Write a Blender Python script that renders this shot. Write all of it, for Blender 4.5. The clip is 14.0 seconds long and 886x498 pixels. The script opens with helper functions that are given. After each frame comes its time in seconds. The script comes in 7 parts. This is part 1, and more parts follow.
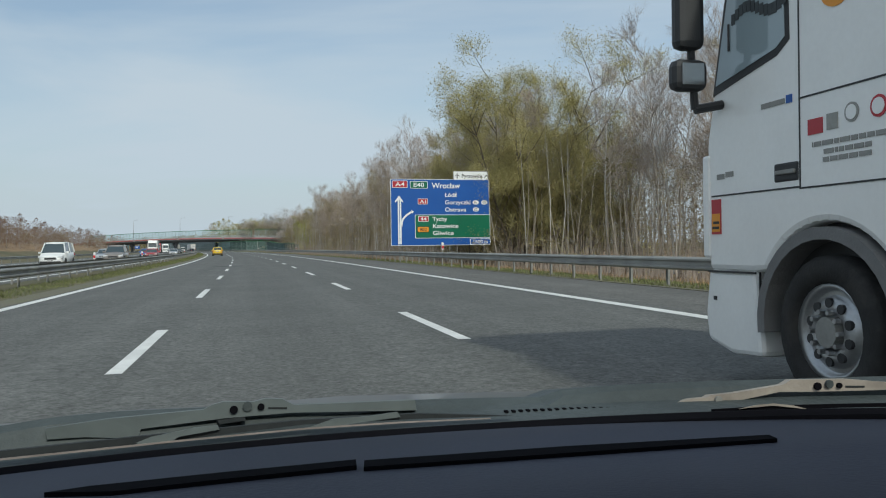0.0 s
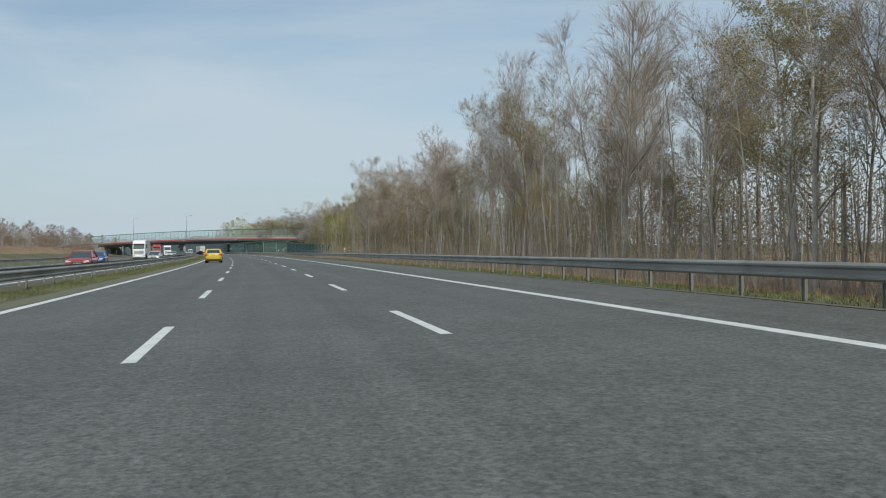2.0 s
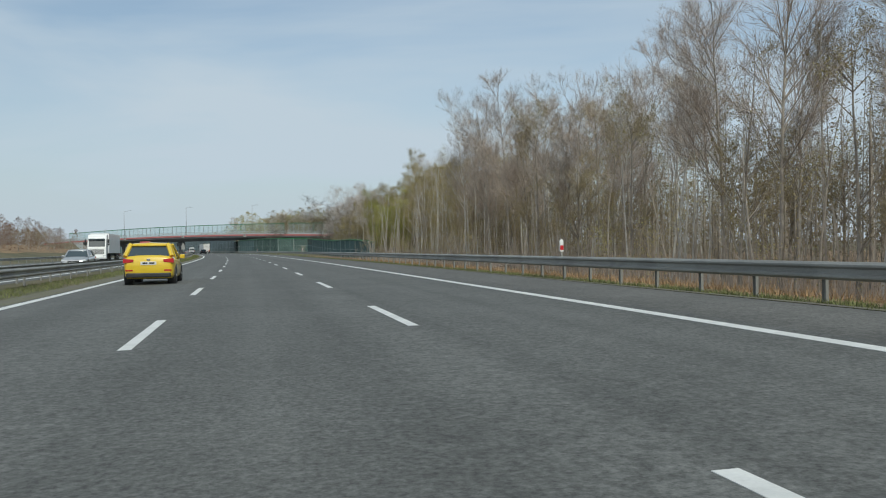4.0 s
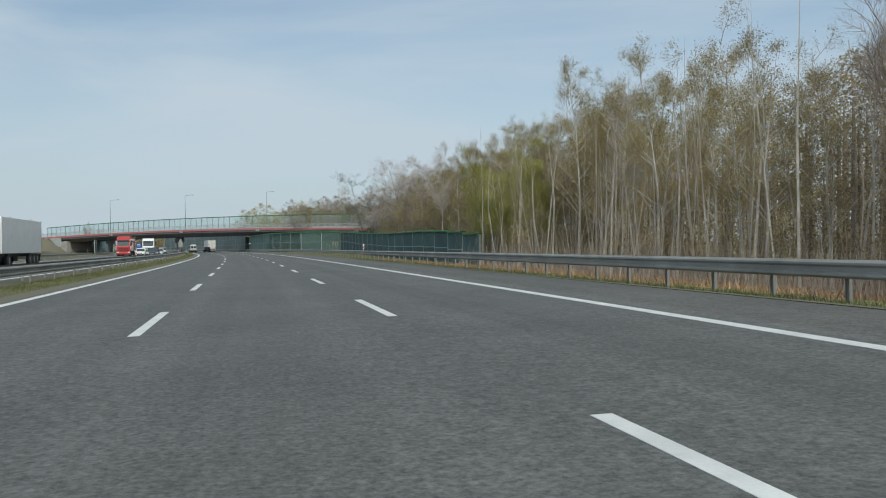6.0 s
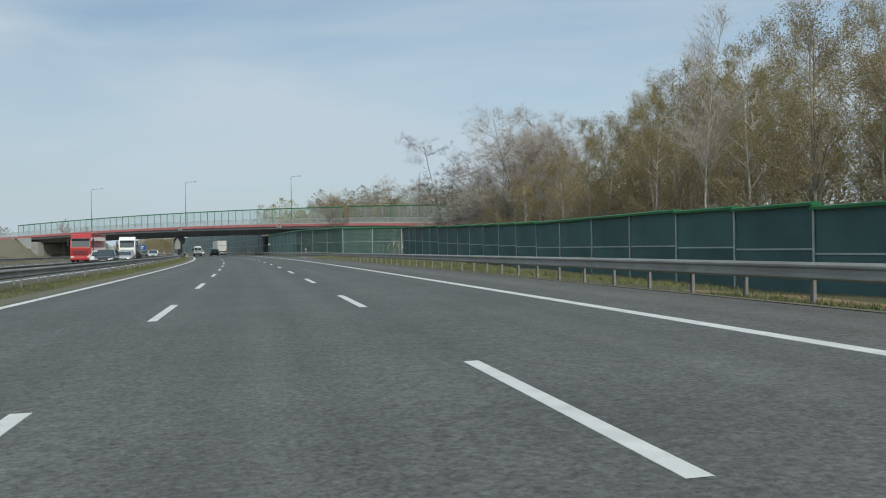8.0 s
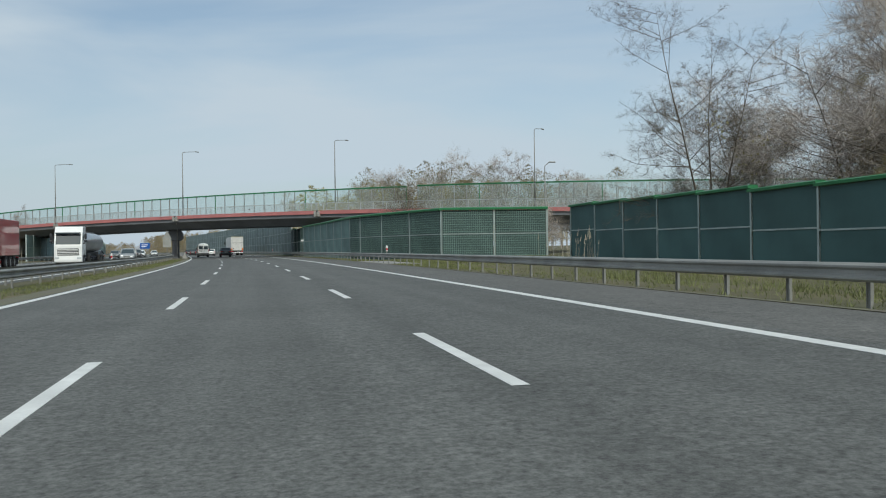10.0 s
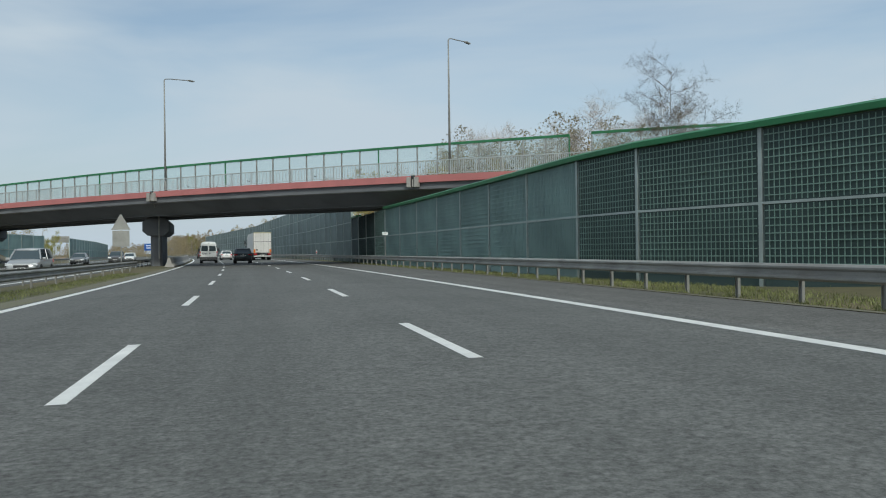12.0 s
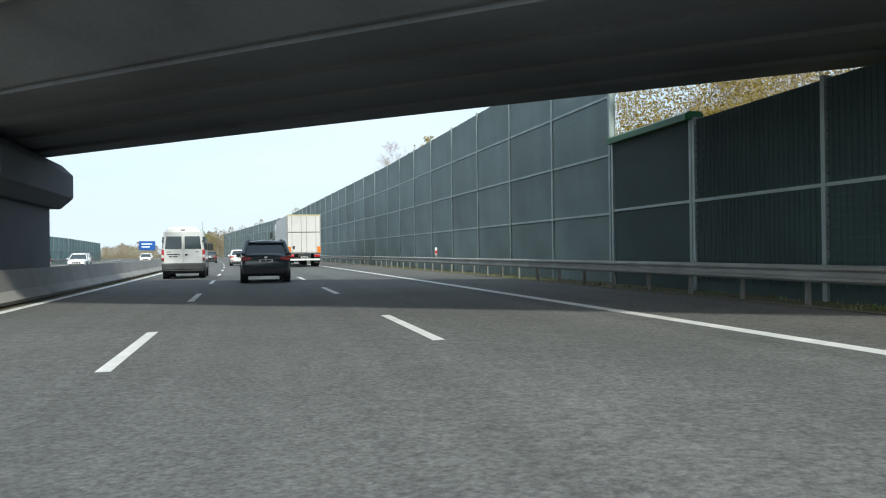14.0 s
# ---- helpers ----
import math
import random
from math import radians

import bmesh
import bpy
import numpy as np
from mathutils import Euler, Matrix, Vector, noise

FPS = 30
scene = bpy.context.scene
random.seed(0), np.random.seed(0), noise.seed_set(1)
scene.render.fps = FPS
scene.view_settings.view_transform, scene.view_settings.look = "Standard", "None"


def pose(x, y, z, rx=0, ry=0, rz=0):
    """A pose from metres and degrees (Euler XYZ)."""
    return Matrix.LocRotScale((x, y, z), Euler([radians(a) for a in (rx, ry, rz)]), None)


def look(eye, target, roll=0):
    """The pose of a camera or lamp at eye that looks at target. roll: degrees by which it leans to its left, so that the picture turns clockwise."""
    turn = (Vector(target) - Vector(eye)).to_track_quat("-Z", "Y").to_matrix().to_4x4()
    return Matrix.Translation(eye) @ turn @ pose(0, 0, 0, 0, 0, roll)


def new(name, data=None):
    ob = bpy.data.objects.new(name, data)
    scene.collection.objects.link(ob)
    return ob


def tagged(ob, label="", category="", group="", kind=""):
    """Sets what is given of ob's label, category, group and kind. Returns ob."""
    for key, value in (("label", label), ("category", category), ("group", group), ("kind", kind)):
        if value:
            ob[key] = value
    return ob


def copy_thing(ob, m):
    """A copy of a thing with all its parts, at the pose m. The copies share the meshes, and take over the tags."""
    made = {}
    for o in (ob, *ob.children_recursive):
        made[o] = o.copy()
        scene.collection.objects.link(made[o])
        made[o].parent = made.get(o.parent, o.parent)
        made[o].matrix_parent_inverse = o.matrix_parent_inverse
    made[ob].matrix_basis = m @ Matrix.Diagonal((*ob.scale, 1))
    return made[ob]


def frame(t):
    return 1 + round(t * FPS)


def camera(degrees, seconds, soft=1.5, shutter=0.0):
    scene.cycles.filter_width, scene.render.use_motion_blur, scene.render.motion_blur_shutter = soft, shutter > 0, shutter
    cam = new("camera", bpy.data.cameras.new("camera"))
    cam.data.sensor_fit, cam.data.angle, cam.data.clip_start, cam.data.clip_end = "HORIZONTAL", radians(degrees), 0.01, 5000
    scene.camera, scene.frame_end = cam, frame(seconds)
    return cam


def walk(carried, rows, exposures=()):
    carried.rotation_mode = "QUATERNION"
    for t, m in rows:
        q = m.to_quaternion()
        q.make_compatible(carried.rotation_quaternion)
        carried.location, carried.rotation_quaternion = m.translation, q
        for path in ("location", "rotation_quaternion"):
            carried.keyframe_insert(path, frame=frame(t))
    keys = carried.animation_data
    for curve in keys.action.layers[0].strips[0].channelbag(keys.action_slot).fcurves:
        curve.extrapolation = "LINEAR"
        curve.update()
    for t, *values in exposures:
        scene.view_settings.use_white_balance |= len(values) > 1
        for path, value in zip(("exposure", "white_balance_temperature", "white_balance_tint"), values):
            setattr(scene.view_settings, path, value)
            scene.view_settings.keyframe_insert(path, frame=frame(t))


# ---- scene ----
cam = camera(56.6, 14.0, soft=1.1)
PATH = [
    (0, -0.161, 0.716, 1.117, 89.809, 0.74, -12.720),
    (0.5, -0.242, 15.529, 1.117, 90.037, 0.74, -12.484),
    (1, -0.312, 30.201, 1.117, 90.015, 0.74, -12.284),
    (1.5, -0.469, 44.942, 1.117, 89.806, 0.74, -11.906),
    (2, -0.679, 59.771, 1.117, 89.993, 0.74, -11.583),
    (2.5, -1.006, 74.569, 1.117, 89.880, 0.74, -11.588),
    (3, -1.310, 89.246, 1.118, 89.720, 0.74, -11.216),
    (3.8, -1.999, 112.766, 1.119, 89.909, 0.74, -10.850),
    (4.3, -2.548, 127.468, 1.119, 89.909, 0.74, -10.696),
    (4.8, -3.176, 142.155, 1.119, 89.909, 0.74, -10.545),
    (5.5, -4.172, 162.667, 1.119, 89.910, 0.74, -10.256),
    (6, -4.955, 177.265, 1.119, 89.766, 0.74, -9.932),
    (6.5, -5.711, 191.690, 1.120, 89.762, 0.74, -9.678),
    (7, -6.538, 205.900, 1.121, 89.783, 0.74, -9.240),
    (7.5, -7.444, 220.059, 1.121, 89.833, 0.74, -8.927),
    (8, -8.475, 234.348, 1.121, 89.951, 0.74, -8.739),
    (8.8, -10.220, 257.173, 1.121, 89.909, 0.74, -8.280),
    (9.3, -11.395, 271.442, 1.121, 89.909, 0.74, -7.897),
    (9.8, -12.660, 285.732, 1.121, 89.909, 0.74, -7.443),
    (10.5, -14.612, 305.805, 1.121, 89.888, 0.74, -6.695),
    (11, -16.161, 320.211, 1.121, 89.729, 0.74, -6.084),
    (11.5, -17.871, 334.698, 1.120, 90.026, 0.74, -5.856),
    (12, -19.667, 349.240, 1.120, 90.090, 0.74, -5.387),
    (12.5, -21.620, 363.647, 1.119, 89.955, 0.74, -4.991),
    (13, -23.599, 377.952, 1.118, 89.828, 0.74, -4.503),
    (13.5, -25.655, 392.361, 1.119, 90.151, 0.74, -4.117),
    (14, -27.919, 406.837, 1.119, 90.152, 0.74, -3.663),
]
walk(cam, [(r[0], pose(*r[1:])) for r in PATH], exposures=[(0.0, 0.25, 6350, 1), (12.3, 0.25, 6350, 1), (13.0, 0.42, 6350, 2), (13.5, 0.6, 6350, 2), (14.0, 0.98, 6350, 2)])

# ---- world and sun: bright thin cloud, sun behind the camera ----
SUN_ELEV, SUN_TURN = radians(40), radians(193)
world = bpy.data.worlds.new("sky")
scene.world = world
world.use_nodes = True
wn, wl = world.node_tree.nodes, world.node_tree.links
wn.clear()
w_out = wn.new("ShaderNodeOutputWorld")
w_bg = wn.new("ShaderNodeBackground")
w_sky = wn.new("ShaderNodeTexSky")
w_sky.sky_type = "NISHITA"
w_sky.sun_disc = False
w_sky.sun_elevation = SUN_ELEV
w_sky.sun_rotation = SUN_TURN
w_sky.air_density, w_sky.dust_density, w_sky.ozone_density = 1.0, 2.2, 1.0
w_co = wn.new("ShaderNodeTexCoord")
w_map = wn.new("ShaderNodeMapping")
w_map.inputs["Scale"].default_value = (1.0, 1.0, 4.5)
w_map.inputs["Rotation"].default_value = (0.0, radians(12), 0.3)
w_noise = wn.new("ShaderNodeTexNoise")
w_noise.inputs["Scale"].default_value = 1.7
w_noise.inputs["Detail"].default_value = 5.0
w_noise.inputs["Roughness"].default_value = 0.52
w_noise.inputs["Distortion"].default_value = 0.35
w_ramp = wn.new("ShaderNodeValToRGB")
w_ramp.color_ramp.elements[0].position, w_ramp.color_ramp.elements[1].position = 0.36, 0.66
w_ramp.color_ramp.elements[0].color, w_ramp.color_ramp.elements[1].color = (0.25, 0.25, 0.25, 1), (0.97, 0.97, 0.97, 1)
w_mix = wn.new("ShaderNodeMix")
w_mix.data_type = "RGBA"
w_mix.inputs["B"].default_value = (4.6, 5.1, 5.9, 1)
w_bg.inputs["Strength"].default_value = 0.1
w_xyz = wn.new("ShaderNodeSeparateXYZ")
w_low = wn.new("ShaderNodeMapRange")
for k, v in (("From Min", 0.02), ("From Max", 0.24), ("To Min", 0.93), ("To Max", 0.0)):
    w_low.inputs[k].default_value = v
w_max = wn.new("ShaderNodeMath")
w_max.operation = "MAXIMUM"
for a, b in ((w_co.outputs["Generated"], w_map.inputs["Vector"]), (w_map.outputs["Vector"], w_noise.inputs["Vector"]),
             (w_noise.outputs["Fac"], w_ramp.inputs["Fac"]), (w_ramp.outputs["Color"], w_max.inputs[0]), (w_co.outputs["Generated"], w_xyz.inputs["Vector"]),
             (w_xyz.outputs["Z"], w_low.inputs["Value"]), (w_low.outputs["Result"], w_max.inputs[1]), (w_max.outputs["Value"], w_mix.inputs["Factor"]),
             (w_sky.outputs["Color"], w_mix.inputs["A"]), (w_mix.outputs["Result"], w_bg.inputs["Color"]),
             (w_bg.outputs["Background"], w_out.inputs["Surface"])):
    wl.new(a, b)
sun_data = bpy.data.lights.new("sun", "SUN")
sun_data.energy, sun_data.angle, sun_data.color = 1.8, radians(3.0), (1.0, 0.95, 0.87)
sun = new("sun", sun_data)
sun.matrix_world = look((0, 0, 80), (-0.22 * 80 / math.tan(SUN_ELEV), 0.975 * 80 / math.tan(SUN_ELEV), 0))

# ---- the road's line: metres along it, and its heading in degrees ----
KNOTS = [(-150, 0.00), (0, 0.00), (29.4, 0.50), (59.1, 1.03), (88.5, 1.61), (117.8, 2.19), (147.1, 2.72), (176.3, 3.20), (204.9, 3.65), (233.4, 4.10), (262.2, 4.68), (291.1, 5.39),
         (320.1, 6.22), (349.2, 7.15), (378.3, 8.03), (407.4, 9.08), (440, 10.03), (480, 10.96), (550, 13.16), (650, 16.86), (800, 22.36), (1000, 26.36)]
LINE_S = np.arange(0, 2501, 1.0)
LINE_T = np.radians(np.interp(LINE_S, [k[0] for k in KNOTS], [k[1] for k in KNOTS]))
LINE_X = np.r_[0, np.cumsum(-np.sin((LINE_T[1:] + LINE_T[:-1]) / 2))]
LINE_Y = np.r_[0, np.cumsum(np.cos((LINE_T[1:] + LINE_T[:-1]) / 2))]
CAMBER = -0.0114


def crown(x):
    """Height of the cambered carriageway at x metres right of the driven line."""
    return -CAMBER * min(max(x, -9.0), 60.0)


def at(s, x, z=0.0):
    """The place s metres along the road, x to its right and z over its surface."""
    if s < 0:
        return Vector((x, s, z + crown(x)))
    t = float(np.interp(s, LINE_S, LINE_T))
    return Vector((float(np.interp(s, LINE_S, LINE_X)) + math.cos(t) * x, float(np.interp(s, LINE_S, LINE_Y)) + math.sin(t) * x, z + crown(x)))


def heading(s):
    return math.degrees(float(np.interp(s, LINE_S, LINE_T))) if s > 0 else 0.0


def stand(s, x, z=0.0, turn=0.0):
    p = at(s, x, z)
    return pose(p.x, p.y, p.z, 0, 0, heading(s) + turn)


# ---- materials ----
def principled(name, rough=0.6, metal=0.0, spec=0.5):
    m = bpy.data.materials.new(name)
    m.use_nodes = True
    b = m.node_tree.nodes["Principled BSDF"]
    b.inputs["Roughness"].default_value = rough
    b.inputs["Metallic"].default_value = metal
    b.inputs["Specular IOR Level"].default_value = spec
    return m, m.node_tree.nodes, m.node_tree.links, b


def surface(name, color, rough=0.6, metal=0.0, vary=0.15, scale=6.0, grain=60.0, bump=0.15, island=0.0, per_object=0.0, second=None, dirt=None, coat=0.0, spec=0.5):
    """A weathered surface: two scales of variation, a bump, and if asked for a change from piece to piece."""
    m, n, l, b = principled(name, rough, metal, spec)
    co = n.new("ShaderNodeTexCoord")
    big = n.new("ShaderNodeTexNoise")
    big.inputs["Scale"].default_value, big.inputs["Detail"].default_value = scale, 4.0
    fine = n.new("ShaderNodeTexNoise")
    fine.inputs["Scale"].default_value, fine.inputs["Detail"].default_value = grain, 3.0
    l.new(co.outputs["Object"], big.inputs["Vector"])
    l.new(co.outputs["Object"], fine.inputs["Vector"])
    mix = n.new("ShaderNodeMix")
    mix.data_type = "RGBA"
    lo = [c * (1 - vary) for c in color]
    hi = second or [min(1.0, c * (1 + vary)) for c in color]
    mix.inputs["A"].default_value, mix.inputs["B"].default_value = (*lo, 1), (*hi, 1)
    ramp = n.new("ShaderNodeMapRange")
    ramp.inputs["From Min"].default_value, ramp.inputs["From Max"].default_value = 0.32, 0.68
    l.new(big.outputs["Fac"], ramp.inputs["Value"])
    l.new(ramp.outputs["Result"], mix.inputs["Factor"])
    mul = n.new("ShaderNodeMix")
    mul.data_type, mul.blend_type = "RGBA", "MULTIPLY"
    mul.inputs["Factor"].default_value = 1.0
    tone = n.new("ShaderNodeMapRange")
    tone.inputs["To Min"].default_value, tone.inputs["To Max"].default_value = 1 - vary * 0.8, 1 + vary * 0.8
    l.new(fine.outputs["Fac"], tone.inputs["Value"])
    l.new(mix.outputs["Result"], mul.inputs["A"])
    l.new(tone.outputs["Result"], mul.inputs["B"])
    out = mul.outputs["Result"]
    if island or per_object:
        src = n.new("ShaderNodeNewGeometry").outputs["Random Per Island"] if island else n.new("ShaderNodeObjectInfo").outputs["Random"]
        rng = n.new("ShaderNodeMapRange")
        k = island or per_object
        rng.inputs["To Min"].default_value, rng.inputs["To Max"].default_value = 1 - k, 1 + k
        l.new(src, rng.inputs["Value"])
        m2 = n.new("ShaderNodeMix")
        m2.data_type, m2.blend_type = "RGBA", "MULTIPLY"
        m2.inputs["Factor"].default_value = 1.0
        l.new(out, m2.inputs["A"])
        l.new(rng.outputs["Result"], m2.inputs["B"])
        out = m2.outputs["Result"]
    if dirt:
        st = n.new("ShaderNodeTexNoise")
        st.inputs["Scale"].default_value, st.inputs["Detail"].default_value, st.inputs["Roughness"].default_value = scale * 0.5, 8.0, 0.65
        l.new(co.outputs["Object"], st.inputs["Vector"])
        sr = n.new("ShaderNodeMapRange")
        sr.inputs["From Min"].default_value, sr.inputs["From Max"].default_value, sr.inputs["To Max"].default_value = 0.5, 0.75, 0.7
        l.new(st.outputs["Fac"], sr.inputs["Value"])
        dm = n.new("ShaderNodeMix")
        dm.data_type = "RGBA"
        dm.inputs["B"].default_value = (*dirt, 1)
        l.new(sr.outputs["Result"], dm.inputs["Factor"])
        l.new(out, dm.inputs["A"])
        out = dm.outputs["Result"]
    l.new(out, b.inputs["Base Color"])
    if bump:
        bp = n.new("ShaderNodeBump")
        bp.inputs["Strength"].default_value, bp.inputs["Distance"].default_value = bump, 0.02
        l.new(fine.outputs["Fac"], bp.inputs["Height"])
        l.new(bp.outputs["Normal"], b.inputs["Normal"])
    if coat:
        b.inputs["Coat Weight"].default_value, b.inputs["Coat Roughness"].default_value = coat, 0.06
    return m


def asphalt(name, color):
    """Worn asphalt: stone grain, wheel tracks as long streaks, patches and fine cracks."""
    m, n, l, b = principled(name, 0.85, 0.0, 0.35)
    uv = n.new("ShaderNodeUVMap")
    uv.uv_map = "along"
    co = n.new("ShaderNodeTexCoord")
    grain = n.new("ShaderNodeTexNoise")
    grain.inputs["Scale"].default_value, grain.inputs["Detail"].default_value, grain.inputs["Roughness"].default_value = 20.0, 5.0, 0.75
    l.new(co.outputs["Object"], grain.inputs["Vector"])
    mp = n.new("ShaderNodeMapping")
    mp.inputs["Scale"].default_value = (1.1, 0.012, 1.0)
    l.new(uv.outputs["UV"], mp.inputs["Vector"])
    streak = n.new("ShaderNodeTexNoise")
    streak.inputs["Scale"].default_value, streak.inputs["Detail"].default_value = 1.0, 5.0
    l.new(mp.outputs["Vector"], streak.inputs["Vector"])
    blotch = n.new("ShaderNodeTexNoise")
    blotch.inputs["Scale"].default_value, blotch.inputs["Detail"].default_value, blotch.inputs["Roughness"].default_value = 0.35, 6.0, 0.6
    l.new(co.outputs["Object"], blotch.inputs["Vector"])
    s1 = n.new("ShaderNodeMapRange")
    s1.inputs["From Min"].default_value, s1.inputs["From Max"].default_value = 0.3, 0.7
    s1.inputs["To Min"].default_value, s1.inputs["To Max"].default_value = 0.84, 1.14
    l.new(streak.outputs["Fac"], s1.inputs["Value"])
    s2 = n.new("ShaderNodeMapRange")
    s2.inputs["From Min"].default_value, s2.inputs["From Max"].default_value = 0.3, 0.7
    s2.inputs["To Min"].default_value, s2.inputs["To Max"].default_value = 0.88, 1.12
    l.new(blotch.outputs["Fac"], s2.inputs["Value"])
    s3 = n.new("ShaderNodeMapRange")
    s3.inputs["From Min"].default_value, s3.inputs["From Max"].default_value = 0.32, 0.72
    s3.inputs["To Min"].default_value, s3.inputs["To Max"].default_value = 0.48, 1.7
    l.new(grain.outputs["Fac"], s3.inputs["Value"])
    mottle = n.new("ShaderNodeTexNoise")
    mottle.inputs["Scale"].default_value, mottle.inputs["Detail"].default_value, mottle.inputs["Roughness"].default_value = 5.5, 4.0, 0.65
    l.new(co.outputs["Object"], mottle.inputs["Vector"])
    s4 = n.new("ShaderNodeMapRange")
    s4.inputs["From Min"].default_value, s4.inputs["From Max"].default_value = 0.35, 0.65
    s4.inputs["To Min"].default_value, s4.inputs["To Max"].default_value = 0.86, 1.14
    l.new(mottle.outputs["Fac"], s4.inputs["Value"])
    m0, m1, m2 = n.new("ShaderNodeMath"), n.new("ShaderNodeMath"), n.new("ShaderNodeMath")
    m0.operation = m1.operation = m2.operation = "MULTIPLY"
    l.new(s1.outputs["Result"], m1.inputs[0])
    l.new(s2.outputs["Result"], m0.inputs[0])
    l.new(s4.outputs["Result"], m0.inputs[1])
    l.new(m0.outputs[0], m1.inputs[1])
    l.new(m1.outputs[0], m2.inputs[0])
    l.new(s3.outputs["Result"], m2.inputs[1])
    mix = n.new("ShaderNodeMix")
    mix.data_type, mix.blend_type = "RGBA", "MULTIPLY"
    mix.inputs["Factor"].default_value = 1.0
    mix.inputs["A"].default_value = (*color, 1)
    l.new(m2.outputs[0], mix.inputs["B"])
    l.new(mix.outputs["Result"], b.inputs["Base Color"])
    bp = n.new("ShaderNodeBump")
    bp.inputs["Strength"].default_value, bp.inputs["Distance"].default_value = 0.35, 0.01
    l.new(grain.outputs["Fac"], bp.inputs["Height"])
    l.new(bp.outputs["Normal"], b.inputs["Normal"])
    return m


def glass(name, tint=(0.05, 0.07, 0.08), rough=0.04):
    """Vehicle glass seen from outside: dark and glossy."""
    m, n, l, b = principled(name, rough, 0.0, 0.8)
    b.inputs["Base Color"].default_value = (*tint, 1)
    return m


def clear_pane(name, tint=(0.93, 0.97, 0.95), see=0.75):
    m = bpy.data.materials.new(name)
    m.use_nodes = True
    n, l = m.node_tree.nodes, m.node_tree.links
    n.clear()
    out = n.new("ShaderNodeOutputMaterial")
    mix = n.new("ShaderNodeMixShader")
    tr = n.new("ShaderNodeBsdfTransparent")
    tr.inputs["Color"].default_value = (*tint, 1)
    gl = n.new("ShaderNodeBsdfPrincipled")
    gl.inputs["Base Color"].default_value = (0.55, 0.6, 0.6, 1)
    gl.inputs["Roughness"].default_value = 0.25
    mix.inputs["Fac"].default_value = 1 - see
    l.new(tr.outputs[0], mix.inputs[1])
    l.new(gl.outputs[0], mix.inputs[2])
    l.new(mix.outputs[0], out.inputs["Surface"])
    return m


def paint(name, color, coat=0.6, rough=0.35, metal=0.0):
    return surface(name, color, rough, metal, 0.05, 2.0, 30.0, 0.0, coat=coat, dirt=None)


M_ASPHALT = asphalt("asphalt", (0.118, 0.12, 0.113))
M_SHOULDER = asphalt("shoulder_asphalt", (0.125, 0.123, 0.114))
M_LINE = surface("road_paint", (0.72, 0.72, 0.69), 0.6, vary=0.12, scale=3.0, grain=40.0, dirt=(0.42, 0.42, 0.4))
M_GROUND = surface("verge_soil", (0.12, 0.125, 0.06), 0.95, vary=0.35, scale=0.12, grain=2.5, bump=0.6, second=(0.15, 0.125, 0.065))
M_GRAVEL = surface("pale_gravel", (0.22, 0.2, 0.16), 0.95, vary=0.3, scale=0.8, grain=22.0, bump=0.7, second=(0.15, 0.15, 0.09))
M_LITTER = surface("leaf_litter", (0.25, 0.165, 0.09), 0.95, vary=0.35, scale=0.5, grain=9.0, bump=0.8)
M_GRASS = surface("grass", (0.15, 0.165, 0.062), 0.8, vary=0.3, scale=0.3, grain=3.0, bump=0.0, island=0.4)
M_DRY = surface("dry_grass", (0.3, 0.2, 0.11), 0.9, vary=0.3, scale=0.3, grain=3.0, bump=0.0, island=0.35)
M_STEEL = surface("galvanised_steel", (0.29, 0.29, 0.27), 0.55, 0.2, vary=0.22, scale=1.2, grain=30.0, bump=0.1, dirt=(0.13, 0.115, 0.1))
M_STEEL_DARK = surface("dull_steel", (0.27, 0.27, 0.255), 0.6, 0.2, vary=0.25, scale=1.0, grain=30.0, bump=0.1, dirt=(0.09, 0.08, 0.07))
M_CONCRETE = surface("concrete", (0.33, 0.32, 0.3), 0.85, vary=0.16, scale=0.6, grain=14.0, bump=0.3, dirt=(0.2, 0.19, 0.17))
# bridge concrete: base colour lowered to carry the shade under the deck
M_CONCRETE_SHADED = surface("shaded_bridge_concrete", (0.14, 0.148, 0.16), 0.85, vary=0.2, scale=0.35, grain=10.0, bump=0.3, dirt=(0.1, 0.105, 0.115))
M_RED = surface("red_fascia", (0.45, 0.165, 0.16), 0.6, vary=0.12, scale=0.5, grain=16.0, bump=0.1, dirt=(0.33, 0.12, 0.1))
M_GREEN = surface("green_steel", (0.03, 0.17, 0.068), 0.45, vary=0.15, scale=0.8, grain=30.0, bump=0.05)
M_PANEL = surface("green_absorber", (0.215, 0.315, 0.305), 0.75, vary=0.18, scale=0.4, grain=40.0, bump=0.3, per_object=0.12)
M_PANEL_TALL = surface("grey_green_absorber", (0.165, 0.215, 0.21), 0.75, vary=0.18, scale=0.4, grain=40.0, bump=0.3, per_object=0.12)
# slate of the corner grille, darkened further for the shade under the bridge
M_PANEL_SLATE_SHADE = surface("slate_shade_absorber", (0.05, 0.082, 0.08), 0.8, vary=0.18, scale=0.4, grain=40.0, bump=0.3, per_object=0.1)
M_PANEL_TEAL = surface("teal_absorber", (0.05, 0.108, 0.108), 0.75, vary=0.18, scale=0.4, grain=40.0, bump=0.3, per_object=0.12)
M_MESH = surface("grille_wire", (0.17, 0.27, 0.235), 0.6, vary=0.15, scale=1.0, grain=30.0, bump=0.0)
M_POST = surface("wall_post", (0.36, 0.42, 0.41), 0.55, 0.3, vary=0.15, scale=1.0, grain=25.0, bump=0.05)
M_WHITE_RAIL = surface("pale_railing", (0.42, 0.45, 0.45), 0.5, 0.2, vary=0.1, scale=1.0, grain=20.0, bump=0.0)
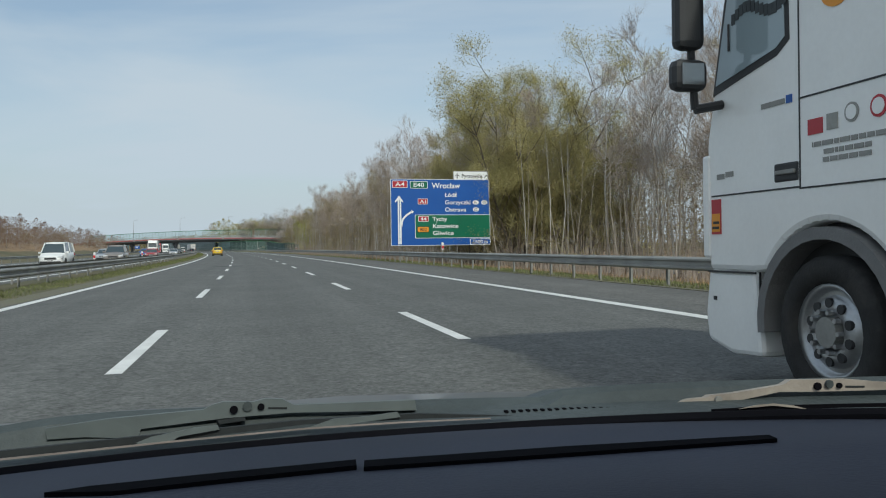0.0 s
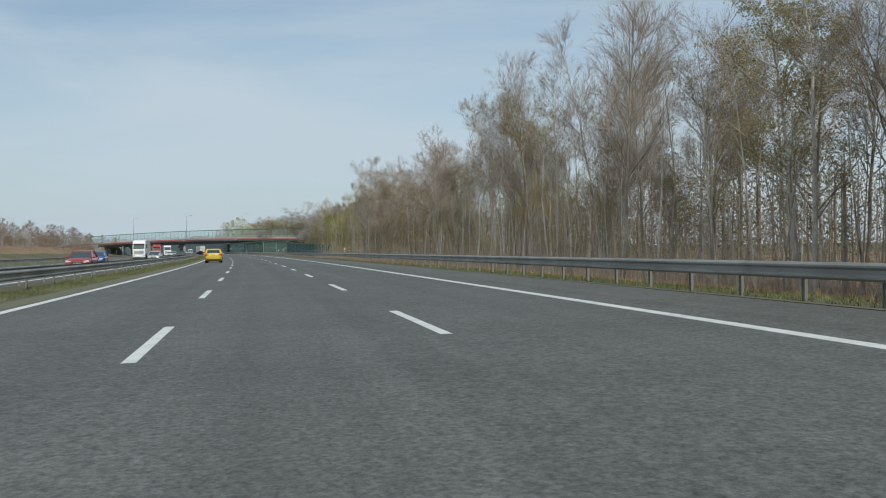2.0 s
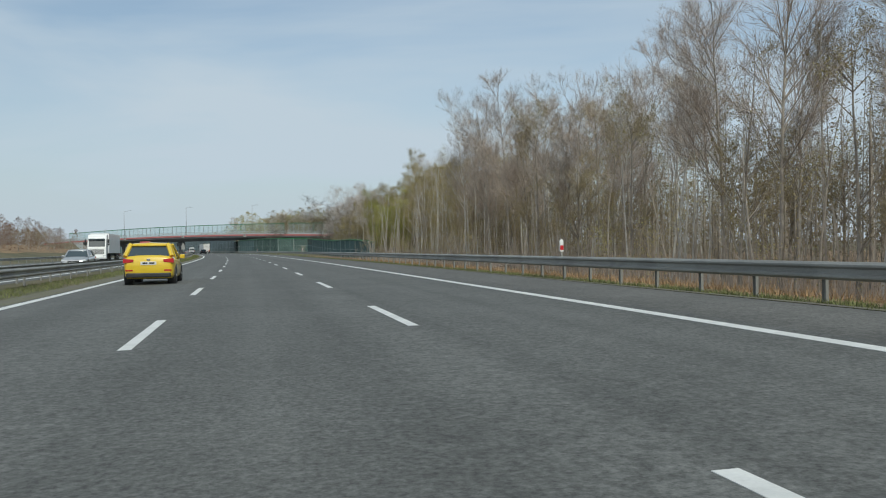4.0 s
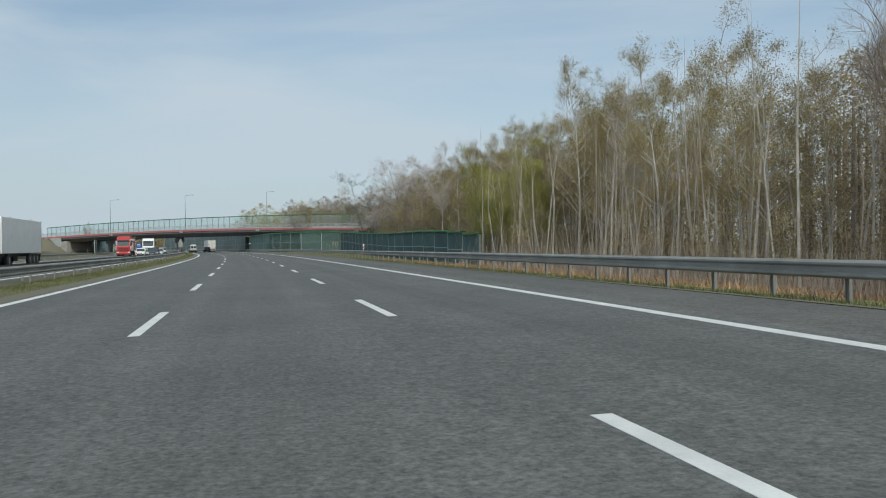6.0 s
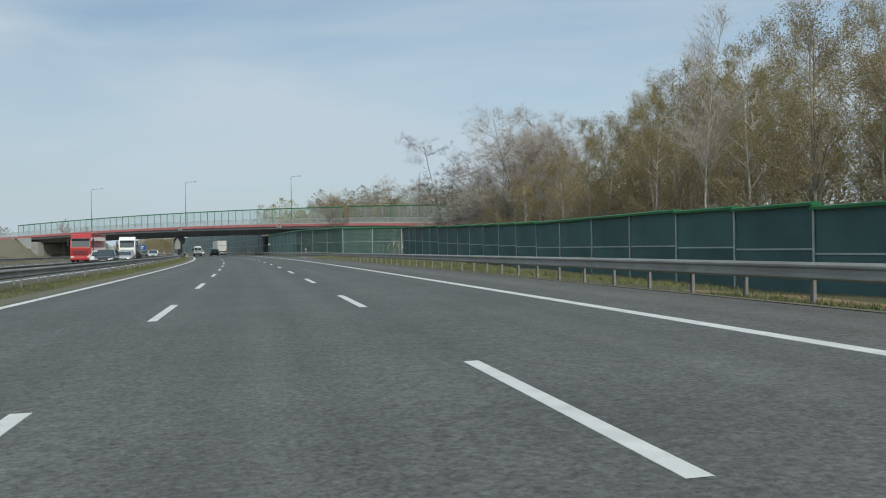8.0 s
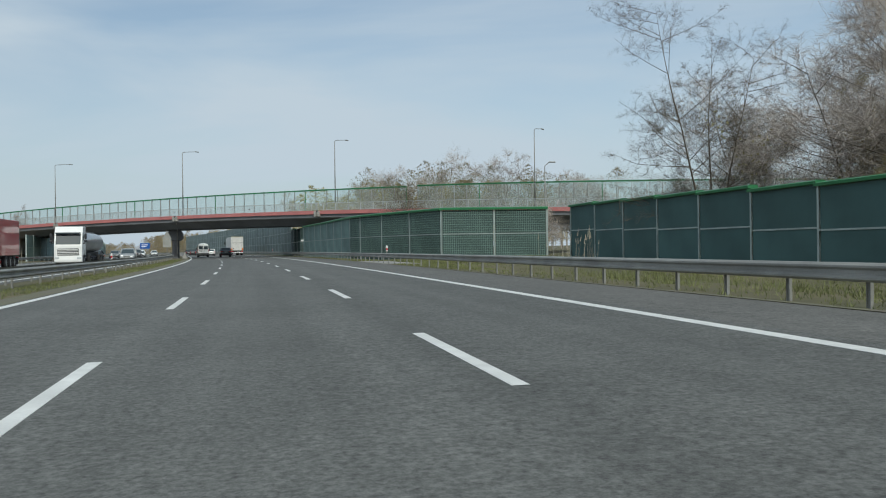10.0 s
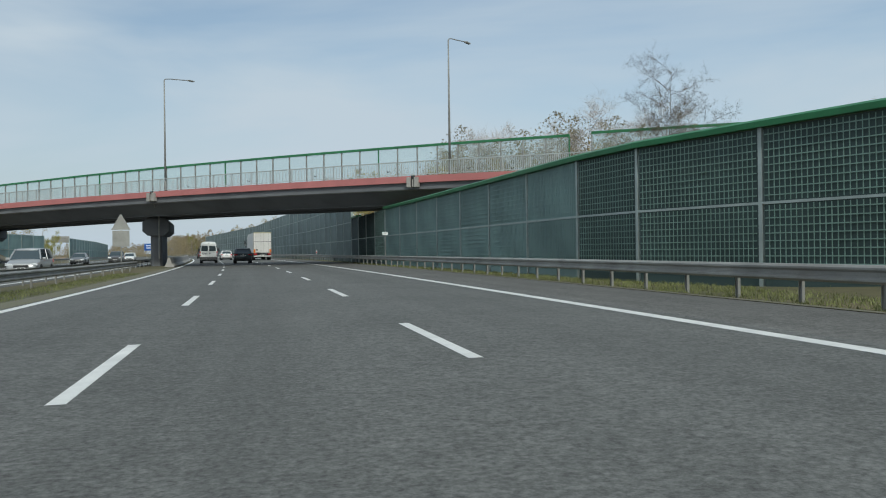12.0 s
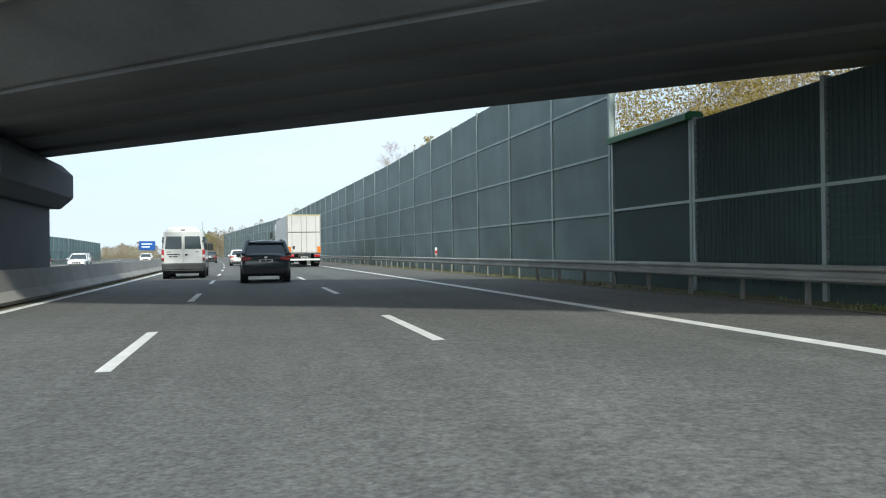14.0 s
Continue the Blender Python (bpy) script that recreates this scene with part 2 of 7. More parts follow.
M_PANE = clear_pane("screen_pane", (0.9, 0.95, 0.94), 0.9)
M_SIGN_BLUE = surface("sign_blue", (0.006, 0.085, 0.36), 0.4, vary=0.05, scale=1.0, grain=60.0, bump=0.0)
M_SIGN_GREEN = surface("sign_green", (0.0, 0.13, 0.065), 0.4, vary=0.05, scale=1.0, grain=60.0, bump=0.0)
M_SIGN_RED = surface("sign_red", (0.42, 0.022, 0.035), 0.4, vary=0.05, scale=1.0, grain=60.0, bump=0.0)
M_SIGN_AMBER = surface("sign_amber", (0.75, 0.3, 0.02), 0.4, vary=0.05, scale=1.0, grain=60.0, bump=0.0)
M_SIGN_WHITE = surface("sign_white", (0.8, 0.82, 0.83), 0.4, vary=0.04, scale=1.0, grain=60.0, bump=0.0)
M_SIGN_BLACK = surface("sign_black", (0.02, 0.02, 0.02), 0.5, vary=0.05, scale=1.0, grain=60.0, bump=0.0)
M_RED_PLASTIC = surface("red_reflector", (0.55, 0.02, 0.03), 0.3, vary=0.08, bump=0.0)
M_WHITE_PLASTIC = surface("white_plastic", (0.75, 0.76, 0.75), 0.45, vary=0.08, bump=0.0)


# ---- mesh helpers ----
def mesh_object(name, verts, faces, material, smooth=False):
    me = bpy.data.meshes.new(name)
    me.from_pydata([tuple(v) for v in verts], [], faces)
    me.materials.append(material)
    if smooth:
        me.shade_smooth()
    me.update()
    return new(name, me)


def part(name, bm, material, parent=None, label="", smooth=False):
    me = bpy.data.meshes.new(name)
    bm.normal_update()
    bm.to_mesh(me)
    bm.free()
    me.materials.append(material)
    if smooth:
        me.shade_smooth()
    ob = new(name, me)
    if parent is not None:
        ob.parent = parent
    if label:
        ob["label"] = label
    return ob


def empty(name, m=None):
    ob = new(name)
    ob.empty_display_size = 0.2
    if m is not None:
        ob.matrix_basis = m
    return ob


def box(bm, lo, hi, bevel=0.0, m=None):
    """Adds a box between two corners, with bevelled edges if asked for."""
    c = [(a + b) / 2 for a, b in zip(lo, hi)]
    d = [abs(b - a) for a, b in zip(lo, hi)]
    made = bmesh.ops.create_cube(bm, size=1.0, matrix=(m or Matrix()) @ Matrix.LocRotScale(c, None, d))
    if bevel:
        vs = set(made["verts"])
        es = [e for e in bm.edges if e.verts[0] in vs and e.verts[1] in vs]
        bmesh.ops.bevel(bm, geom=es, offset=bevel, segments=2, profile=0.5, affect="EDGES", clamp_overlap=True)
    return bm


def tube(bm, a, b, r, r2=None, sides=8):
    a, b = Vector(a), Vector(b)
    d = b - a
    q = d.to_track_quat("Z", "Y")
    bmesh.ops.create_cone(bm, cap_ends=True, segments=sides, radius1=r, radius2=r if r2 is None else r2, depth=d.length,
                          matrix=Matrix.Translation((a + b) / 2) @ q.to_matrix().to_4x4())
    return bm


def fresh(*boxes, bevel=0.0):
    bm = bmesh.new()
    for lo, hi in boxes:
        box(bm, lo, hi, bevel)
    return bm


def prism(bm, outline, lo, hi, axis="x", bevel=0.0):
    """A solid from an outline of pairs: over x from lo to hi (pairs are y, z), or over y (pairs are x, z), or z (pairs x, y)."""
    def put(u, v, w):
        return {"x": (w, u, v), "y": (u, w, v), "z": (u, v, w)}[axis]
    a = [bm.verts.new(put(u, v, lo)) for u, v in outline]
    b = [bm.verts.new(put(u, v, hi)) for u, v in outline]
    n = len(outline)
    fs = [bm.faces.new(a), bm.faces.new(b[::-1])]
    for i in range(n):
        fs.append(bm.faces.new((a[i], b[i], b[(i + 1) % n], a[(i + 1) % n])))
    bmesh.ops.recalc_face_normals(bm, faces=fs)
    if bevel:
        es = {e for f in fs for e in f.edges}
        bmesh.ops.bevel(bm, geom=list(es), offset=bevel, segments=2, profile=0.5, affect="EDGES", clamp_overlap=True)
    return bm


def loft(name, s0, s1, step, profile, material, closed=False, uv=False, smooth=False):
    """A strip that follows the road: profile is a list of (x, z) at a station."""
    n = max(1, int(round((s1 - s0) / step)))
    k = len(profile)
    verts, faces, uvs = [], [], []
    for i in range(n + 1):
        s = s0 + (s1 - s0) * i / n
        for x, z in profile:
            verts.append(at(s, x, z))
            uvs.append((x, s))
    for i in range(n):
        for j in range(k if closed else k - 1):
            a, b = i * k + j, i * k + (j + 1) % k
            faces.append((a, b, b + k, a + k))
    if closed:
        faces += [tuple(range(k))[::-1], tuple(n * k + j for j in range(k))]
    ob = mesh_object(name, verts, faces, material, smooth)
    if uv:
        lay = ob.data.uv_layers.new(name="along")
        for loop in ob.data.loops:
            lay.data[loop.index].uv = uvs[loop.vertex_index]
    return ob


# ---- ground, road and markings ----
X_LEFT, X_RIGHT, X_EDGE_R, X_EDGE_L = -1.451, 2.212, 6.015, -5.168


def fall(x, s):
    """Lie of the land over the road's level: ditch and wood floor to the right, bank to the left."""
    k = min(max((s - 245) / 100.0, 0.0), 1.0)
    low = -1.25 * (1 - k) - 0.05 * k
    b = 1.0 - min(max((s - 370) / 60.0, 0.0), 1.0)
    pts = [(-2500, 6.0), (-400, 5.0), (-120, 3.6 * b), (-60, 3.2 * b), (-44, 3.0 * b), (-33, 0.6 * b - 0.2 * (1 - b)), (-28, -0.25), (-25.2, -0.1), (-24.6, -0.06), (-9.8, -0.06), (-9.4, -0.02), (-8.2, 0.04), (-6.2, 0.02),
           (-5.5, -0.06), (9.1, -0.06), (9.4, -0.03), (10.6, -0.06), (13.0, -0.35 + 0.2 * k), (17.0, low), (24.0, low), (40.0, low - 0.1), (120, low), (400, 1.0), (2500, 4.0)]
    return float(np.interp(x, [p[0] for p in pts], [p[1] for p in pts]))


def build_ground():
    xs = [-2500, -1200, -600, -300, -160, -110, -80, -60, -50, -44, -40, -36, -33, -30.5, -28, -26.5, -25.2, -24.6, -17, -9.8, -9.4, -8.8, -8.2, -7.4, -6.2, -5.5,
          0, 9.1, 9.4, 9.9, 10.6, 11.8, 13, 15, 17, 20, 24, 30, 40, 60, 90, 120, 200, 400, 900, 2500]
    ss = [-2500, -800, -300] + list(range(-150, 720, 6)) + [740, 780, 850, 1000, 1300, 1800, 2500]
    verts, faces, mats = [], [], []
    for s in ss:
        for x in xs:
            z = fall(x, s)
            far = abs(x) > 150 or s > 720 or s < -150
            p = at(s, x, 0) if not far else at(s, x, 0)
            bumps = 0.0
            if x > 12 or x < -26:
                bumps = 0.25 * noise.noise(Vector((p.x * 0.11, p.y * 0.11, 0))) + 0.08 * noise.noise(Vector((p.x * 0.6, p.y * 0.6, 3)))
            verts.append((p.x, p.y, p.z + z + bumps))
    k = len(xs)
    for i in range(len(ss) - 1):
        for j in range(k - 1):
            a = i * k + j
            faces.append((a, a + 1, a + 1 + k, a + k))
            mid = (xs[j] + xs[j + 1]) / 2
            woods = (13.5 if ss[i] < 120 else 10.0) < mid < 120 and ss[i] < 250
            mats.append(1 if woods or mid < -36 else 0)
    ob = mesh_object("ground", verts, faces, M_GROUND, True)
    ob.data.materials.append(M_LITTER)
    for f, m in zip(ob.data.polygons, mats):
        f.material_index = m
    return tagged(ob, "grassy verges, median and brown leaf-littered wood floor", "ground", kind="structure")


build_ground()
tagged(loft("road", -140, 720, 3, [(-5.45, -0.05), (-5.4, 0.0), (-1.4, 0.0), (2.35, 0.0), (6.4, 0.0), (6.45, 0.0)], M_ASPHALT, uv=True), "worn grey asphalt carriageway with three lanes", "road", kind="structure")
tagged(loft("road_shoulder", -140, 720, 3, [(6.45, -0.002), (9.0, -0.002), (9.1, -0.05)], M_SHOULDER, uv=True), "paler asphalt hard shoulder beside the lanes", "road shoulder", kind="structure")
tagged(loft("road_opposite", -140, 720, 3, [(-24.6, -0.05), (-24.5, 0.0), (-17, 0.0), (-9.7, 0.0), (-9.6, -0.05)], M_ASPHALT, uv=True), "grey asphalt carriageway of the opposite direction", "road", kind="structure")
for x, w, a, b in ((X_EDGE_R, 0.24, -140, 720), (X_EDGE_L, 0.24, -140, 720), (-10.2, 0.24, -140, 720), (-21.6, 0.24, -140, 720)):
    tagged(loft("edge_line", a, b, 3, [(x - w / 2, -0.001), (x - w / 2, 0.004), (x + w / 2, 0.004), (x + w / 2, -0.001)], M_LINE), "solid white painted edge line on the asphalt", "road marking", kind="structure")


def dash(s, x, length=4.0, w=0.14):
    return tagged(loft("lane_dash", s, s + length, 2, [(x - w, -0.001), (x - w, 0.004), (x + w, 0.004), (x + w, -0.001)], M_LINE),
                  "white painted lane dash on the asphalt", "road marking", "lane dashes", "structure")


for i in range(-3, 50):
    dash(8.72 + 12 * i, X_LEFT, 4.20, 0.075)
    dash(10.05 + 12 * i, X_RIGHT, 4.20, 0.075)
for i in range(0, 50):
    dash(4 + 12 * i, -14.0, 4.0, 0.09)
    dash(4 + 12 * i, -17.8, 4.0, 0.09)

for x0, x1, a, b in ((-6.35, -5.42, -140, 427), (9.08, 9.34, -140, 640)):
    tagged(loft("gravel_edge", a, b, 3, [(x0, 0.0), (x0 + 0.1, 0.012), (x1 - 0.05, 0.0), (x1, -0.04)], M_GRAVEL), "pale gravel strip between asphalt and grass", "gravel strip", kind="structure")
# a darker mended strip in the lane
for s0, s1, x0, x1 in ((54.6, 58.6, -2.5, -0.6),):
    tagged(loft("asphalt_patch", s0, s1, 1, [(x0, -0.001), (x0 + 0.02, 0.003), (x1 - 0.02, 0.003), (x1, -0.001)], asphalt("patch_asphalt", (0.092, 0.094, 0.09)), uv=True),
           "darker mended asphalt patch in the lane", "asphalt patch", kind="structure")


# ---- guard rails ----
def beam_profile(x, z, side):
    """W-shaped steel beam; side is the way that it faces."""
    pts = [(0.0, 0.155), (0.03, 0.15), (0.08, 0.11), (0.08, 0.075), (0.02, 0.035), (0.02, -0.035), (0.08, -0.075), (0.08, -0.11), (0.03, -0.15), (0.0, -0.155)]
    back = [(u - 0.006, v) for u, v in pts[::-1]]
    return [(x + side * u, z + v) for u, v in pts + back]


def guard_rail(label, s0, s1, x, side, spacing, material, double=False):
    rail = empty("guard_rail", stand(s0, x))
    inv = rail.matrix_basis.inverted()
    beam = loft("beam", s0, s1, 3, beam_profile(x, 0.54, side), material, closed=True)
    beam.data.transform(inv)
    beam.parent = rail
    if double:
        tube_ = loft("top_beam", s0, s1, 3, [(x - side * 0.22 + 0.05 * math.cos(a), 0.64 + 0.05 * math.sin(a)) for a in np.arange(0, 6.28, 0.785)], material, closed=True)
        tube_.data.transform(inv)
        tube_.parent = rail
    post = fresh(((-0.03, -0.05, -0.45), (0.03, -0.042, 0.62)), ((-0.03, 0.042, -0.45), (0.03, 0.05, 0.62)), ((-0.006, -0.042, -0.45), (0.0, 0.042, 0.62)))
    block = fresh(((-0.04, -0.09, 0.46), (0.04, 0.09, 0.62)), bevel=0.01)
    pm, bmh = bpy.data.meshes.new("post"), bpy.data.meshes.new("spacer")
    post.to_mesh(pm), block.to_mesh(bmh)
    pm.materials.append(M_STEEL_DARK), bmh.materials.append(M_STEEL_DARK)
    s = s0 + spacing / 2
    while s < s1:
        p = new("post", pm)
        p.parent = rail
        p.matrix_basis = inv @ stand(s, x - side * 0.14)
        if double:
            q = new("spacer", bmh)
            q.parent = rail
            q.matrix_basis = inv @ stand(s, x - side * 0.05)
        s += spacing
    return tagged(rail, label, "guard rail")


guard_rail("galvanised steel crash barrier on posts beside the hard shoulder", -60, 470, 9.5, -1, 2.0, M_STEEL)
guard_rail("galvanised steel crash barrier on posts beside the hard shoulder", 471, 640, 9.5, -1, 4.0, M_STEEL)
guard_rail("dull steel crash barrier in the grassy median", -60, 413, -7.5, 1, 4.0, M_STEEL_DARK, True)
guard_rail("dull steel crash barrier in the grassy median", -60, 640, -9.0, -1, 4.0, M_STEEL_DARK)
guard_rail("dull steel crash barrier beyond the opposite carriageway", -60, 640, -25.3, 1, 4.0, M_STEEL_DARK)


def slab(s0, s1, x0, x1, t=0.06):
    pts = [at(s0, x0), at(s1, x0), at(s1, x1), at(s0, x1)]
    for p, (s, x) in zip(pts, ((s0, x0), (s1, x0), (s1, x1), (s0, x1))):
        p.z += fall(x, s) + t
    return [*pts, *[p - Vector((0, 0, 0.4)) for p in pts]], [(0, 3, 2, 1), (0, 1, 5, 4), (1, 2, 6, 5), (2, 3, 7, 6), (3, 0, 4, 7)]


def median_barrier():
    """Concrete safety barrier that shields the bridge piers, with tapered ends."""
    prof = [(-5.75, 0.0), (-5.7, 0.1), (-5.95, 0.32), (-6.08, 0.85), (-6.26, 0.85), (-6.4, 0.32), (-6.6, 0.0)]
    ob = loft("concrete_barrier", 427, 560, 3, prof, M_CONCRETE, closed=True)
    return tagged(ob, "grey concrete safety barrier round the bridge pier", "barrier", kind="structure")


median_barrier()
tagged(mesh_object("culvert_slab", *slab(345.7, 358.0, 9.2, 11.6), M_CONCRETE), "pale concrete culvert slab beside the barrier", "concrete slab", kind="structure")


# ---- big direction sign ----
def text_mesh(body, size, bold=0.0):
    cu = bpy.data.curves.new("lettering", "FONT")
    cu.body, cu.size, cu.extrude, cu.offset = body, size, 0.004, bold
    ob = bpy.data.objects.new("lettering", cu)
    scene.collection.objects.link(ob)
    bpy.context.view_layer.update()
    me = bpy.data.meshes.new_from_object(ob.evaluated_get(bpy.context.evaluated_depsgraph_get()))
    bpy.data.objects.remove(ob)
    bpy.data.curves.remove(cu)
    return me


def lettering(parent, body, x, z, cap, width, material, y=-0.05):
    """Words on a face that looks along -y, from their lower left corner, fitted to a width."""
    me = text_mesh(body, 1.0, 0.012)
    xs = [v.co.x for v in me.vertices]
    k = width / (max(xs) - min(xs))
    h = cap / 0.70
    me.transform(Matrix.Translation((x, y, z)) @ pose(0, 0, 0, 90) @ Matrix.Diagonal((k, h, 1, 1)) @ Matrix.Translation((-min(xs), 0, 0)))
    me.materials.clear()
    me.materials.append(material)
    ob = new("lettering", me)
    ob.parent = parent
    return ob


def plate(parent, name, x0, x1, z0, z1, material, y=-0.03, border=None, thick=0.01, label=""):
    if border:
        part("border", prism(bmesh.new(), rounded(x0, z0, x1, z1, 0.06), y, y + thick, "y"), border, parent)
        x0, x1, z0, z1, y = x0 + 0.035, x1 - 0.035, z0 + 0.035, z1 - 0.035, y - 0.004
    return part(name, prism(bmesh.new(), rounded(x0, z0, x1, z1, 0.045), y, y + thick, "y"), material, parent, label)


def rounded(x0, z0, x1, z1, r, n=3):
    out = []
    for cx, cz, a0 in ((x1 - r, z1 - r, 0), (x0 + r, z1 - r, 90), (x0 + r, z0 + r, 180), (x1 - r, z0 + r, 270)):
        for i in range(n + 1):
            a = radians(a0 + 90 * i / n)
            out.append((cx + r * math.cos(a), cz + r * math.sin(a)))
    return out


def direction_sign():
    W, H, Z0 = 7.8, 5.1, 1.07
    sign = empty("direction_sign", stand(62.4, 10.35, 0, -1.0) @ pose(0, 0, 0))
    k, v = W / 608.0, H / 437.0        # metres per unit of the drawing below

    def X(u):
        return (u - 247) * k

    def Z(u):
        return Z0 + (560 - u) * v
    part("backing", fresh(((0, 0.0, Z0), (W, 0.05, Z0 + H)), bevel=0.02), M_STEEL, sign, "bare metal sign back")
    plate(sign, "panel", 0, W, Z0, Z0 + H, M_SIGN_BLUE, -0.012, M_SIGN_WHITE, 0.01, "blue reflective sign face")
    plate(sign, "green_field", X(393), X(858), Z(512), Z(357), M_SIGN_GREEN, -0.03, M_SIGN_WHITE, 0.008, "green field")
    plate(sign, "distance_field", X(731), X(858), Z(556), Z(517), M_SIGN_BLUE, -0.03, M_SIGN_WHITE, 0.008)
    for u0, u1, v0, v1, m, body, tm in ((257, 350, 181, 134, M_SIGN_RED, "A4", M_SIGN_WHITE), (365, 472, 185, 137, M_SIGN_GREEN, "E40", M_SIGN_WHITE), (411, 472, 289, 251, M_SIGN_RED, "A1", M_SIGN_WHITE),
                                        (412, 476, 403, 366, M_SIGN_RED, "44", M_SIGN_WHITE), (406, 478, 473, 435, M_SIGN_AMBER, "902", M_SIGN_BLACK)):
        pl = plate(sign, "route_plate", X(u0), X(u1), Z(v0), Z(v1), m, -0.045, M_SIGN_WHITE if tm is M_SIGN_WHITE else M_SIGN_BLACK, 0.008)
        lettering(pl, body, X(u0 + (u1 - u0) * 0.2), Z(v0 - (v0 - v1) * 0.22), (v0 - v1) * 0.56 * v, (u1 - u0) * 0.6 * k, tm, -0.056)
    for body, u, base, cap, wid in (("Wrocław", 497, 183, 36, 174), ("Łódź", 576, 240, 27, 76), ("Gorzyczki", 577, 289, 27, 158), ("Ostrava", 577, 337, 27, 131), ("Tychy", 499, 399, 27, 90),
                                    ("Katowice", 502, 445, 27, 156), ("Gliwice", 502, 491, 27, 126), ("1500 m", 752, 549, 22, 90)):
        lettering(sign, body, X(u), Z(base), cap * v, wid * k, M_SIGN_WHITE, -0.048)
    for u, w, body in ((768, 277, "PL"), (822, 277, "CZ"), (769, 324, "CZ")):
        bm = bmesh.new()
        prism(bm, [(X(u) + 0.25 * math.cos(a), Z(w) + 0.17 * math.sin(a)) for a in np.linspace(0, 6.283, 20, endpoint=False)], -0.05, -0.042, "y")
        oval = part("country_oval", bm, M_SIGN_WHITE, sign)
        lettering(oval, body, X(u) - 0.13, Z(w) - 0.08, 0.16, 0.26, M_SIGN_BLACK, -0.056)
    # twin shaft with arrowhead, and the branch to the right
    for u in (294.0, 306.0):
        part("arrow_shaft", prism(bmesh.new(), [(X(u - 4.5), Z(550)), (X(u + 4.5), Z(550)), (X(u + 4.5), Z(262)), (X(u - 4.5), Z(262))], -0.045, -0.037, "y"), M_SIGN_WHITE, sign)
    part("arrow_head", prism(bmesh.new(), [(X(297), Z(232)), (X(322), Z(268)), (X(322), Z(277)), (X(303), Z(262)), (X(291), Z(262)), (X(273), Z(277)), (X(273), Z(268))], -0.047, -0.039, "y"), M_SIGN_WHITE, sign)
    curve_pts = []
    for i in range(13):
        a = i / 12
        curve_pts.append((312 + (372 - 312) * a ** 1.7, 430 - 92 * a ** 0.62))
    outl = [(X(u - 4), Z(w - 3)) for u, w in curve_pts] + [(X(u + 4), Z(w + 6)) for u, w in curve_pts[::-1]]
    part("arrow_branch", prism(bmesh.new(), outl, -0.045, -0.037, "y"), M_SIGN_WHITE, sign)
    part("branch_head", prism(bmesh.new(), [(X(387), Z(336)), (X(369), Z(326)), (X(374), Z(338)), (X(377), Z(349))], -0.047, -0.039, "y"), M_SIGN_WHITE, sign)
    # small white airport plate on top
    ap = plate(sign, "airport_plate", X(630), X(848), Z(133) + 0.03, Z(68), M_SIGN_WHITE, -0.012, M_SIGN_BLACK, 0.02, "white airport plate")
    lettering(ap, "Pyrzowice", X(684), Z(113), 24 * v, 128 * k, M_SIGN_BLACK, -0.03)
    plane = bmesh.new()
    cx, cz = X(655), Z(100)
    prism(plane, [(cx - 0.03, cz - 0.2), (cx + 0.03, cz - 0.2), (cx + 0.03, cz + 0.17), (cx, cz + 0.22), (cx - 0.03, cz + 0.17)], -0.03, -0.022, "y")
    prism(plane, [(cx - 0.19, cz - 0.06), (cx, cz + 0.06), (cx + 0.19, cz - 0.06), (cx + 0.19, cz - 0.01), (cx, cz + 0.12), (cx - 0.19, cz - 0.01)], -0.032, -0.0235, "y")
    prism(plane, [(cx - 0.09, cz - 0.19), (cx, cz - 0.12), (cx + 0.09, cz - 0.19), (cx, cz - 0.08)], -0.034, -0.025, "y")
    part("aircraft_symbol", plane, M_SIGN_BLACK, ap)
    part("arrow", prism(bmesh.new(), [(X(824), Z(112)), (X(828), Z(114)), (X(838), Z(100)), (X(841), Z(106)), (X(842), Z(92)), (X(829), Z(95)), (X(834), Z(98))], -0.03, -0.022, "y"), M_SIGN_BLACK, ap)
    # lattice supports
    for px in (0.95, 4.9):
        bm = bmesh.new()
        zs = np.arange(-1.5, Z0 + H, 0.55)
        for ox, oy in ((-0.3, 0.1), (0.3, 0.1), (0.0, 0.6)):
            tube(bm, (px + ox, oy, -1.6), (px + ox, oy, Z0 + H - 0.1), 0.03, sides=6)
        for i in range(len(zs) - 1):
            f = 1 if i % 2 else -1
            tube(bm, (px - 0.3 * f, 0.1, zs[i]), (px + 0.3 * f, 0.1, zs[i + 1]), 0.014, sides=5)
            tube(bm, (px - 0.3 * f, 0.1, zs[i]), (px, 0.6, zs[i + 1]), 0.014, sides=5)
            tube(bm, (px + 0.3 * f, 0.1, zs[i]), (px, 0.6, zs[i + 1]), 0.014, sides=5)
        part("lattice_mast", bm, M_STEEL, sign, "lattice steel mast")
    return tagged(sign, "big blue and green motorway direction sign on lattice masts", "road sign")


direction_sign()


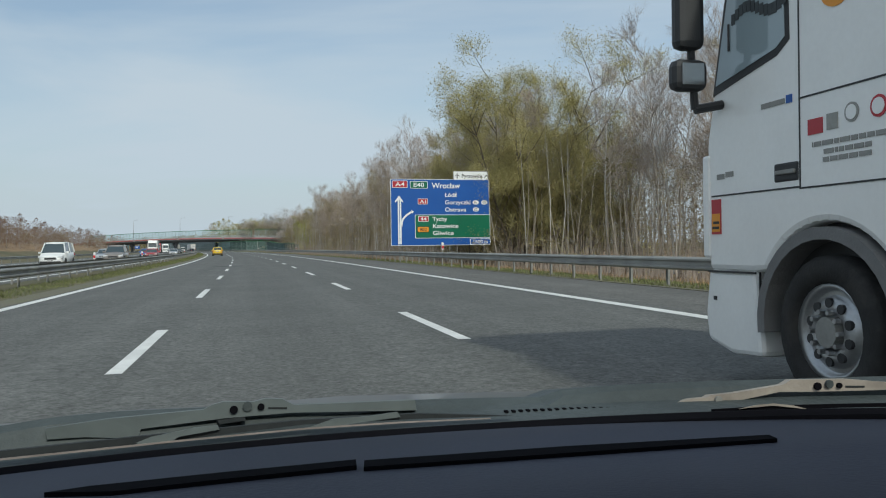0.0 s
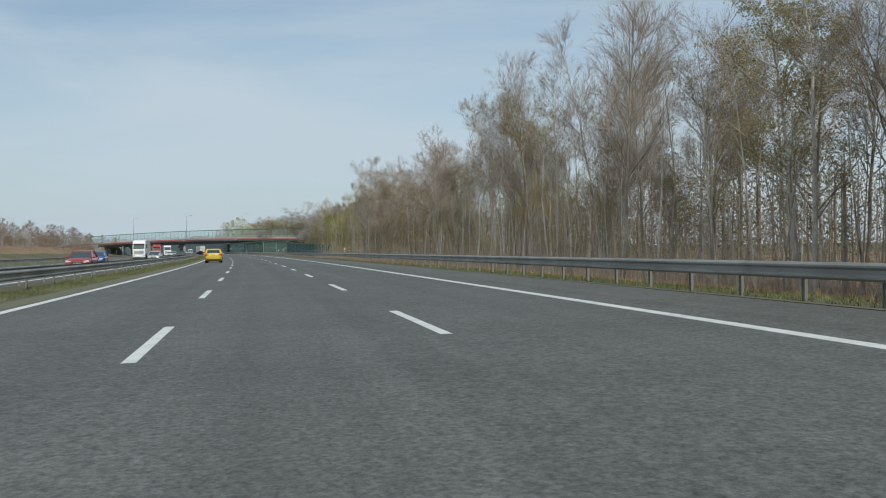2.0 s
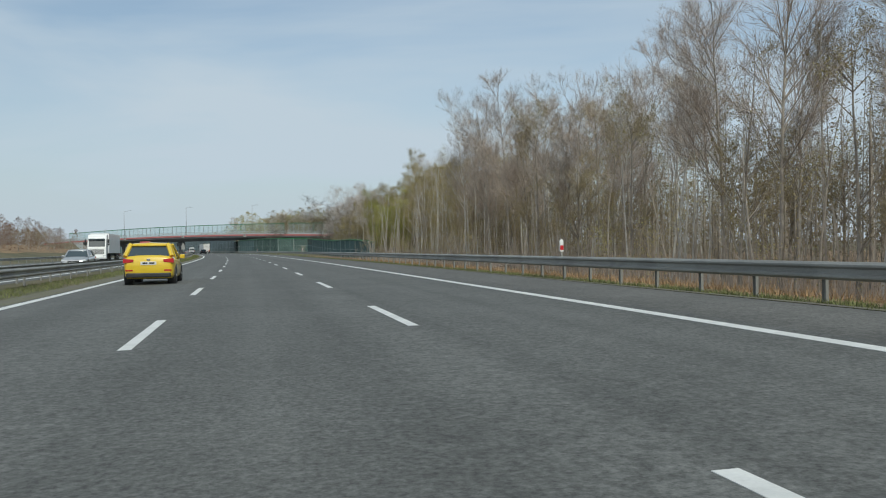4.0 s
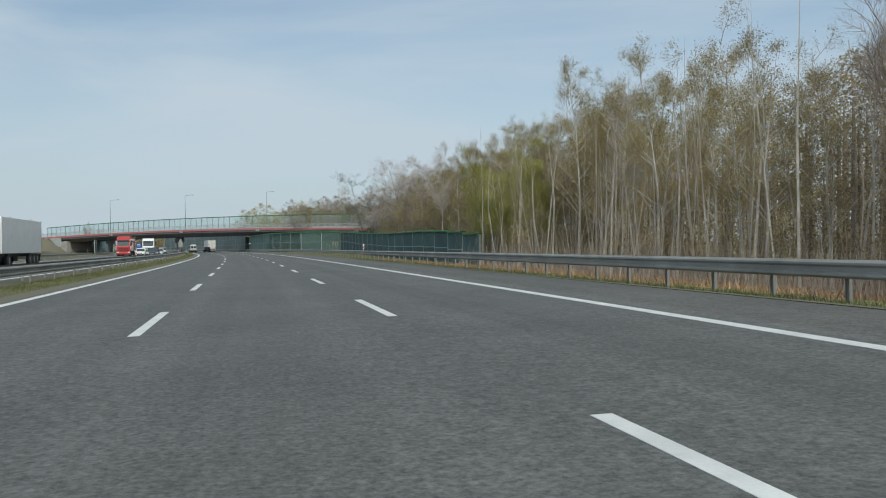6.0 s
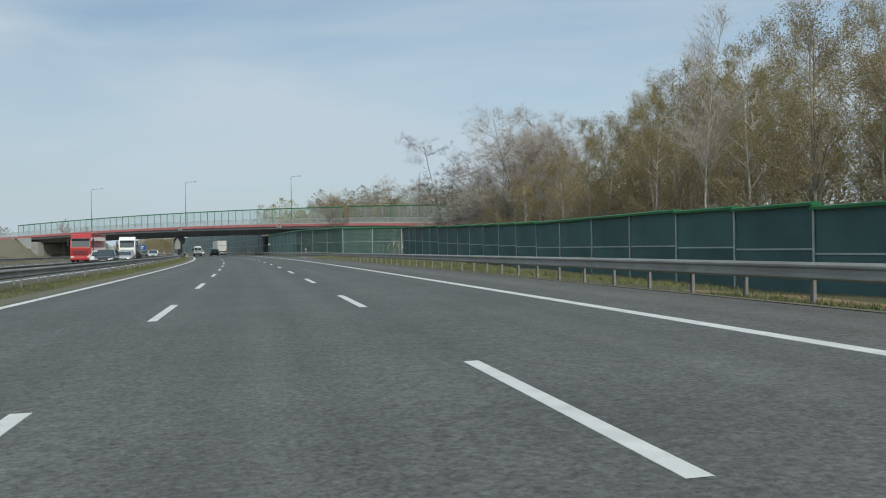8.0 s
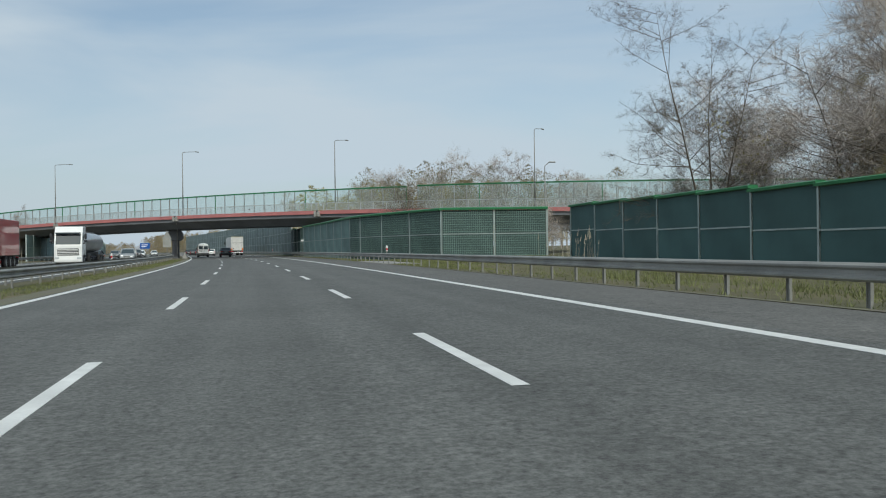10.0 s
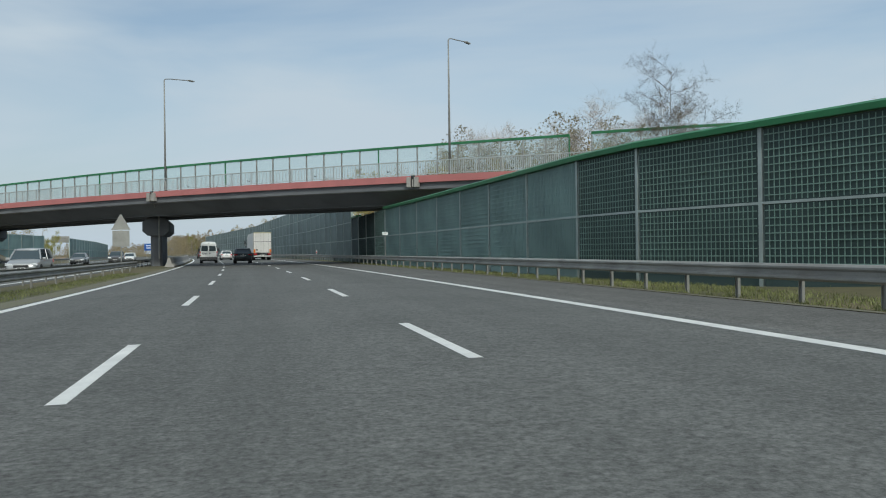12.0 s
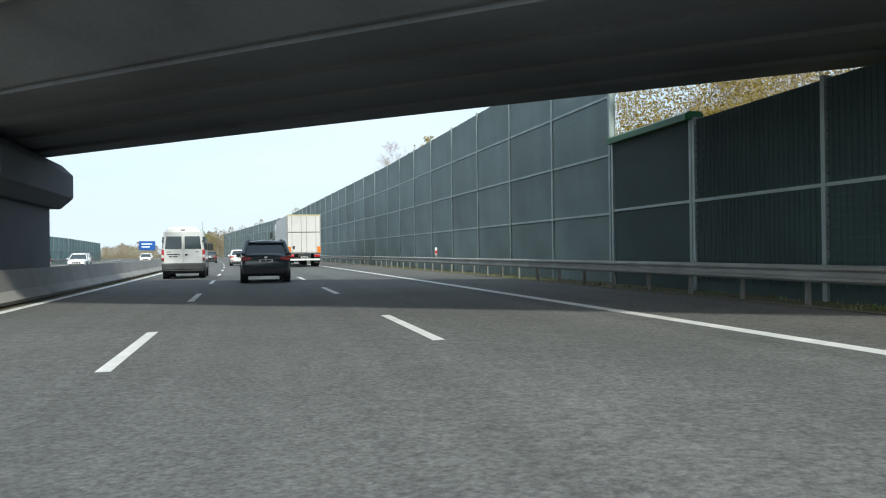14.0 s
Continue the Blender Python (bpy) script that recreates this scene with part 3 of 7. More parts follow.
# ---- noise walls of green absorber panels ----
def wall_run(label, points, rows, height, ground, step=4.0, cap_h=0.16, front=True, grille=0, stepped=True, material=None):
    """A noise barrier through road points (s, x): steel posts, panels in rows, a rail between rows and a green cap.
    ground and height are functions of the way along."""
    mat = material or M_PANEL
    wall = empty("noise_wall", stand(points[0][0], points[0][1]))
    inv = wall.matrix_basis.inverted()
    world_pts = [at(s, x) for s, x in points]
    seg = [((b - a).xy).length for a, b in zip(world_pts, world_pts[1:])]
    total = sum(seg)
    n = max(1, round(total / step))

    def along(d):
        for (a, b), L in zip(zip(world_pts, world_pts[1:]), seg):
            if d <= L + 1e-6:
                return a.lerp(b, d / L)
            d -= L
        return world_pts[-1].copy()
    # posts stand at the corners of the run as well
    marks, acc = [0.0], 0.0
    for L in seg:
        k = max(1, round(L / step))
        marks += [acc + L * (i + 1) / k for i in range(k)]
        acc += L
    for i, d in enumerate(marks):
        p = along(d)
        q = along(min(d + 0.5, total)) - along(max(d - 0.5, 0))
        yaw = math.degrees(math.atan2(q.y, q.x))
        g, h = ground(d / total), height(d / total)
        post = part("post", fresh(((-0.06, -0.1, g - 0.6), (0.06, -0.085, g + h + 0.06)), ((-0.06, 0.085, g - 0.6), (0.06, 0.1, g + h + 0.06)), ((-0.008, -0.085, g - 0.6), (0.008, 0.085, g + h + 0.06))), M_POST, wall)
        post.matrix_basis = inv @ pose(p.x, p.y, 0, 0, 0, yaw)
        if i == len(marks) - 1:
            break
        e = along(marks[i + 1])
        span = (e - p).xy.length
        yaw = math.degrees(math.atan2(e.y - p.y, e.x - p.x))
        place = inv @ pose(p.x, p.y, 0, 0, 0, yaw)
        mid = (d + marks[i + 1]) / 2 / total
        g, h = ground(mid), height(mid)
        for r in range(rows):
            z0, z1 = g + h * r / rows, g + h * (r + 1) / rows
            bm = bmesh.new()
            box(bm, (0.1, -0.05, z0 - (0.5 if r == 0 else 0) + 0.02), (span - 0.1, 0.05, z1 - 0.02))
            nz = int((z1 - z0) / 0.2)
            for u in range(1, nz):
                z = z0 + (z1 - z0) * u / nz
                box(bm, (0.1, -0.055, z - 0.05), (span - 0.1, 0.055, z + 0.05))
            wired = grille > 0
            pn = part("panel", bm, M_PANEL_SLATE_SHADE if wired and i < grille else mat, wall)
            pn.matrix_basis = place
            if wired:
                bm = bmesh.new()
                nx, nw = int(span / 0.17), int((z1 - z0) / 0.2)
                for side in (-1, 1):
                    for u in range(1, nx):
                        x = 0.1 + (span - 0.2) * u / nx
                        box(bm, (x - 0.011, side * 0.075 - 0.008, z0 + 0.06), (x + 0.011, side * 0.075 + 0.008, z1 - 0.06))
                    for u in range(1, nw):
                        z = z0 + (z1 - z0) * u / nw
                        box(bm, (0.12, side * 0.09 - 0.008, z - 0.014), (span - 0.12, side * 0.09 + 0.008, z + 0.014))
                gr = part("grille", bm, M_MESH if i < grille else mat, wall, "pale green welded wire grille")
                gr.matrix_basis = place
                tagged(gr, kind="stuff")
            if r:
                rl = part("rail", fresh(((0.0, -0.09, z0 - 0.035), (span, 0.09, z0 + 0.035))), M_POST, wall)
                rl.matrix_basis = place
        if cap_h:
            bm = bmesh.new()
            prism(bm, [(-0.24, g + h), (-0.26, g + h + cap_h * 0.7), (-0.15, g + h + cap_h), (0.15, g + h + cap_h), (0.26, g + h + cap_h * 0.7), (0.24, g + h)], -0.06, span + 0.06, "x")
            c = part("cap", bm, M_GREEN, wall, "bright green top cap")
            c.matrix_basis = place
    return tagged(wall, label, "noise barrier")


def flat(v):
    return lambda a: v


def stepped_foot(a):
    """Foot of the first barrier, which climbs in steps with the verge."""
    return round(float(np.interp(a, (0, 0.11, 0.16, 0.36, 1), (2.26, 2.73, 2.92, 2.95, 4.15))) / 0.09) * 0.09 - 3.6


wall_run("dark green noise barrier with stepped bright green caps before the wood", [(252.4, 22.1), (267.5, 21.5), (286.7, 20.9), (315.0, 21.6), (347.6, 23.3)], 2, flat(3.42), stepped_foot, 4.8, material=M_PANEL_TEAL)
wall_run("dark green noise barrier with stepped bright green caps before the wood", [(347.7, 23.4), (351.6, 27.2)], 2, flat(3.42), flat(0.55), 4.8, material=M_PANEL_TEAL)
wall_run("green noise barrier of grille panels on steel posts, with a green cap", [(357.3, 25.3), (359.5, 16.6), (369.6, 13.4), (374.2, 12.1), (378.0, 11.65), (388.0, 11.34), (397.6, 11.08), (411.9, 10.6)], 2, flat(4.05), flat(0.25), 4.9, 0.22, grille=6)
# near-black colour carries the bridge's shade; only the sunlit panel has pale wires
wall_run("noise barrier of grille panels under the bridge, darkened for shade, without a cap", [(412.1, 10.6), (426.8, 10.9)], 2, flat(4.1), flat(0.25), 4.9, 0.0, grille=1, material=M_PANEL_SLATE_SHADE)
wall_run("low noise barrier panel, darkened for shade, with a rounded green cap", [(426.95, 10.9), (431.7, 11.0)], 2, flat(4.1), flat(0.25), 4.9, 0.22, material=M_PANEL_SLATE_SHADE)
wall_run("tall dark noise barrier of four rows of grey-green panels", [(431.9, 11.0), (470, 10.8), (560, 10.8), (690, 10.8)], 4, flat(7.3), flat(0.4), 4.9, 0.0, material=M_PANEL_TALL)
wall_run("dark noise barrier along the opposite carriageway under the bridge", [(444, -31.5), (471, -30.2), (490, -27.4)], 2, flat(4.25), flat(-0.1), 5.0, 0.0)
wall_run("dark noise barrier along the opposite carriageway", [(519, -27.4), (570, -26.8), (640, -26.0)], 2, flat(4.4), flat(-0.1), 5.0, 0.0)


# ---- the skew bridge ----
B0, B1 = Vector((-16.05, 409.55, 0)), Vector((-38.16, 423.55, 0))
B_YAW = math.degrees(math.atan2((B1 - B0).y, (B1 - B0).x))      # local x runs to the far left along the bridge
DECK_W = 12.4


def deck_z(u):
    """Height of the fascia's top, u metres along the bridge from the near joint."""
    return 6.65 - 0.0003 * (u - 12) ** 2


def along_bridge(name, u0, u1, step, profile, material, parent, smooth=False, label=""):
    """A solid that follows the deck's crest; profile pairs are (across from the near edge, height over the fascia top)."""
    n, k = max(1, int((u1 - u0) / step)), len(profile)
    verts, faces = [], []
    for i in range(n + 1):
        u = u0 + (u1 - u0) * i / n
        verts += [(u, -y, deck_z(u) + z) for y, z in profile]
    for i in range(n):
        for j in range(k):
            a, b = i * k + j, i * k + (j + 1) % k
            faces.append((a, a + k, b + k, b))
    faces += [tuple(range(k)), tuple(n * k + j for j in range(k))[::-1]]
    ob = mesh_object(name, verts, faces, material, smooth)
    bm = bmesh.new()
    bm.from_mesh(ob.data)
    bmesh.ops.recalc_face_normals(bm, faces=bm.faces)
    bm.to_mesh(ob.data)
    bm.free()
    ob.parent = parent
    if label:
        ob["label"] = label
    return ob


M_TRIM_DARK = surface("joint_rubber", (0.03, 0.03, 0.032), 0.8, vary=0.2, scale=3.0, bump=0.1)


def bridge():
    br = empty("road_bridge", pose(B0.x, B0.y, 0, 0, 0, B_YAW))
    U0, U1 = -74.0, 92.0
    W = DECK_W
    along_bridge("deck", U0, U1, 4, [(0.1, -0.98), (0.1, -0.12), (W - 0.1, -0.12), (W - 0.1, -0.98), (W - 0.5, -1.02), (W - 2.2, -1.88), (2.2, -1.88), (0.5, -1.02)], M_CONCRETE_SHADED, br, label="concrete box deck, colour darkened for its shade")
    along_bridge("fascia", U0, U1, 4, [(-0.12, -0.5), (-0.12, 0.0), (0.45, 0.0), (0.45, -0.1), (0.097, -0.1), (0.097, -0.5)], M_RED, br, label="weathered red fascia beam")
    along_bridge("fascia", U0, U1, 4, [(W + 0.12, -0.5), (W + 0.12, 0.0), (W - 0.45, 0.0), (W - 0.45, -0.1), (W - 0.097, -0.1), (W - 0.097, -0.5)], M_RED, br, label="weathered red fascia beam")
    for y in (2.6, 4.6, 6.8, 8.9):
        along_bridge("soffit_rib", U0, U1, 6, [(y - 0.25, -1.98), (y - 0.25, -1.87), (y + 0.25, -1.87), (y + 0.25, -1.98)], M_CONCRETE_SHADED, br)
    along_bridge("drip_pipe", U0, U1, 6, [(0.3 + 0.04 * math.cos(a), -1.0 + 0.04 * math.sin(a)) for a in np.arange(0, 6.28, 1.05)], M_STEEL, br)
    # joints with bearing brackets on the fascia
    for u in (0.0, 26.2, 52.4, 78.6):
        for y0 in (-0.3,):
            bm = bmesh.new()
            z = deck_z(u)
            box(bm, (u - 0.46, -y0 - 0.35, z - 0.85), (u - 0.16, -y0 + 0.05, z - 0.1), 0.03)
            box(bm, (u + 0.16, -y0 - 0.35, z - 0.85), (u + 0.46, -y0 + 0.05, z - 0.1), 0.03)
            tube(bm, (u, -y0 - 0.1, z - 0.25), (u, -y0 - 0.1, z - 0.8), 0.06)
            part("expansion_joint", bm, M_CONCRETE, br, "grey joint brackets")
            part("joint_gap", fresh(((u - 0.16, 0.1, z - 0.82), (u + 0.16, 0.16, z + 0.02))), M_TRIM_DARK, br, "dark open joint")
        if u in (26.2, 52.4):
            # the drain runs under the deck to the pier and down its front
            bm = bmesh.new()
            z = deck_z(u)
            pts = [(u, 0.0, z - 0.5), (u + 0.25, -0.35, z - 1.05), (u + 3.2, -3.75, z - 2.0), (u + 3.5, -4.05, z - 2.35), (u + 3.5, -4.05, z - 3.4), (u + 3.75, -4.3, z - 3.8), (u + 3.75, -4.3, z - 5.9)]
            for a, b in zip(pts, pts[1:]):
                tube(bm, a, b, 0.08)
            part("downpipe", bm, M_STEEL_DARK, br)
    for u in (6.1, 8.4, 10.7, 13.0, 15.3, 3.8):
        z = deck_z(u) - 0.95
        bm = bmesh.new()
        pts = [(u, -1.95, z - 0.32), (u - 0.02, -1.85, z - 0.05), (u - 0.12, -1.7, z - 0.02), (u - 0.28, -1.45, z + 0.02)]
        for a, b in zip(pts, pts[1:]):
            tube(bm, a, b, 0.022, sides=6)
        part("cable", bm, M_STEEL_DARK, br, "dark drooping cable under the deck")
    # near railing of upright bars
    u = U0
    bar = fresh(((-0.012, -0.012, 0.1), (0.012, 0.012, 1.05)))
    barm = bpy.data.meshes.new("baluster")
    bar.to_mesh(barm)
    barm.materials.append(M_WHITE_RAIL)
    along_bridge("handrail", U0, U1, 4, [(0.1, 1.03), (0.1, 1.1), (0.18, 1.1), (0.18, 1.03)], M_WHITE_RAIL, br)
    along_bridge("bottom_rail", U0, U1, 4, [(0.12, 0.1), (0.12, 0.14), (0.16, 0.14), (0.16, 0.1)], M_WHITE_RAIL, br)
    k = 0
    joined = bmesh.new()
    while u < U1:
        if k % 14 == 0:
            p = part("railing_post", fresh(((-0.035, -0.035, -0.1), (0.035, 0.035, 1.1))), M_WHITE_RAIL, br)
            p.location = (u, -0.14, deck_z(u))
        elif -14 < u < 26:
            b = new("baluster", barm)
            b.parent, b.location = br, (u, -0.14, deck_z(u))
        else:
            z = deck_z(u)
            box(joined, (u - 0.012, -0.152, z + 0.1), (u + 0.012, -0.128, z + 1.05))
        u += 0.145
        k += 1
    tagged(part("railing_infill", joined, M_WHITE_RAIL, br), kind="stuff")
    # far-side transparent screen with green head rail, on two runs
    for a, b, off, top in ((-7.9, U1, W - 0.2, 4.0), (U0, -9.8, W - 0.2, 4.1)):
        along_bridge("head_rail", a, b, 4, [(off - 0.12, top - 0.2), (off - 0.12, top), (off + 0.12, top), (off + 0.12, top - 0.2)], M_GREEN, br, label="green head rail of the screen")
        along_bridge("foot_rail", a, b, 4, [(off - 0.08, 0.0), (off - 0.08, 0.55), (off + 0.08, 0.55), (off + 0.08, 0.0)], M_WHITE_RAIL, br)
        n = int((b - a) / 2.0)
        for i in range(n + 1):
            u = a + (b - a) * i / n
            p = part("screen_post", fresh(((-0.04, -0.07, 0.0), (0.04, 0.07, top - 0.1))), M_GREEN if i % 9 == 0 else M_STEEL_DARK, br)
            p.location = (u, -off, deck_z(u))
            if i < n:
                v = a + (b - a) * (i + 1) / n
                pane = part("screen_pane", prism(bmesh.new(), [(u + 0.06, deck_z(u) + 0.55), (v - 0.06, deck_z(v) + 0.55), (v - 0.06, deck_z(v) + top - 0.2), (u + 0.06, deck_z(u) + top - 0.2)], -off - 0.01, -off + 0.01, "y"), M_PANE, br, "clear screen pane")
                pane.visible_shadow = False
                if i % 2 == 0 and -36 < u < 40:
                    c, z = (u + v) / 2, deck_z(u) + 1.5 + 0.25 * math.sin(i * 1.7)
                    bird = [(c - 0.26, z + 0.1), (c - 0.1, z + 0.06), (c, z - 0.02), (c + 0.1, z + 0.1), (c + 0.2, z + 0.16), (c + 0.13, z), (c + 0.03, z - 0.1), (c - 0.12, z - 0.02)]
                    part("bird_sticker", prism(bmesh.new(), bird, -off + 0.012, -off + 0.016, "y"), M_SIGN_BLACK, pane, "black bird silhouette sticker")
    return tagged(br, "skew concrete road bridge with red fascia and green-topped screen", "bridge")


bridge()


def pier(s, x, length):
    """Wall pier along the median: a chamfered wall under a long eight-sided head, with two bearings."""
    p = empty("bridge_pier", stand(s, x))
    bm = bmesh.new()
    prism(bm, [(-0.52, 0.75), (-0.3, 0.5), (0.3, 0.5), (0.52, 0.75), (0.52, length - 0.75), (0.3, length - 0.5), (-0.3, length - 0.5), (-0.52, length - 0.75)], -0.3, 3.15, "z")
    part("column", bm, M_CONCRETE_SHADED, p, "grey concrete wall of the pier")
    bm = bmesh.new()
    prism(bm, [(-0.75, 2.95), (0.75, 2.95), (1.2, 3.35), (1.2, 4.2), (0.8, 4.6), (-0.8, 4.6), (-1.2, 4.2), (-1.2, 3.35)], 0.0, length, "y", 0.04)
    part("cap", bm, M_CONCRETE_SHADED, p, "eight-sided concrete pier head")
    for y in (1.2, length - 1.2):
        part("bearing", fresh(((-0.4, y - 0.45, 4.56), (0.4, y + 0.45, 4.95))), M_STEEL_DARK, p)
    return tagged(p, "grey concrete bridge pier with hammerhead cap in the median", "bridge pier")


pier(432.0, -7.6, 9.4)
pier(449.5, -27.4, 9.4)


def abutment(u, turn, pipe=False):
    a = empty("bridge_abutment", pose(B0.x, B0.y, 0, 0, 0, B_YAW) @ pose(u, 0, 0))
    bm = bmesh.new()
    z = deck_z(u)
    prism(bm, [(-0.6, -3.0), (0.6, -3.0), (0.6, z - 2.2), (0.2, z - 2.2), (0.2, z - 0.2), (-0.6, z - 0.2)] if turn > 0 else [(0.6, -3.0), (0.6, z - 0.2), (-0.2, z - 0.2), (-0.2, z - 2.2), (-0.6, z - 2.2), (-0.6, -3.0)], -DECK_W + 0.5, -1.75, "y")
    part("seat_wall", bm, M_CONCRETE, a, "pale concrete seat wall")
    part("front_wall", fresh(((-1.3, -1.7, -3.0), (1.3, 0.0, z - 1.63)), bevel=0.03), M_CONCRETE, a, "grey concrete front wall below the bearings")
    for y in (-2.9, -5.8, -9.2):
        part("bearing_block", fresh(((-0.35, y - 0.5, z - 3.4), (0.75 * turn + 0.35, y + 0.5, z - 2.2)), bevel=0.05), M_WHITE_RAIL, a)
    # side wall under the fascia, its foot running up with the slope
    t = -turn
    prism(bm := bmesh.new(), [(t * 1.0, z - 0.52), (t * 1.0, z - 3.4), (t * 2.4, z - 3.2), (t * 5.6, z - 0.95), (t * 5.9, z - 0.52)][::t], -0.08, 0.1, "y")
    bmesh.ops.recalc_face_normals(bm, faces=bm.faces)
    part("wing_wall", bm, M_WHITE_RAIL, a, "bright pale concrete wing wall")
    if pipe:
        bm = bmesh.new()
        tube(bm, (t * 2.9, 0.6, z - 2.3), (t * 2.9, 0.6, z - 0.6), 0.38, sides=14)
        tube(bm, (t * 2.9, 0.6, z - 0.6), (t * 2.9, 0.35, z - 0.2), 0.16, sides=10)
        part("drain_box", bm, M_STEEL_DARK, a, "dark grey drain barrel under the fascia")
    return tagged(a, "pale concrete bridge abutment", "abutment")


abutment(-42.6, 1, True)
abutment(71.6, -1)

M_EARTH = surface("bare_earth", (0.21, 0.185, 0.15), 0.95, vary=0.25, scale=0.5, grain=6.0, bump=0.7, second=(0.17, 0.165, 0.1))


def embankment(end, way, gentle, steep, crest, label):
    """Earth bank that carries the bridge's approach, with a rounded cone below the abutment; end is where it starts along the bridge.
    The cone's ridge falls by gentle over its first metres and by steep below."""
    e = empty("embankment", pose(B0.x, B0.y, 0, 0, 0, B_YAW))
    us = [end - way * 17 + way * 1.3 * i for i in range(47)] + [end + way * (46 + 10 * i) for i in range(9)]
    ys = [-17 + 1.3 * i for i in range(37)]
    verts, faces = [], []
    for u in us:
        for y in ys:
            du, dy = max(0.0, (end - u) * way), max(0.0, -1.2 - y, y - DECK_W - 1.2)
            inside = u if du == 0 else end
            ridge = gentle * min(du, 8.4) + steep * max(0.0, du - 8.4)
            z = deck_z(inside) - (crest if y < -0.3 or y > DECK_W + 0.3 else max(crest, 0.6)) - math.hypot(ridge, 0.55 * dy) + 0.2 * noise.noise(Vector((u * 0.35, y * 0.35, 7))) * min(1.0, du + dy)
            verts.append((u, -y, max(z, -1.6)))
    m = len(ys)
    for i in range(len(us) - 1):
        for k in range(m - 1):
            a = i * m + k
            faces.append((a, a + 1, a + 1 + m, a + m) if way > 0 else (a, a + m, a + 1 + m, a + 1))
    ob = mesh_object("bank", verts, faces, M_EARTH, True)
    ob.parent = e
    return tagged(e, label, "embankment", kind="structure")


embankment(-49.5, -1, 0.3, 0.62, 0.1, "bare grey-brown earth bank that carries the bridge approach")
embankment(78.0, 1, 0.55, 0.6, 0.45, "earth bank that carries the far bridge approach")


def cabinet(s, x, z):
    """Pale roadside cabinet with a door, on a low plinth."""
    g = empty("cabinet", stand(s, x, z))
    body = part("body", fresh(((-0.5, -0.25, 0.1), (0.5, 0.25, 1.25)), bevel=0.02), M_WHITE_RAIL, g, "pale grey sheet-metal box")
    part("door", fresh(((-0.44, -0.27, 0.18), (0.44, -0.245, 1.18)), bevel=0.01), M_POST, body)
    part("plinth", fresh(((-0.45, -0.2, -0.6), (0.45, 0.2, 0.1))), M_CONCRETE, g)
    return tagged(g, "pale grey roadside cabinet at the foot of the bank", "cabinet")


cabinet(367.5, 33.0, -0.6)


def wire_fence(points, label):
    """Posts and wires round the foot of the bank."""
    f = empty("wire_fence", stand(*points[0]))
    inv = f.matrix_basis.inverted()
    spots = []
    for (sa, xa), (sb, xb) in zip(points, points[1:]):
        n = max(1, round(math.hypot(sb - sa, xb - xa) / 2.5))
        spots += [(sa + (sb - sa) * i / n, xa + (xb - xa) * i / n) for i in range(n)]
    spots.append(points[-1])
    tops = []
    for sa, xa in spots:
        p = inv @ at(sa, xa, fall(xa, sa))
        tops.append(p)
        part("post", tube(bmesh.new(), p - Vector((0, 0, 0.4)), p + Vector((0, 0, 1.5)), 0.035, sides=6), M_STEEL, f)
    for z in (0.3, 0.7, 1.1, 1.45):
        bm = bmesh.new()
        for a, b in zip(tops, tops[1:]):
            tube(bm, a + Vector((0, 0, z)), b + Vector((0, 0, z)), 0.008, sides=4)
        part("wire", bm, M_STEEL_DARK, f)
    return tagged(f, label, "fence")


wire_fence([(360.0, 27.0), (362.0, 34.0), (364.0, 44.0)], "thin wire fence on steel posts before the earth bank")


def street_lamp(label, p, height, arm, turn):
    """Tall steel lighting column with a curved arm and a flat head."""
    l = empty("street_lamp", pose(p.x, p.y, p.z, 0, 0, turn))
    bm = bmesh.new()
    tube(bm, (0, 0, 0), (0, 0, 0.9), 0.11, 0.11, 10)
    tube(bm, (0, 0, 0.9), (0, 0, height), 0.09, 0.05, 10)
    part("column", bm, M_STEEL_DARK, l, "tapered grey steel column", True)
    bm = bmesh.new()
    pts = [(arm * (1 - math.cos(a)) * 0.55, 0, height + 0.3 * math.sin(a)) for a in np.linspace(0, 1.2, 6)] + [(arm, 0, height + 0.52)]
    for a, b in zip(pts, pts[1:]):
        tube(bm, a, b, 0.04, 0.04, 6)
    part("arm", bm, M_STEEL_DARK, l)
    part("lamp_head", fresh(((arm - 0.1, -0.12, height + 0.46), (arm + 0.6, 0.12, height + 0.58)), bevel=0.04), M_STEEL, l)
    return tagged(l, label, "street lamp", "lamps on the bridge")


def bridge_point(u, y):
    m = pose(B0.x, B0.y, 0, 0, 0, B_YAW)
    return m @ Vector((u, -y, deck_z(u)))


for u in (-2.8, 25.0, 53.0, -32.3):
    street_lamp("tall grey steel street lamp at the edge of the bridge", bridge_point(u, 0.3), 9.7, 3.0, 57.6)
lp = at(368.4, 29.7, 0)
street_lamp("shorter grey street lamp beside the bridge approach", Vector((lp.x, lp.y, -0.2)), 9.2, 0.5, 0)


# ---- trees and plants ----
M_BIRCH = surface("birch_bark", (0.483, 0.46, 0.42), 0.85, vary=0.25, scale=3.0, grain=9.0, bump=0.3, dirt=(0.07, 0.06, 0.055))
M_BARK = surface("grey_brown_bark", (0.308, 0.273, 0.231), 0.9, vary=0.3, scale=2.0, grain=14.0, bump=0.5)
M_BARK_DARK = surface("dark_bark", (0.13, 0.108, 0.085), 0.9, vary=0.3, scale=2.0, grain=14.0, bump=0.5)
M_TWIG = surface("bare_twigs", (0.359, 0.3, 0.252), 0.9, vary=0.25, scale=0.4, grain=3.0, bump=0.0, per_object=0.2)
M_TWIG_PALE = surface("pale_twigs", (0.421, 0.37, 0.329), 0.9, vary=0.25, scale=0.4, grain=3.0, bump=0.0, per_object=0.15)

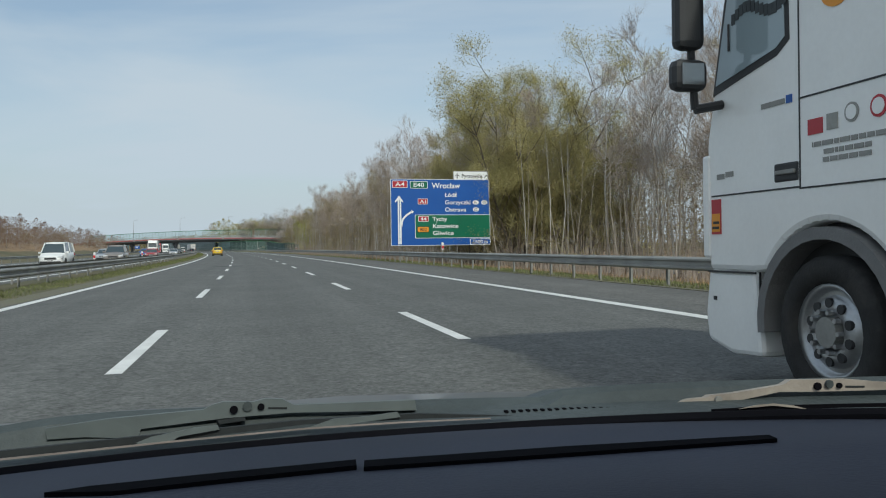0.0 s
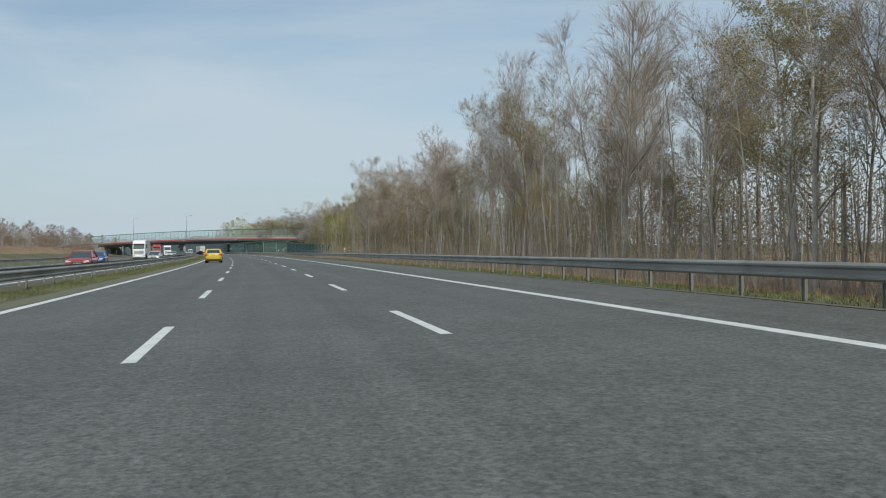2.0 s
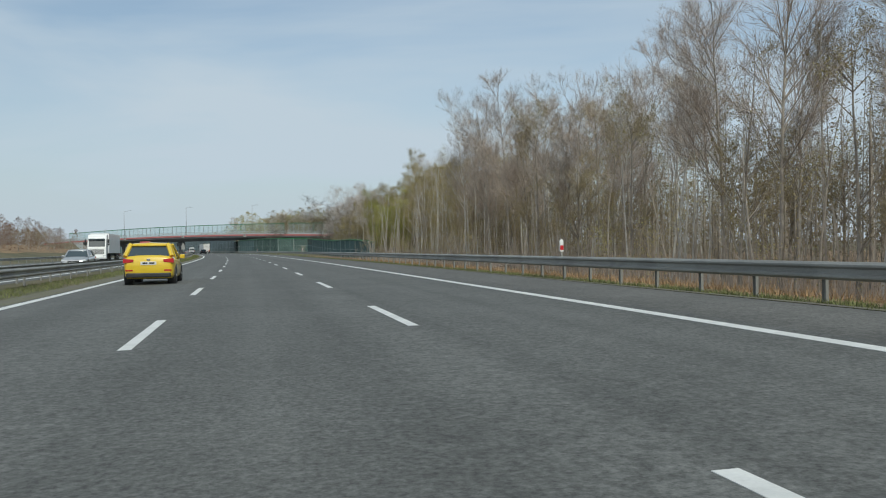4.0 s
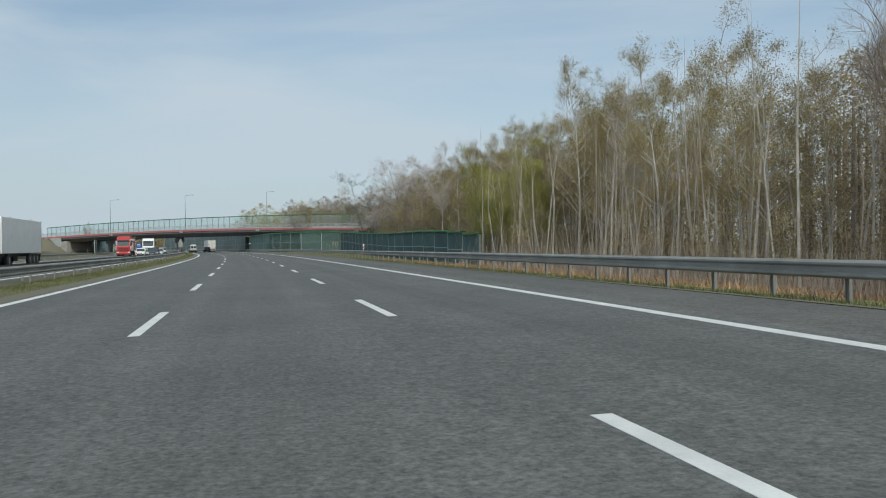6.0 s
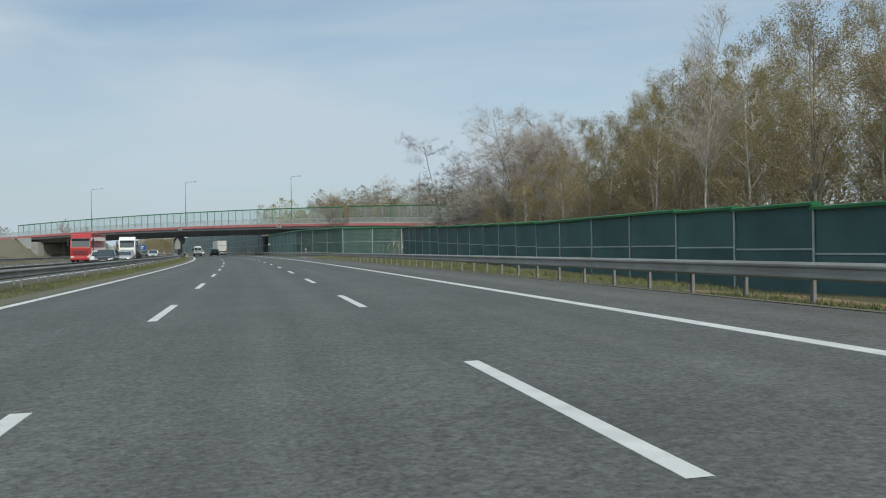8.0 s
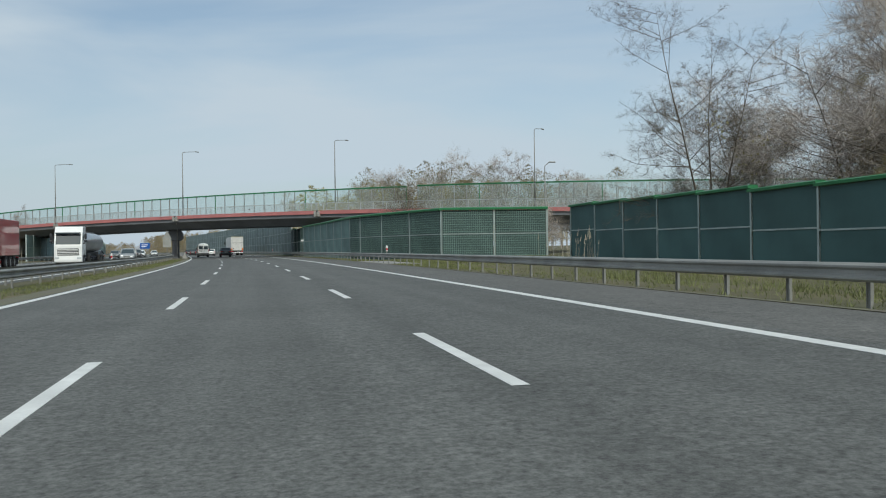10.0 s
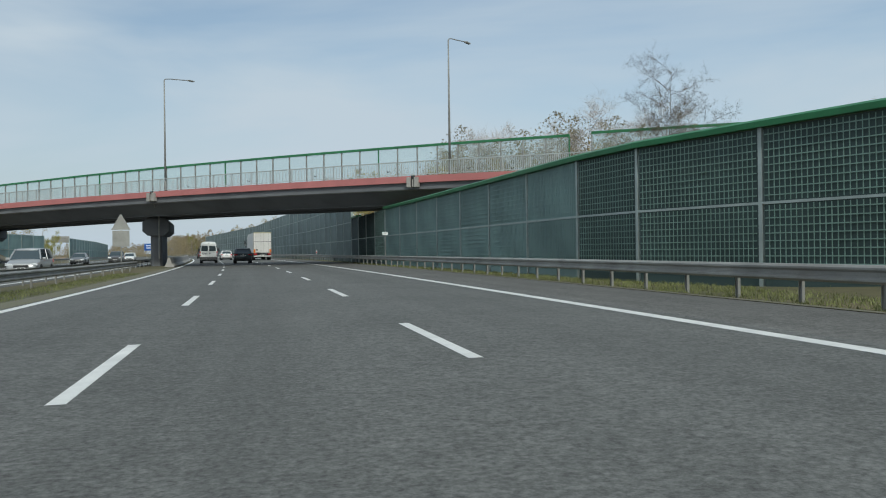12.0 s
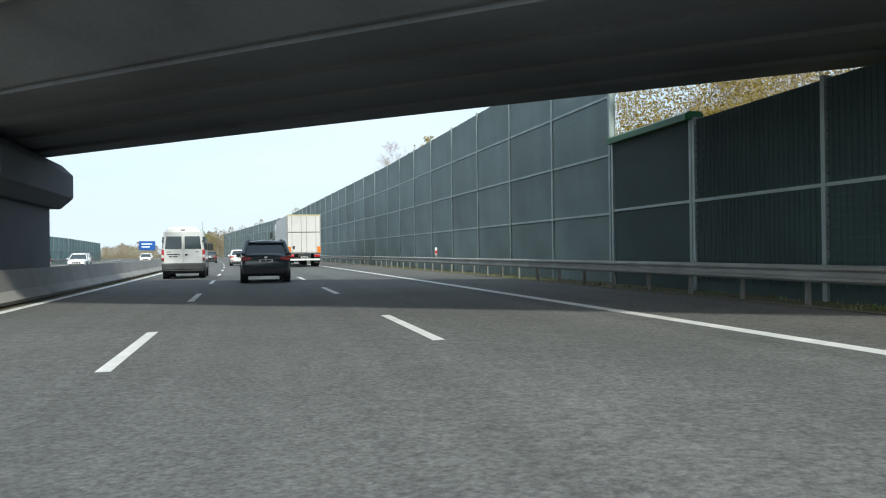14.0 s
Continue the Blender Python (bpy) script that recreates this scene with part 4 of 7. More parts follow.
M_TWIG_OLIVE = surface("olive_twigs", (0.38, 0.345, 0.17), 0.9, vary=0.2, scale=0.4, grain=3.0, bump=0.0, per_object=0.12, spec=0.2)
M_TWIG_TAN = surface("tan_twigs", (0.33, 0.275, 0.16), 0.9, vary=0.2, scale=0.4, grain=3.0, bump=0.0, per_object=0.15, spec=0.2)


def leaf_material(name, color, second):
    """Thin leaves that also let light through."""
    m = surface(name, color, 0.75, vary=0.2, scale=0.25, grain=2.0, bump=0.0, island=0.2, second=second, spec=0.2)
    n, l = m.node_tree.nodes, m.node_tree.links
    b, out = n["Principled BSDF"], n["Material Output"]
    tr = n.new("ShaderNodeBsdfTranslucent")
    l.new(b.inputs["Base Color"].links[0].from_socket, tr.inputs["Color"])
    mix = n.new("ShaderNodeMixShader")
    mix.inputs["Fac"].default_value = 0.4
    l.new(b.outputs["BSDF"], mix.inputs[1])
    l.new(tr.outputs["BSDF"], mix.inputs[2])
    l.new(mix.outputs["Shader"], out.inputs["Surface"])
    return m


M_LEAF_WILLOW = leaf_material("willow_leaves", (0.4, 0.375, 0.15), (0.45, 0.39, 0.19))
M_LEAF_BIRCH = leaf_material("young_birch_leaves", (0.37, 0.33, 0.15), (0.42, 0.34, 0.18))
M_LEAF_GREEN = leaf_material("fresh_leaves", (0.4, 0.41, 0.12), (0.44, 0.42, 0.16))
M_LEAF_BROWN = leaf_material("brown_buds", (0.35, 0.28, 0.185), (0.37, 0.31, 0.18))
M_LEAF_YELLOW = leaf_material("yellow_blossom", (0.42, 0.31, 0.07), (0.33, 0.26, 0.09))
M_NEEDLES = leaf_material("pine_needles", (0.09, 0.115, 0.05), (0.12, 0.13, 0.055))


class Wood:
    """Collects tapered limbs, twigs and leaves as plain arrays."""

    def __init__(self, seed):
        self.r = random.Random(seed)
        self.v, self.f = [], []        # limbs
        self.tv, self.tf = [], []      # twigs
        self.lv, self.lf = [], []      # leaves

    def limb(self, pts, radii, sides, fine=False):
        v, f = (self.tv, self.tf) if fine else (self.v, self.f)
        base = len(v)
        for i, (p, r) in enumerate(zip(pts, radii)):
            d = (pts[min(i + 1, len(pts) - 1)] - pts[max(i - 1, 0)]).normalized()
            a = d.orthogonal().normalized()
            b = d.cross(a)
            for k in range(sides):
                t = 6.2832 * k / sides
                v.append(p + r * (math.cos(t) * a + math.sin(t) * b))
        for i in range(len(pts) - 1):
            for k in range(sides):
                q, w = base + i * sides + k, base + i * sides + (k + 1) % sides
                f.append((q, w, w + sides, q + sides))

    def leaf(self, p, size):
        r = self.r
        a = Vector((r.uniform(-1, 1), r.uniform(-1, 1), r.uniform(-1, 1))).normalized()
        b = a.orthogonal().normalized()
        c = a.cross(b)
        n = len(self.lv)
        s = size * r.uniform(0.6, 1.3)
        self.lv += [p, p + s * (0.75 * a + 0.4 * b + 0.1 * c), p + s * (0.75 * a - 0.4 * b - 0.1 * c)]
        self.lf.append((n, n + 1, n + 2))

    def shoot(self, p, d, width):
        """A long thin shoot with three sides."""
        a = d.orthogonal().normalized() * width
        b = d.cross(a).normalized() * width
        n = len(self.lv)
        self.lv += [p + a, p - 0.5 * a + 0.87 * b, p - 0.5 * a - 0.87 * b, p + d]
        self.lf += [(n, n + 1, n + 3), (n + 1, n + 2, n + 3), (n + 2, n, n + 3)]

    def twig(self, p, d, width):
        """The finest twigs: slivers, thinner than a finger."""
        r = self.r
        a = d.cross(Vector((r.uniform(-1, 1), r.uniform(-1, 1), r.uniform(-1, 1)))).normalized() * width
        n = len(self.tv)
        self.tv += [p + a, p - a, p + d]
        self.tf.append((n, n + 1, n + 2))

    def curve(self, p, d, length, n, wobble, lift):
        r = self.r
        pts = [p.copy()]
        d = d.normalized()
        for _ in range(n):
            d = (d + Vector((r.uniform(-1, 1), r.uniform(-1, 1), r.uniform(-1, 1))) * wobble + Vector((0, 0, lift))).normalized()
            pts.append(pts[-1] + d * (length / n))
        return pts

    def spray(self, pts, level, length, radius, o):
        """Side shoots from a limb, down to twigs and leaves."""
        r = self.r
        count = o["count"][level]
        for i in range(count):
            t = r.uniform(o["from"][level], 1.0)
            k = min(int(t * (len(pts) - 1)), len(pts) - 2)
            p = pts[k].lerp(pts[k + 1], t * (len(pts) - 1) - k)
            along = (pts[k + 1] - pts[k]).normalized()
            turn = Vector((r.uniform(-1, 1), r.uniform(-1, 1), r.uniform(-0.4, 0.6)))
            side = (turn - along * turn.dot(along)).normalized()
            d = along * o["along"] + side
            ln = length * r.uniform(0.6, 1.1) * (1.15 - 0.55 * t)
            last = level == len(o["count"]) - 1
            sub = self.curve(p, d, ln, 1 if last else 3, o["wobble"], o["lift"][level])
            rr = radius * (1 - 0.5 * t)
            if last:
                self.twig(sub[0], sub[1] - sub[0], rr * o["twig"])
                for _ in range(o["leaves"]):
                    q = sub[0].lerp(sub[1], r.uniform(0.3, 1.1)) + Vector((r.gauss(0, 1), r.gauss(0, 1), r.gauss(0, 1))) * o["spread"]
                    self.leaf(q, o["leaf"])
            else:
                self.limb(sub, [rr * (1 - 0.8 * j / 3) for j in range(4)], 5 if level == 0 else 3, level > 0)
                self.spray(sub, level + 1, ln * o["shrink"], rr * 0.45, o)

    def make(self, name, bark, twig, leaf, label, category, parts_label=""):
        tree = empty(name)
        trunk = mesh_object("trunk", self.v, self.f, bark, True)
        trunk.parent = tree
        vv, ff = self.tv, self.tf
        crown = mesh_object("crown", vv + self.lv, ff + [tuple(i + len(vv) for i in f) for f in self.lf], twig)
        if self.lf:
            crown.data.materials.append(leaf)
            idx = np.zeros(len(crown.data.polygons), dtype=np.int32)
            idx[len(ff):] = 1
            crown.data.polygons.foreach_set("material_index", idx)
        crown.parent = tree
        return tagged(tree, label, category)


def tall_tree(seed, name, height, bark, twig, leaf, label, lean=0.05, stems=1, crown_from=0.35, branch=0.3, counts=(16, 6, 5), leaves=2, leaf_size=0.1, spread=0.2, up=0.75, radius=0.13, lift=(0.05, 0.03, 0.0), wobble=0.13, shrink=0.5, splay=0.12, twig_width=1.4):
    w = Wood(seed)
    r = w.r
    for k in range(stems):
        a = 6.2832 * k / stems + r.uniform(-0.4, 0.4)
        d = Vector((math.cos(a) * splay * (stems > 1) + r.uniform(-lean, lean), math.sin(a) * splay * (stems > 1) + r.uniform(-lean, lean), 1))
        h = height * (1.0 if k == 0 else r.uniform(0.75, 0.98))
        start = Vector((math.cos(a), math.sin(a), 0)) * (0.25 if stems > 1 else 0) + Vector((0, 0, -0.6))
        pts = w.curve(start, d, h + 0.6, 9, 0.07, 0.02)
        rad = radius * (1.0 if stems == 1 else 0.75)
        w.limb(pts, [rad * 1.35] + [rad * (1 - 0.93 * j / 9) for j in range(1, 10)], 7)
        o = dict(count=counts, along=up, wobble=wobble, lift=lift, shrink=shrink, leaves=leaves, leaf=leaf_size, spread=spread, twig=twig_width)
        o["from"] = (crown_from, 0.25, 0.2)
        w.spray(pts, 0, h * branch, rad * 0.42, o)
    return w.make(name, bark, twig, leaf, label, "tree")


def kinds_of_tree():
    k = {}
    k["birch"] = [tall_tree(10 + i, "birch_tree", 15.5, M_BIRCH, M_TWIG_TAN, M_LEAF_BIRCH, "white-barked birch with a thin veil of young olive leaves", twig_width=2.2, counts=(23, 9, 15), leaves=3, leaf_size=0.09, spread=0.2, branch=0.25, crown_from=0.28, lift=(0.06, 0.0, -0.1), up=0.9, lean=0.07) for i in range(3)]
    k["bare_birch"] = [tall_tree(20 + i, "birch_tree", 16.0, M_BIRCH, M_TWIG_PALE, M_LEAF_BROWN, "tall bare birch with pale trunk and fine twigs", shrink=0.68, counts=(26, 12, 20), leaves=0, branch=0.24, crown_from=0.38, lift=(0.1, 0.05, 0.0), up=1.2, lean=0.05, radius=0.1, twig_width=1.9) for i in range(3)]
    k["bare"] = [tall_tree(30 + i, "bare_tree", 15.5, M_BARK, M_TWIG, M_LEAF_BROWN, "tall leafless tree with grey-brown upright branches", shrink=0.68, counts=(24, 12, 22), leaves=0, branch=0.32, crown_from=0.3, lift=(0.14, 0.08, 0.02), up=1.2, radius=0.12, twig_width=1.85) for i in range(3)]
    k["budding"] = [tall_tree(40 + i, "budding_tree", 12.5, M_BARK, M_TWIG_TAN, M_LEAF_BROWN, "tree with brown opening buds", twig_width=2.2, counts=(18, 8, 14), leaves=3, leaf_size=0.08, spread=0.2, branch=0.3, crown_from=0.18, lift=(0.1, 0.06, 0.0), up=0.95) for i in range(2)]
    k["green"] = [tall_tree(50 + i, "young_tree", 12.0, M_BIRCH, M_TWIG_OLIVE, M_LEAF_GREEN, "tree with fresh light green spring leaves", twig_width=1.9, counts=(16, 8, 9), leaves=11, leaf_size=0.11, spread=0.3, branch=0.3, crown_from=0.15, lift=(0.08, 0.04, 0.0), stems=2, up=0.9) for i in range(2)]
    k["willow"] = [tall_tree(60, "willow_tree", 14.0, M_BARK_DARK, M_TWIG_OLIVE, M_LEAF_WILLOW, "broad many-stemmed willow with a veil of yellow-olive leaves", twig_width=2.8, counts=(16, 10, 22), leaves=5, leaf_size=0.085, spread=0.25, shrink=0.62, branch=0.4, crown_from=0.12, lift=(0.1, 0.06, 0.02), stems=7, splay=0.42, radius=0.19, up=0.9)]
    k["sapling"] = [tall_tree(70 + i, "sapling", 7.5, M_BARK, M_TWIG, M_LEAF_BIRCH, "thin sapling at the wood's edge with few olive leaves", counts=(11, 4, 4), leaves=4, leaf_size=0.07, spread=0.22, branch=0.25, crown_from=0.2, radius=0.05, lean=0.12) for i in range(3)]
    k["round_bare"] = [tall_tree(80 + i, "bare_tree", 14.0, M_BARK_DARK, M_TWIG_PALE, M_LEAF_BROWN, "broad leafless tree with a rounded crown of twigs", twig_width=3.0, shrink=0.72, counts=(17, 13, 30), leaves=0, branch=0.42, crown_from=0.25, stems=3, splay=0.2, lift=(0.05, 0.04, 0.0), radius=0.14, up=0.65) for i in range(2)]
    k["spreading"] = [tall_tree(88, "bare_tree", 15.0, M_BARK_DARK, M_BARK_DARK, M_LEAF_BROWN, "spreading bare tree with long bent branches and fine twigs", twig_width=1.9, counts=(24, 11, 36), leaves=0, branch=0.4, crown_from=0.15, stems=3, splay=0.16, lift=(0.04, 0.03, 0.0), radius=0.11, up=0.45, wobble=0.24)]
    k["pine"] = [tall_tree(90, "pine_tree", 13.5, M_BARK_DARK, M_TWIG, M_NEEDLES, "dark narrow conifer in the wood", counts=(60, 9, 6), leaves=7, leaf_size=0.12, spread=0.12, branch=0.17, crown_from=0.3, up=0.15, lift=(-0.03, 0.0, 0.0), lean=0.02)]
    k["shrub"] = [tall_tree(95 + i, "shrub", 3.6, M_BARK, M_TWIG, M_LEAF_WILLOW if i else M_LEAF_BROWN, "brushy shrub at the wood's edge", counts=(4, 3, 3), leaves=4, leaf_size=0.085, spread=0.26, branch=0.5, crown_from=0.08, stems=4, splay=0.45, radius=0.035) for i in range(2)]
    k["yellow"] = [tall_tree(99, "yellow_shrub", 5.5, M_BARK, M_TWIG_TAN, M_LEAF_YELLOW, "yellow-flowering shrub behind the noise barrier", counts=(7, 6, 8), leaves=7, leaf_size=0.085, spread=0.32, branch=0.45, crown_from=0.1, stems=4, splay=0.4, radius=0.05)]
    return k


TREES = kinds_of_tree()
USED = set()


def plant(kind, s, x, scale=1.0, pick=None, turn=None, z=None, group="trees of the wood"):
    r = FOREST
    src = TREES[kind][pick if pick is not None else r.randrange(len(TREES[kind]))]
    p = at(s, x)
    zz = p.z + fall(x, s) if z is None else z
    m = pose(p.x, p.y, zz, r.uniform(-2, 2), r.uniform(-2, 2), r.uniform(0, 360) if turn is None else turn)
    if src not in USED:
        USED.add(src)
        src.matrix_basis = m
        ob = src
    else:
        ob = copy_thing(src, m)
    ob.scale = (scale, scale, scale * r.uniform(0.94, 1.08))
    return tagged(ob, group=group)


FOREST = random.Random(5)


def wood():
    r = FOREST
    # the broad willow: a tall middle stool with lower ones round it
    plant("willow", 67, 22.5, 1.27)
    plant("willow", 70, 18.8, 0.72)
    plant("willow", 64, 26.5, 0.85)
    plant("willow", 75, 22.5, 0.8)
    for s, x, k, sc in ((30, 28, "birch", 1.0), (22, 26, "birch", 0.95), (16, 30, "birch", 1.0), (10, 27, "bare_birch", 1.0), (40, 36, "pine", 1.0), (70, 24, "bare_birch", 0.95), (76, 27, "bare_birch", 1.0), (83, 25, "bare", 1.0)):
        plant(k, s, x, sc)
    # a lower edge of birches and bare trees before and beside the willow
    s = 6.0
    while s < 62:
        plant(r.choice(("birch", "bare_birch", "budding", "bare", "bare_birch")), s, r.uniform(24.5, 31.0), r.uniform(0.8, 1.0))
        s += r.uniform(2.4, 3.6)
    # the wood's edge, then the depth behind it
    s = 66.0
    while s < 206:
        late = s > 178
        k = r.choice(("bare_birch", "bare_birch", "bare", "bare", "birch", "budding")) if not late else r.choice(("bare", "bare", "bare", "bare_birch", "budding"))
        plant(k, s, r.uniform(19.5, 25.0), r.uniform(0.8, 1.05) if s < 150 else r.uniform(0.74, 0.98))
        s += r.uniform(1.9, 3.0)
    s = 4.0
    while s < 204:
        k = r.choice(("bare", "bare_birch", "bare", "birch", "budding", "bare"))
        plant(k, s, r.uniform(26, 36), r.uniform(0.88, 1.04))
        s += r.uniform(3.8, 5.6)
    # leafy birch stand behind the first barrier, lower towards its far end
    s = 204.0
    while s < 236:
        plant(r.choice(("birch", "birch", "budding", "bare_birch", "birch")), s, r.uniform(21, 30), r.uniform(0.6, 0.82))
        s += r.uniform(2.0, 2.8)
    s = 237.0
    while s < 326:
        for _ in range(2):
            x = r.uniform(25.5, 30.0) if _ == 0 else r.uniform(31, 42)
            if _ == 0 and s < 262:
                x += 3.0
            tall = float(np.interp(s - 1.6 * (x - 26), (255, 278, 285, 292, 303, 320), (11.6, 12.2, 12.0, 10.2, 8.2, 7.0))) + 0.38 * (x - 26)
            k = r.choice(("birch", "birch", "budding", "budding", "birch"))
            plant(k, s + r.uniform(-0.8, 0.8), x, tall * r.uniform(0.86, 1.04) / (15.5 if k == "birch" else 12.5))
        s += r.uniform(1.7, 2.5)
    s = 20.0
    while s < 238:
        plant(r.choice(("sapling", "sapling", "shrub", "sapling", "shrub")), s, r.uniform(16.5, 20.5), r.uniform(0.75, 1.15))
        s += r.uniform(2.2, 3.6)
    # birches and fresh green at the wood's end, behind the first noise barrier
    plant("bare_birch", 247.5, 29.5, 0.98, 0)
    plant("birch", 244.0, 31.5, 0.98, 1)
    plant("birch", 238.4, 26.0, 1.0, 0)
    plant("bare_birch", 274.4, 24.6, 0.8, 2)
    plant("birch", 277.0, 38.0, 1.1, 2)
    for s, x, k, sc in ((254.5, 23.9, "green", 0.89), (258.5, 24.4, "green", 0.8), (250.5, 24.4, "green", 0.87), (246.5, 25.5, "green", 0.8),
                        (318, 37, "budding", 0.72), (326, 34, "green", 0.5), (333, 36, "budding", 0.6), (504, -28.5, "green", 0.42), (507, -29.5, "green", 0.36)):
        plant(k, s, x, sc)
    plant("round_bare", 314, 31.5, 1.0, 1)
    plant("round_bare", 321, 32, 1.15, 0)
    plant("round_bare", 330, 37, 1.1, 1)
    plant("round_bare", 337, 31.5, 0.85, 0)
    plant("round_bare", 326, 30, 1.0, 1)
    plant("round_bare", 377, 33, 0.44, 0)
    plant("round_bare", 401, 48, 0.8, 1)
    plant("round_bare", 405, 54, 0.75, 0)
    for s, x in ((300, 28), (308, 27), (318, 28), (328, 27), (337, 28), (290, 28), (345, 31)):
        plant("shrub", s, x, r.uniform(1.2, 1.7), group="shrubs behind the barrier")
    plant("spreading", 334.5, 26.5, 1.0, 0, group="trees behind the barrier")
    plant("spreading", 384, 19.0, 0.56, 0, group="trees behind the barrier")
    plant("spreading", 385.5, 20.0, 0.5, 0, group="trees behind the barrier")
    plant("spreading", 383.0, 17.8, 0.47, 0, group="trees behind the barrier")
    # beyond the bridge
    for s, x, k, sc in ((432.5, 18.5, "yellow", 1.3), (436, 17.2, "yellow", 1.3), (440, 18, "yellow", 1.45), (443, 20, "yellow", 1.6), (447, 18.5, "yellow", 1.4), (430, 22, "yellow", 1.5), (450, 23, "yellow", 1.6), (436, 24, "yellow", 1.6), (454, 18.5, "budding", 0.62), (462, 20, "budding", 0.72), (475, 20, "yellow", 1.3), (526, 24, "bare", 1.0),
                        (580, 20, "green", 0.6), (600, 19, "green", 0.7), (612, 17, "budding", 0.65), (446, 27, "budding", 1.15), (452, 31, "round_bare", 1.12), (449, 42, "round_bare", 1.25), (443, 46, "budding", 1.3), (458, 58, "round_bare", 1.35), (441, 40, "yellow", 1.9), (438, 60, "budding", 1.2)):
        plant(k, s, x, sc, group="trees beyond the bridge")
    for s, x, k, sc in ((500, -34, "yellow", 1.2), (512, -36, "budding", 0.7), (470, -33, "yellow", 1.2), (484, -35, "budding", 0.65), (530, -34, "budding", 0.7), (690, 5, "budding", 0.72), (694, 9, "budding", 0.76), (698, 13, "budding", 0.74), (702, 16, "budding", 0.68), (696, 7, "green", 0.72), (704, 11, "budding", 0.78), (455, -34, "bare", 0.6)):
        plant(k, s, x, sc, group="trees beyond the bridge")
    # brown brush on the far bank
    s = 40.0
    while s < 400:
        plant("shrub", s, r.uniform(-48, -37), r.uniform(0.9, 1.5), pick=0, group="brush on the bank")
        s += r.uniform(6.0, 10.0)


wood()


def far_wood(name, label, spots, seed, leaf, shoots=False, count=450, flake=0.042):
    """Distant wood: many small crowns of leaf flakes on short stems, too far off to count."""
    w = Wood(seed)
    r = w.r
    for s, x, h in spots:
        p = at(s, x)
        p.z += fall(x, s) - 0.5
        top = p + Vector((0, 0, h))
        w.limb([p, p.lerp(top, 0.5), p.lerp(top, 0.8)], [0.012 * h, 0.008 * h, 0.002 * h], 4)
        for _ in range(count):
            a, q = r.uniform(0, 6.283), r.random() ** 0.6
            u = r.uniform(0.15, 1.0)
            rad = h * 0.42 * q * math.sin(math.pi * min(1.0, u * 0.85 + 0.15)) ** 0.7
            q = p + Vector((math.cos(a) * rad, math.sin(a) * rad, h * u))
            if shoots:
                w.shoot(q, Vector((math.cos(a) * r.uniform(0, 0.5), math.sin(a) * r.uniform(0, 0.5), 1)) * r.uniform(0.8, 2.2), 0.035)
            else:
                w.leaf(q, h * flake)
    ob = mesh_object(name, w.v + w.lv, w.f + [tuple(i + len(w.v) for i in f) for f in w.lf], M_BARK)
    ob.data.materials.append(leaf)
    idx = np.zeros(len(ob.data.polygons), dtype=np.int32)
    idx[len(w.f):] = 1
    ob.data.polygons.foreach_set("material_index", idx)
    return tagged(ob, label, "distant wood", kind="stuff")


FR = random.Random(12)
def row_of(n, s0, s1, x0, x1, h0, h1):
    return [(FR.uniform(s0, s1), FR.uniform(x0, x1), FR.uniform(h0, h1)) for _ in range(n)]


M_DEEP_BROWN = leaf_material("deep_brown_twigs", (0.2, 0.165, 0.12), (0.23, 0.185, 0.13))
M_LEAFY = leaf_material("tan_and_olive_buds", (0.36, 0.3, 0.165), (0.39, 0.32, 0.19))
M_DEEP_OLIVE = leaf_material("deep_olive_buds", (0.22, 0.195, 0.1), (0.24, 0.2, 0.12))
far_wood("bank_brush", "reddish-brown brush on the bank beyond the opposite carriageway", row_of(240, 60, 370, -75, -36, 4.0, 7.2), 9, leaf_material("reddish_brush", (0.2, 0.12, 0.085), (0.24, 0.16, 0.11)), False, 320, 0.04)
far_wood("distant_wood", "hazy brown and green wood far down the road", row_of(110, 690, 900, -40, 3, 4.5, 6.5) + row_of(50, 695, 800, 4, 20, 8, 10) + row_of(90, 690, 900, 24, 130, 9, 14), 3, M_LEAF_BROWN, False, 420, 0.045)
far_wood("distant_wood", "green and olive trees on the far rise", row_of(80, 500, 620, 32, 90, 15, 21) + row_of(60, 620, 760, 34, 80, 9, 13), 4, M_LEAF_WILLOW, False, 600, 0.03)
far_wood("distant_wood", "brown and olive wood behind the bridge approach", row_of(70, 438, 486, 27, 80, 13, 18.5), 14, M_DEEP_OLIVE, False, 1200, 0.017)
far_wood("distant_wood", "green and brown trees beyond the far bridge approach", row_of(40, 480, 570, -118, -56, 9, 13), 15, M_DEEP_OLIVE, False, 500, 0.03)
far_wood("distant_wood", "olive and yellowish trees behind the tall noise barrier", row_of(34, 545, 680, 14, 26, 9.0, 11.5), 18, M_LEAFY, False, 500, 0.028)
far_wood("blossom_thicket", "dense yellow-flowering thicket behind the noise barrier", row_of(16, 433, 452, 15.5, 26, 5.5, 8.0), 17, M_LEAF_YELLOW, False, 1600, 0.018)
far_wood("distant_wood", "brown leafless wood beyond the opposite carriageway", row_of(200, 330, 1000, -200, -62, 5, 9), 5, M_DEEP_BROWN, False, 300, 0.05)
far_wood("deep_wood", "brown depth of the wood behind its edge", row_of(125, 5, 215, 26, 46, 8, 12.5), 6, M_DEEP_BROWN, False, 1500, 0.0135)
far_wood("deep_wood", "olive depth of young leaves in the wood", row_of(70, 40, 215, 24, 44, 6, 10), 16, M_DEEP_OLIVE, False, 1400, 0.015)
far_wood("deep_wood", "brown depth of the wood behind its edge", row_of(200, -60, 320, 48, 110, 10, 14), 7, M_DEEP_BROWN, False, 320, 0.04)
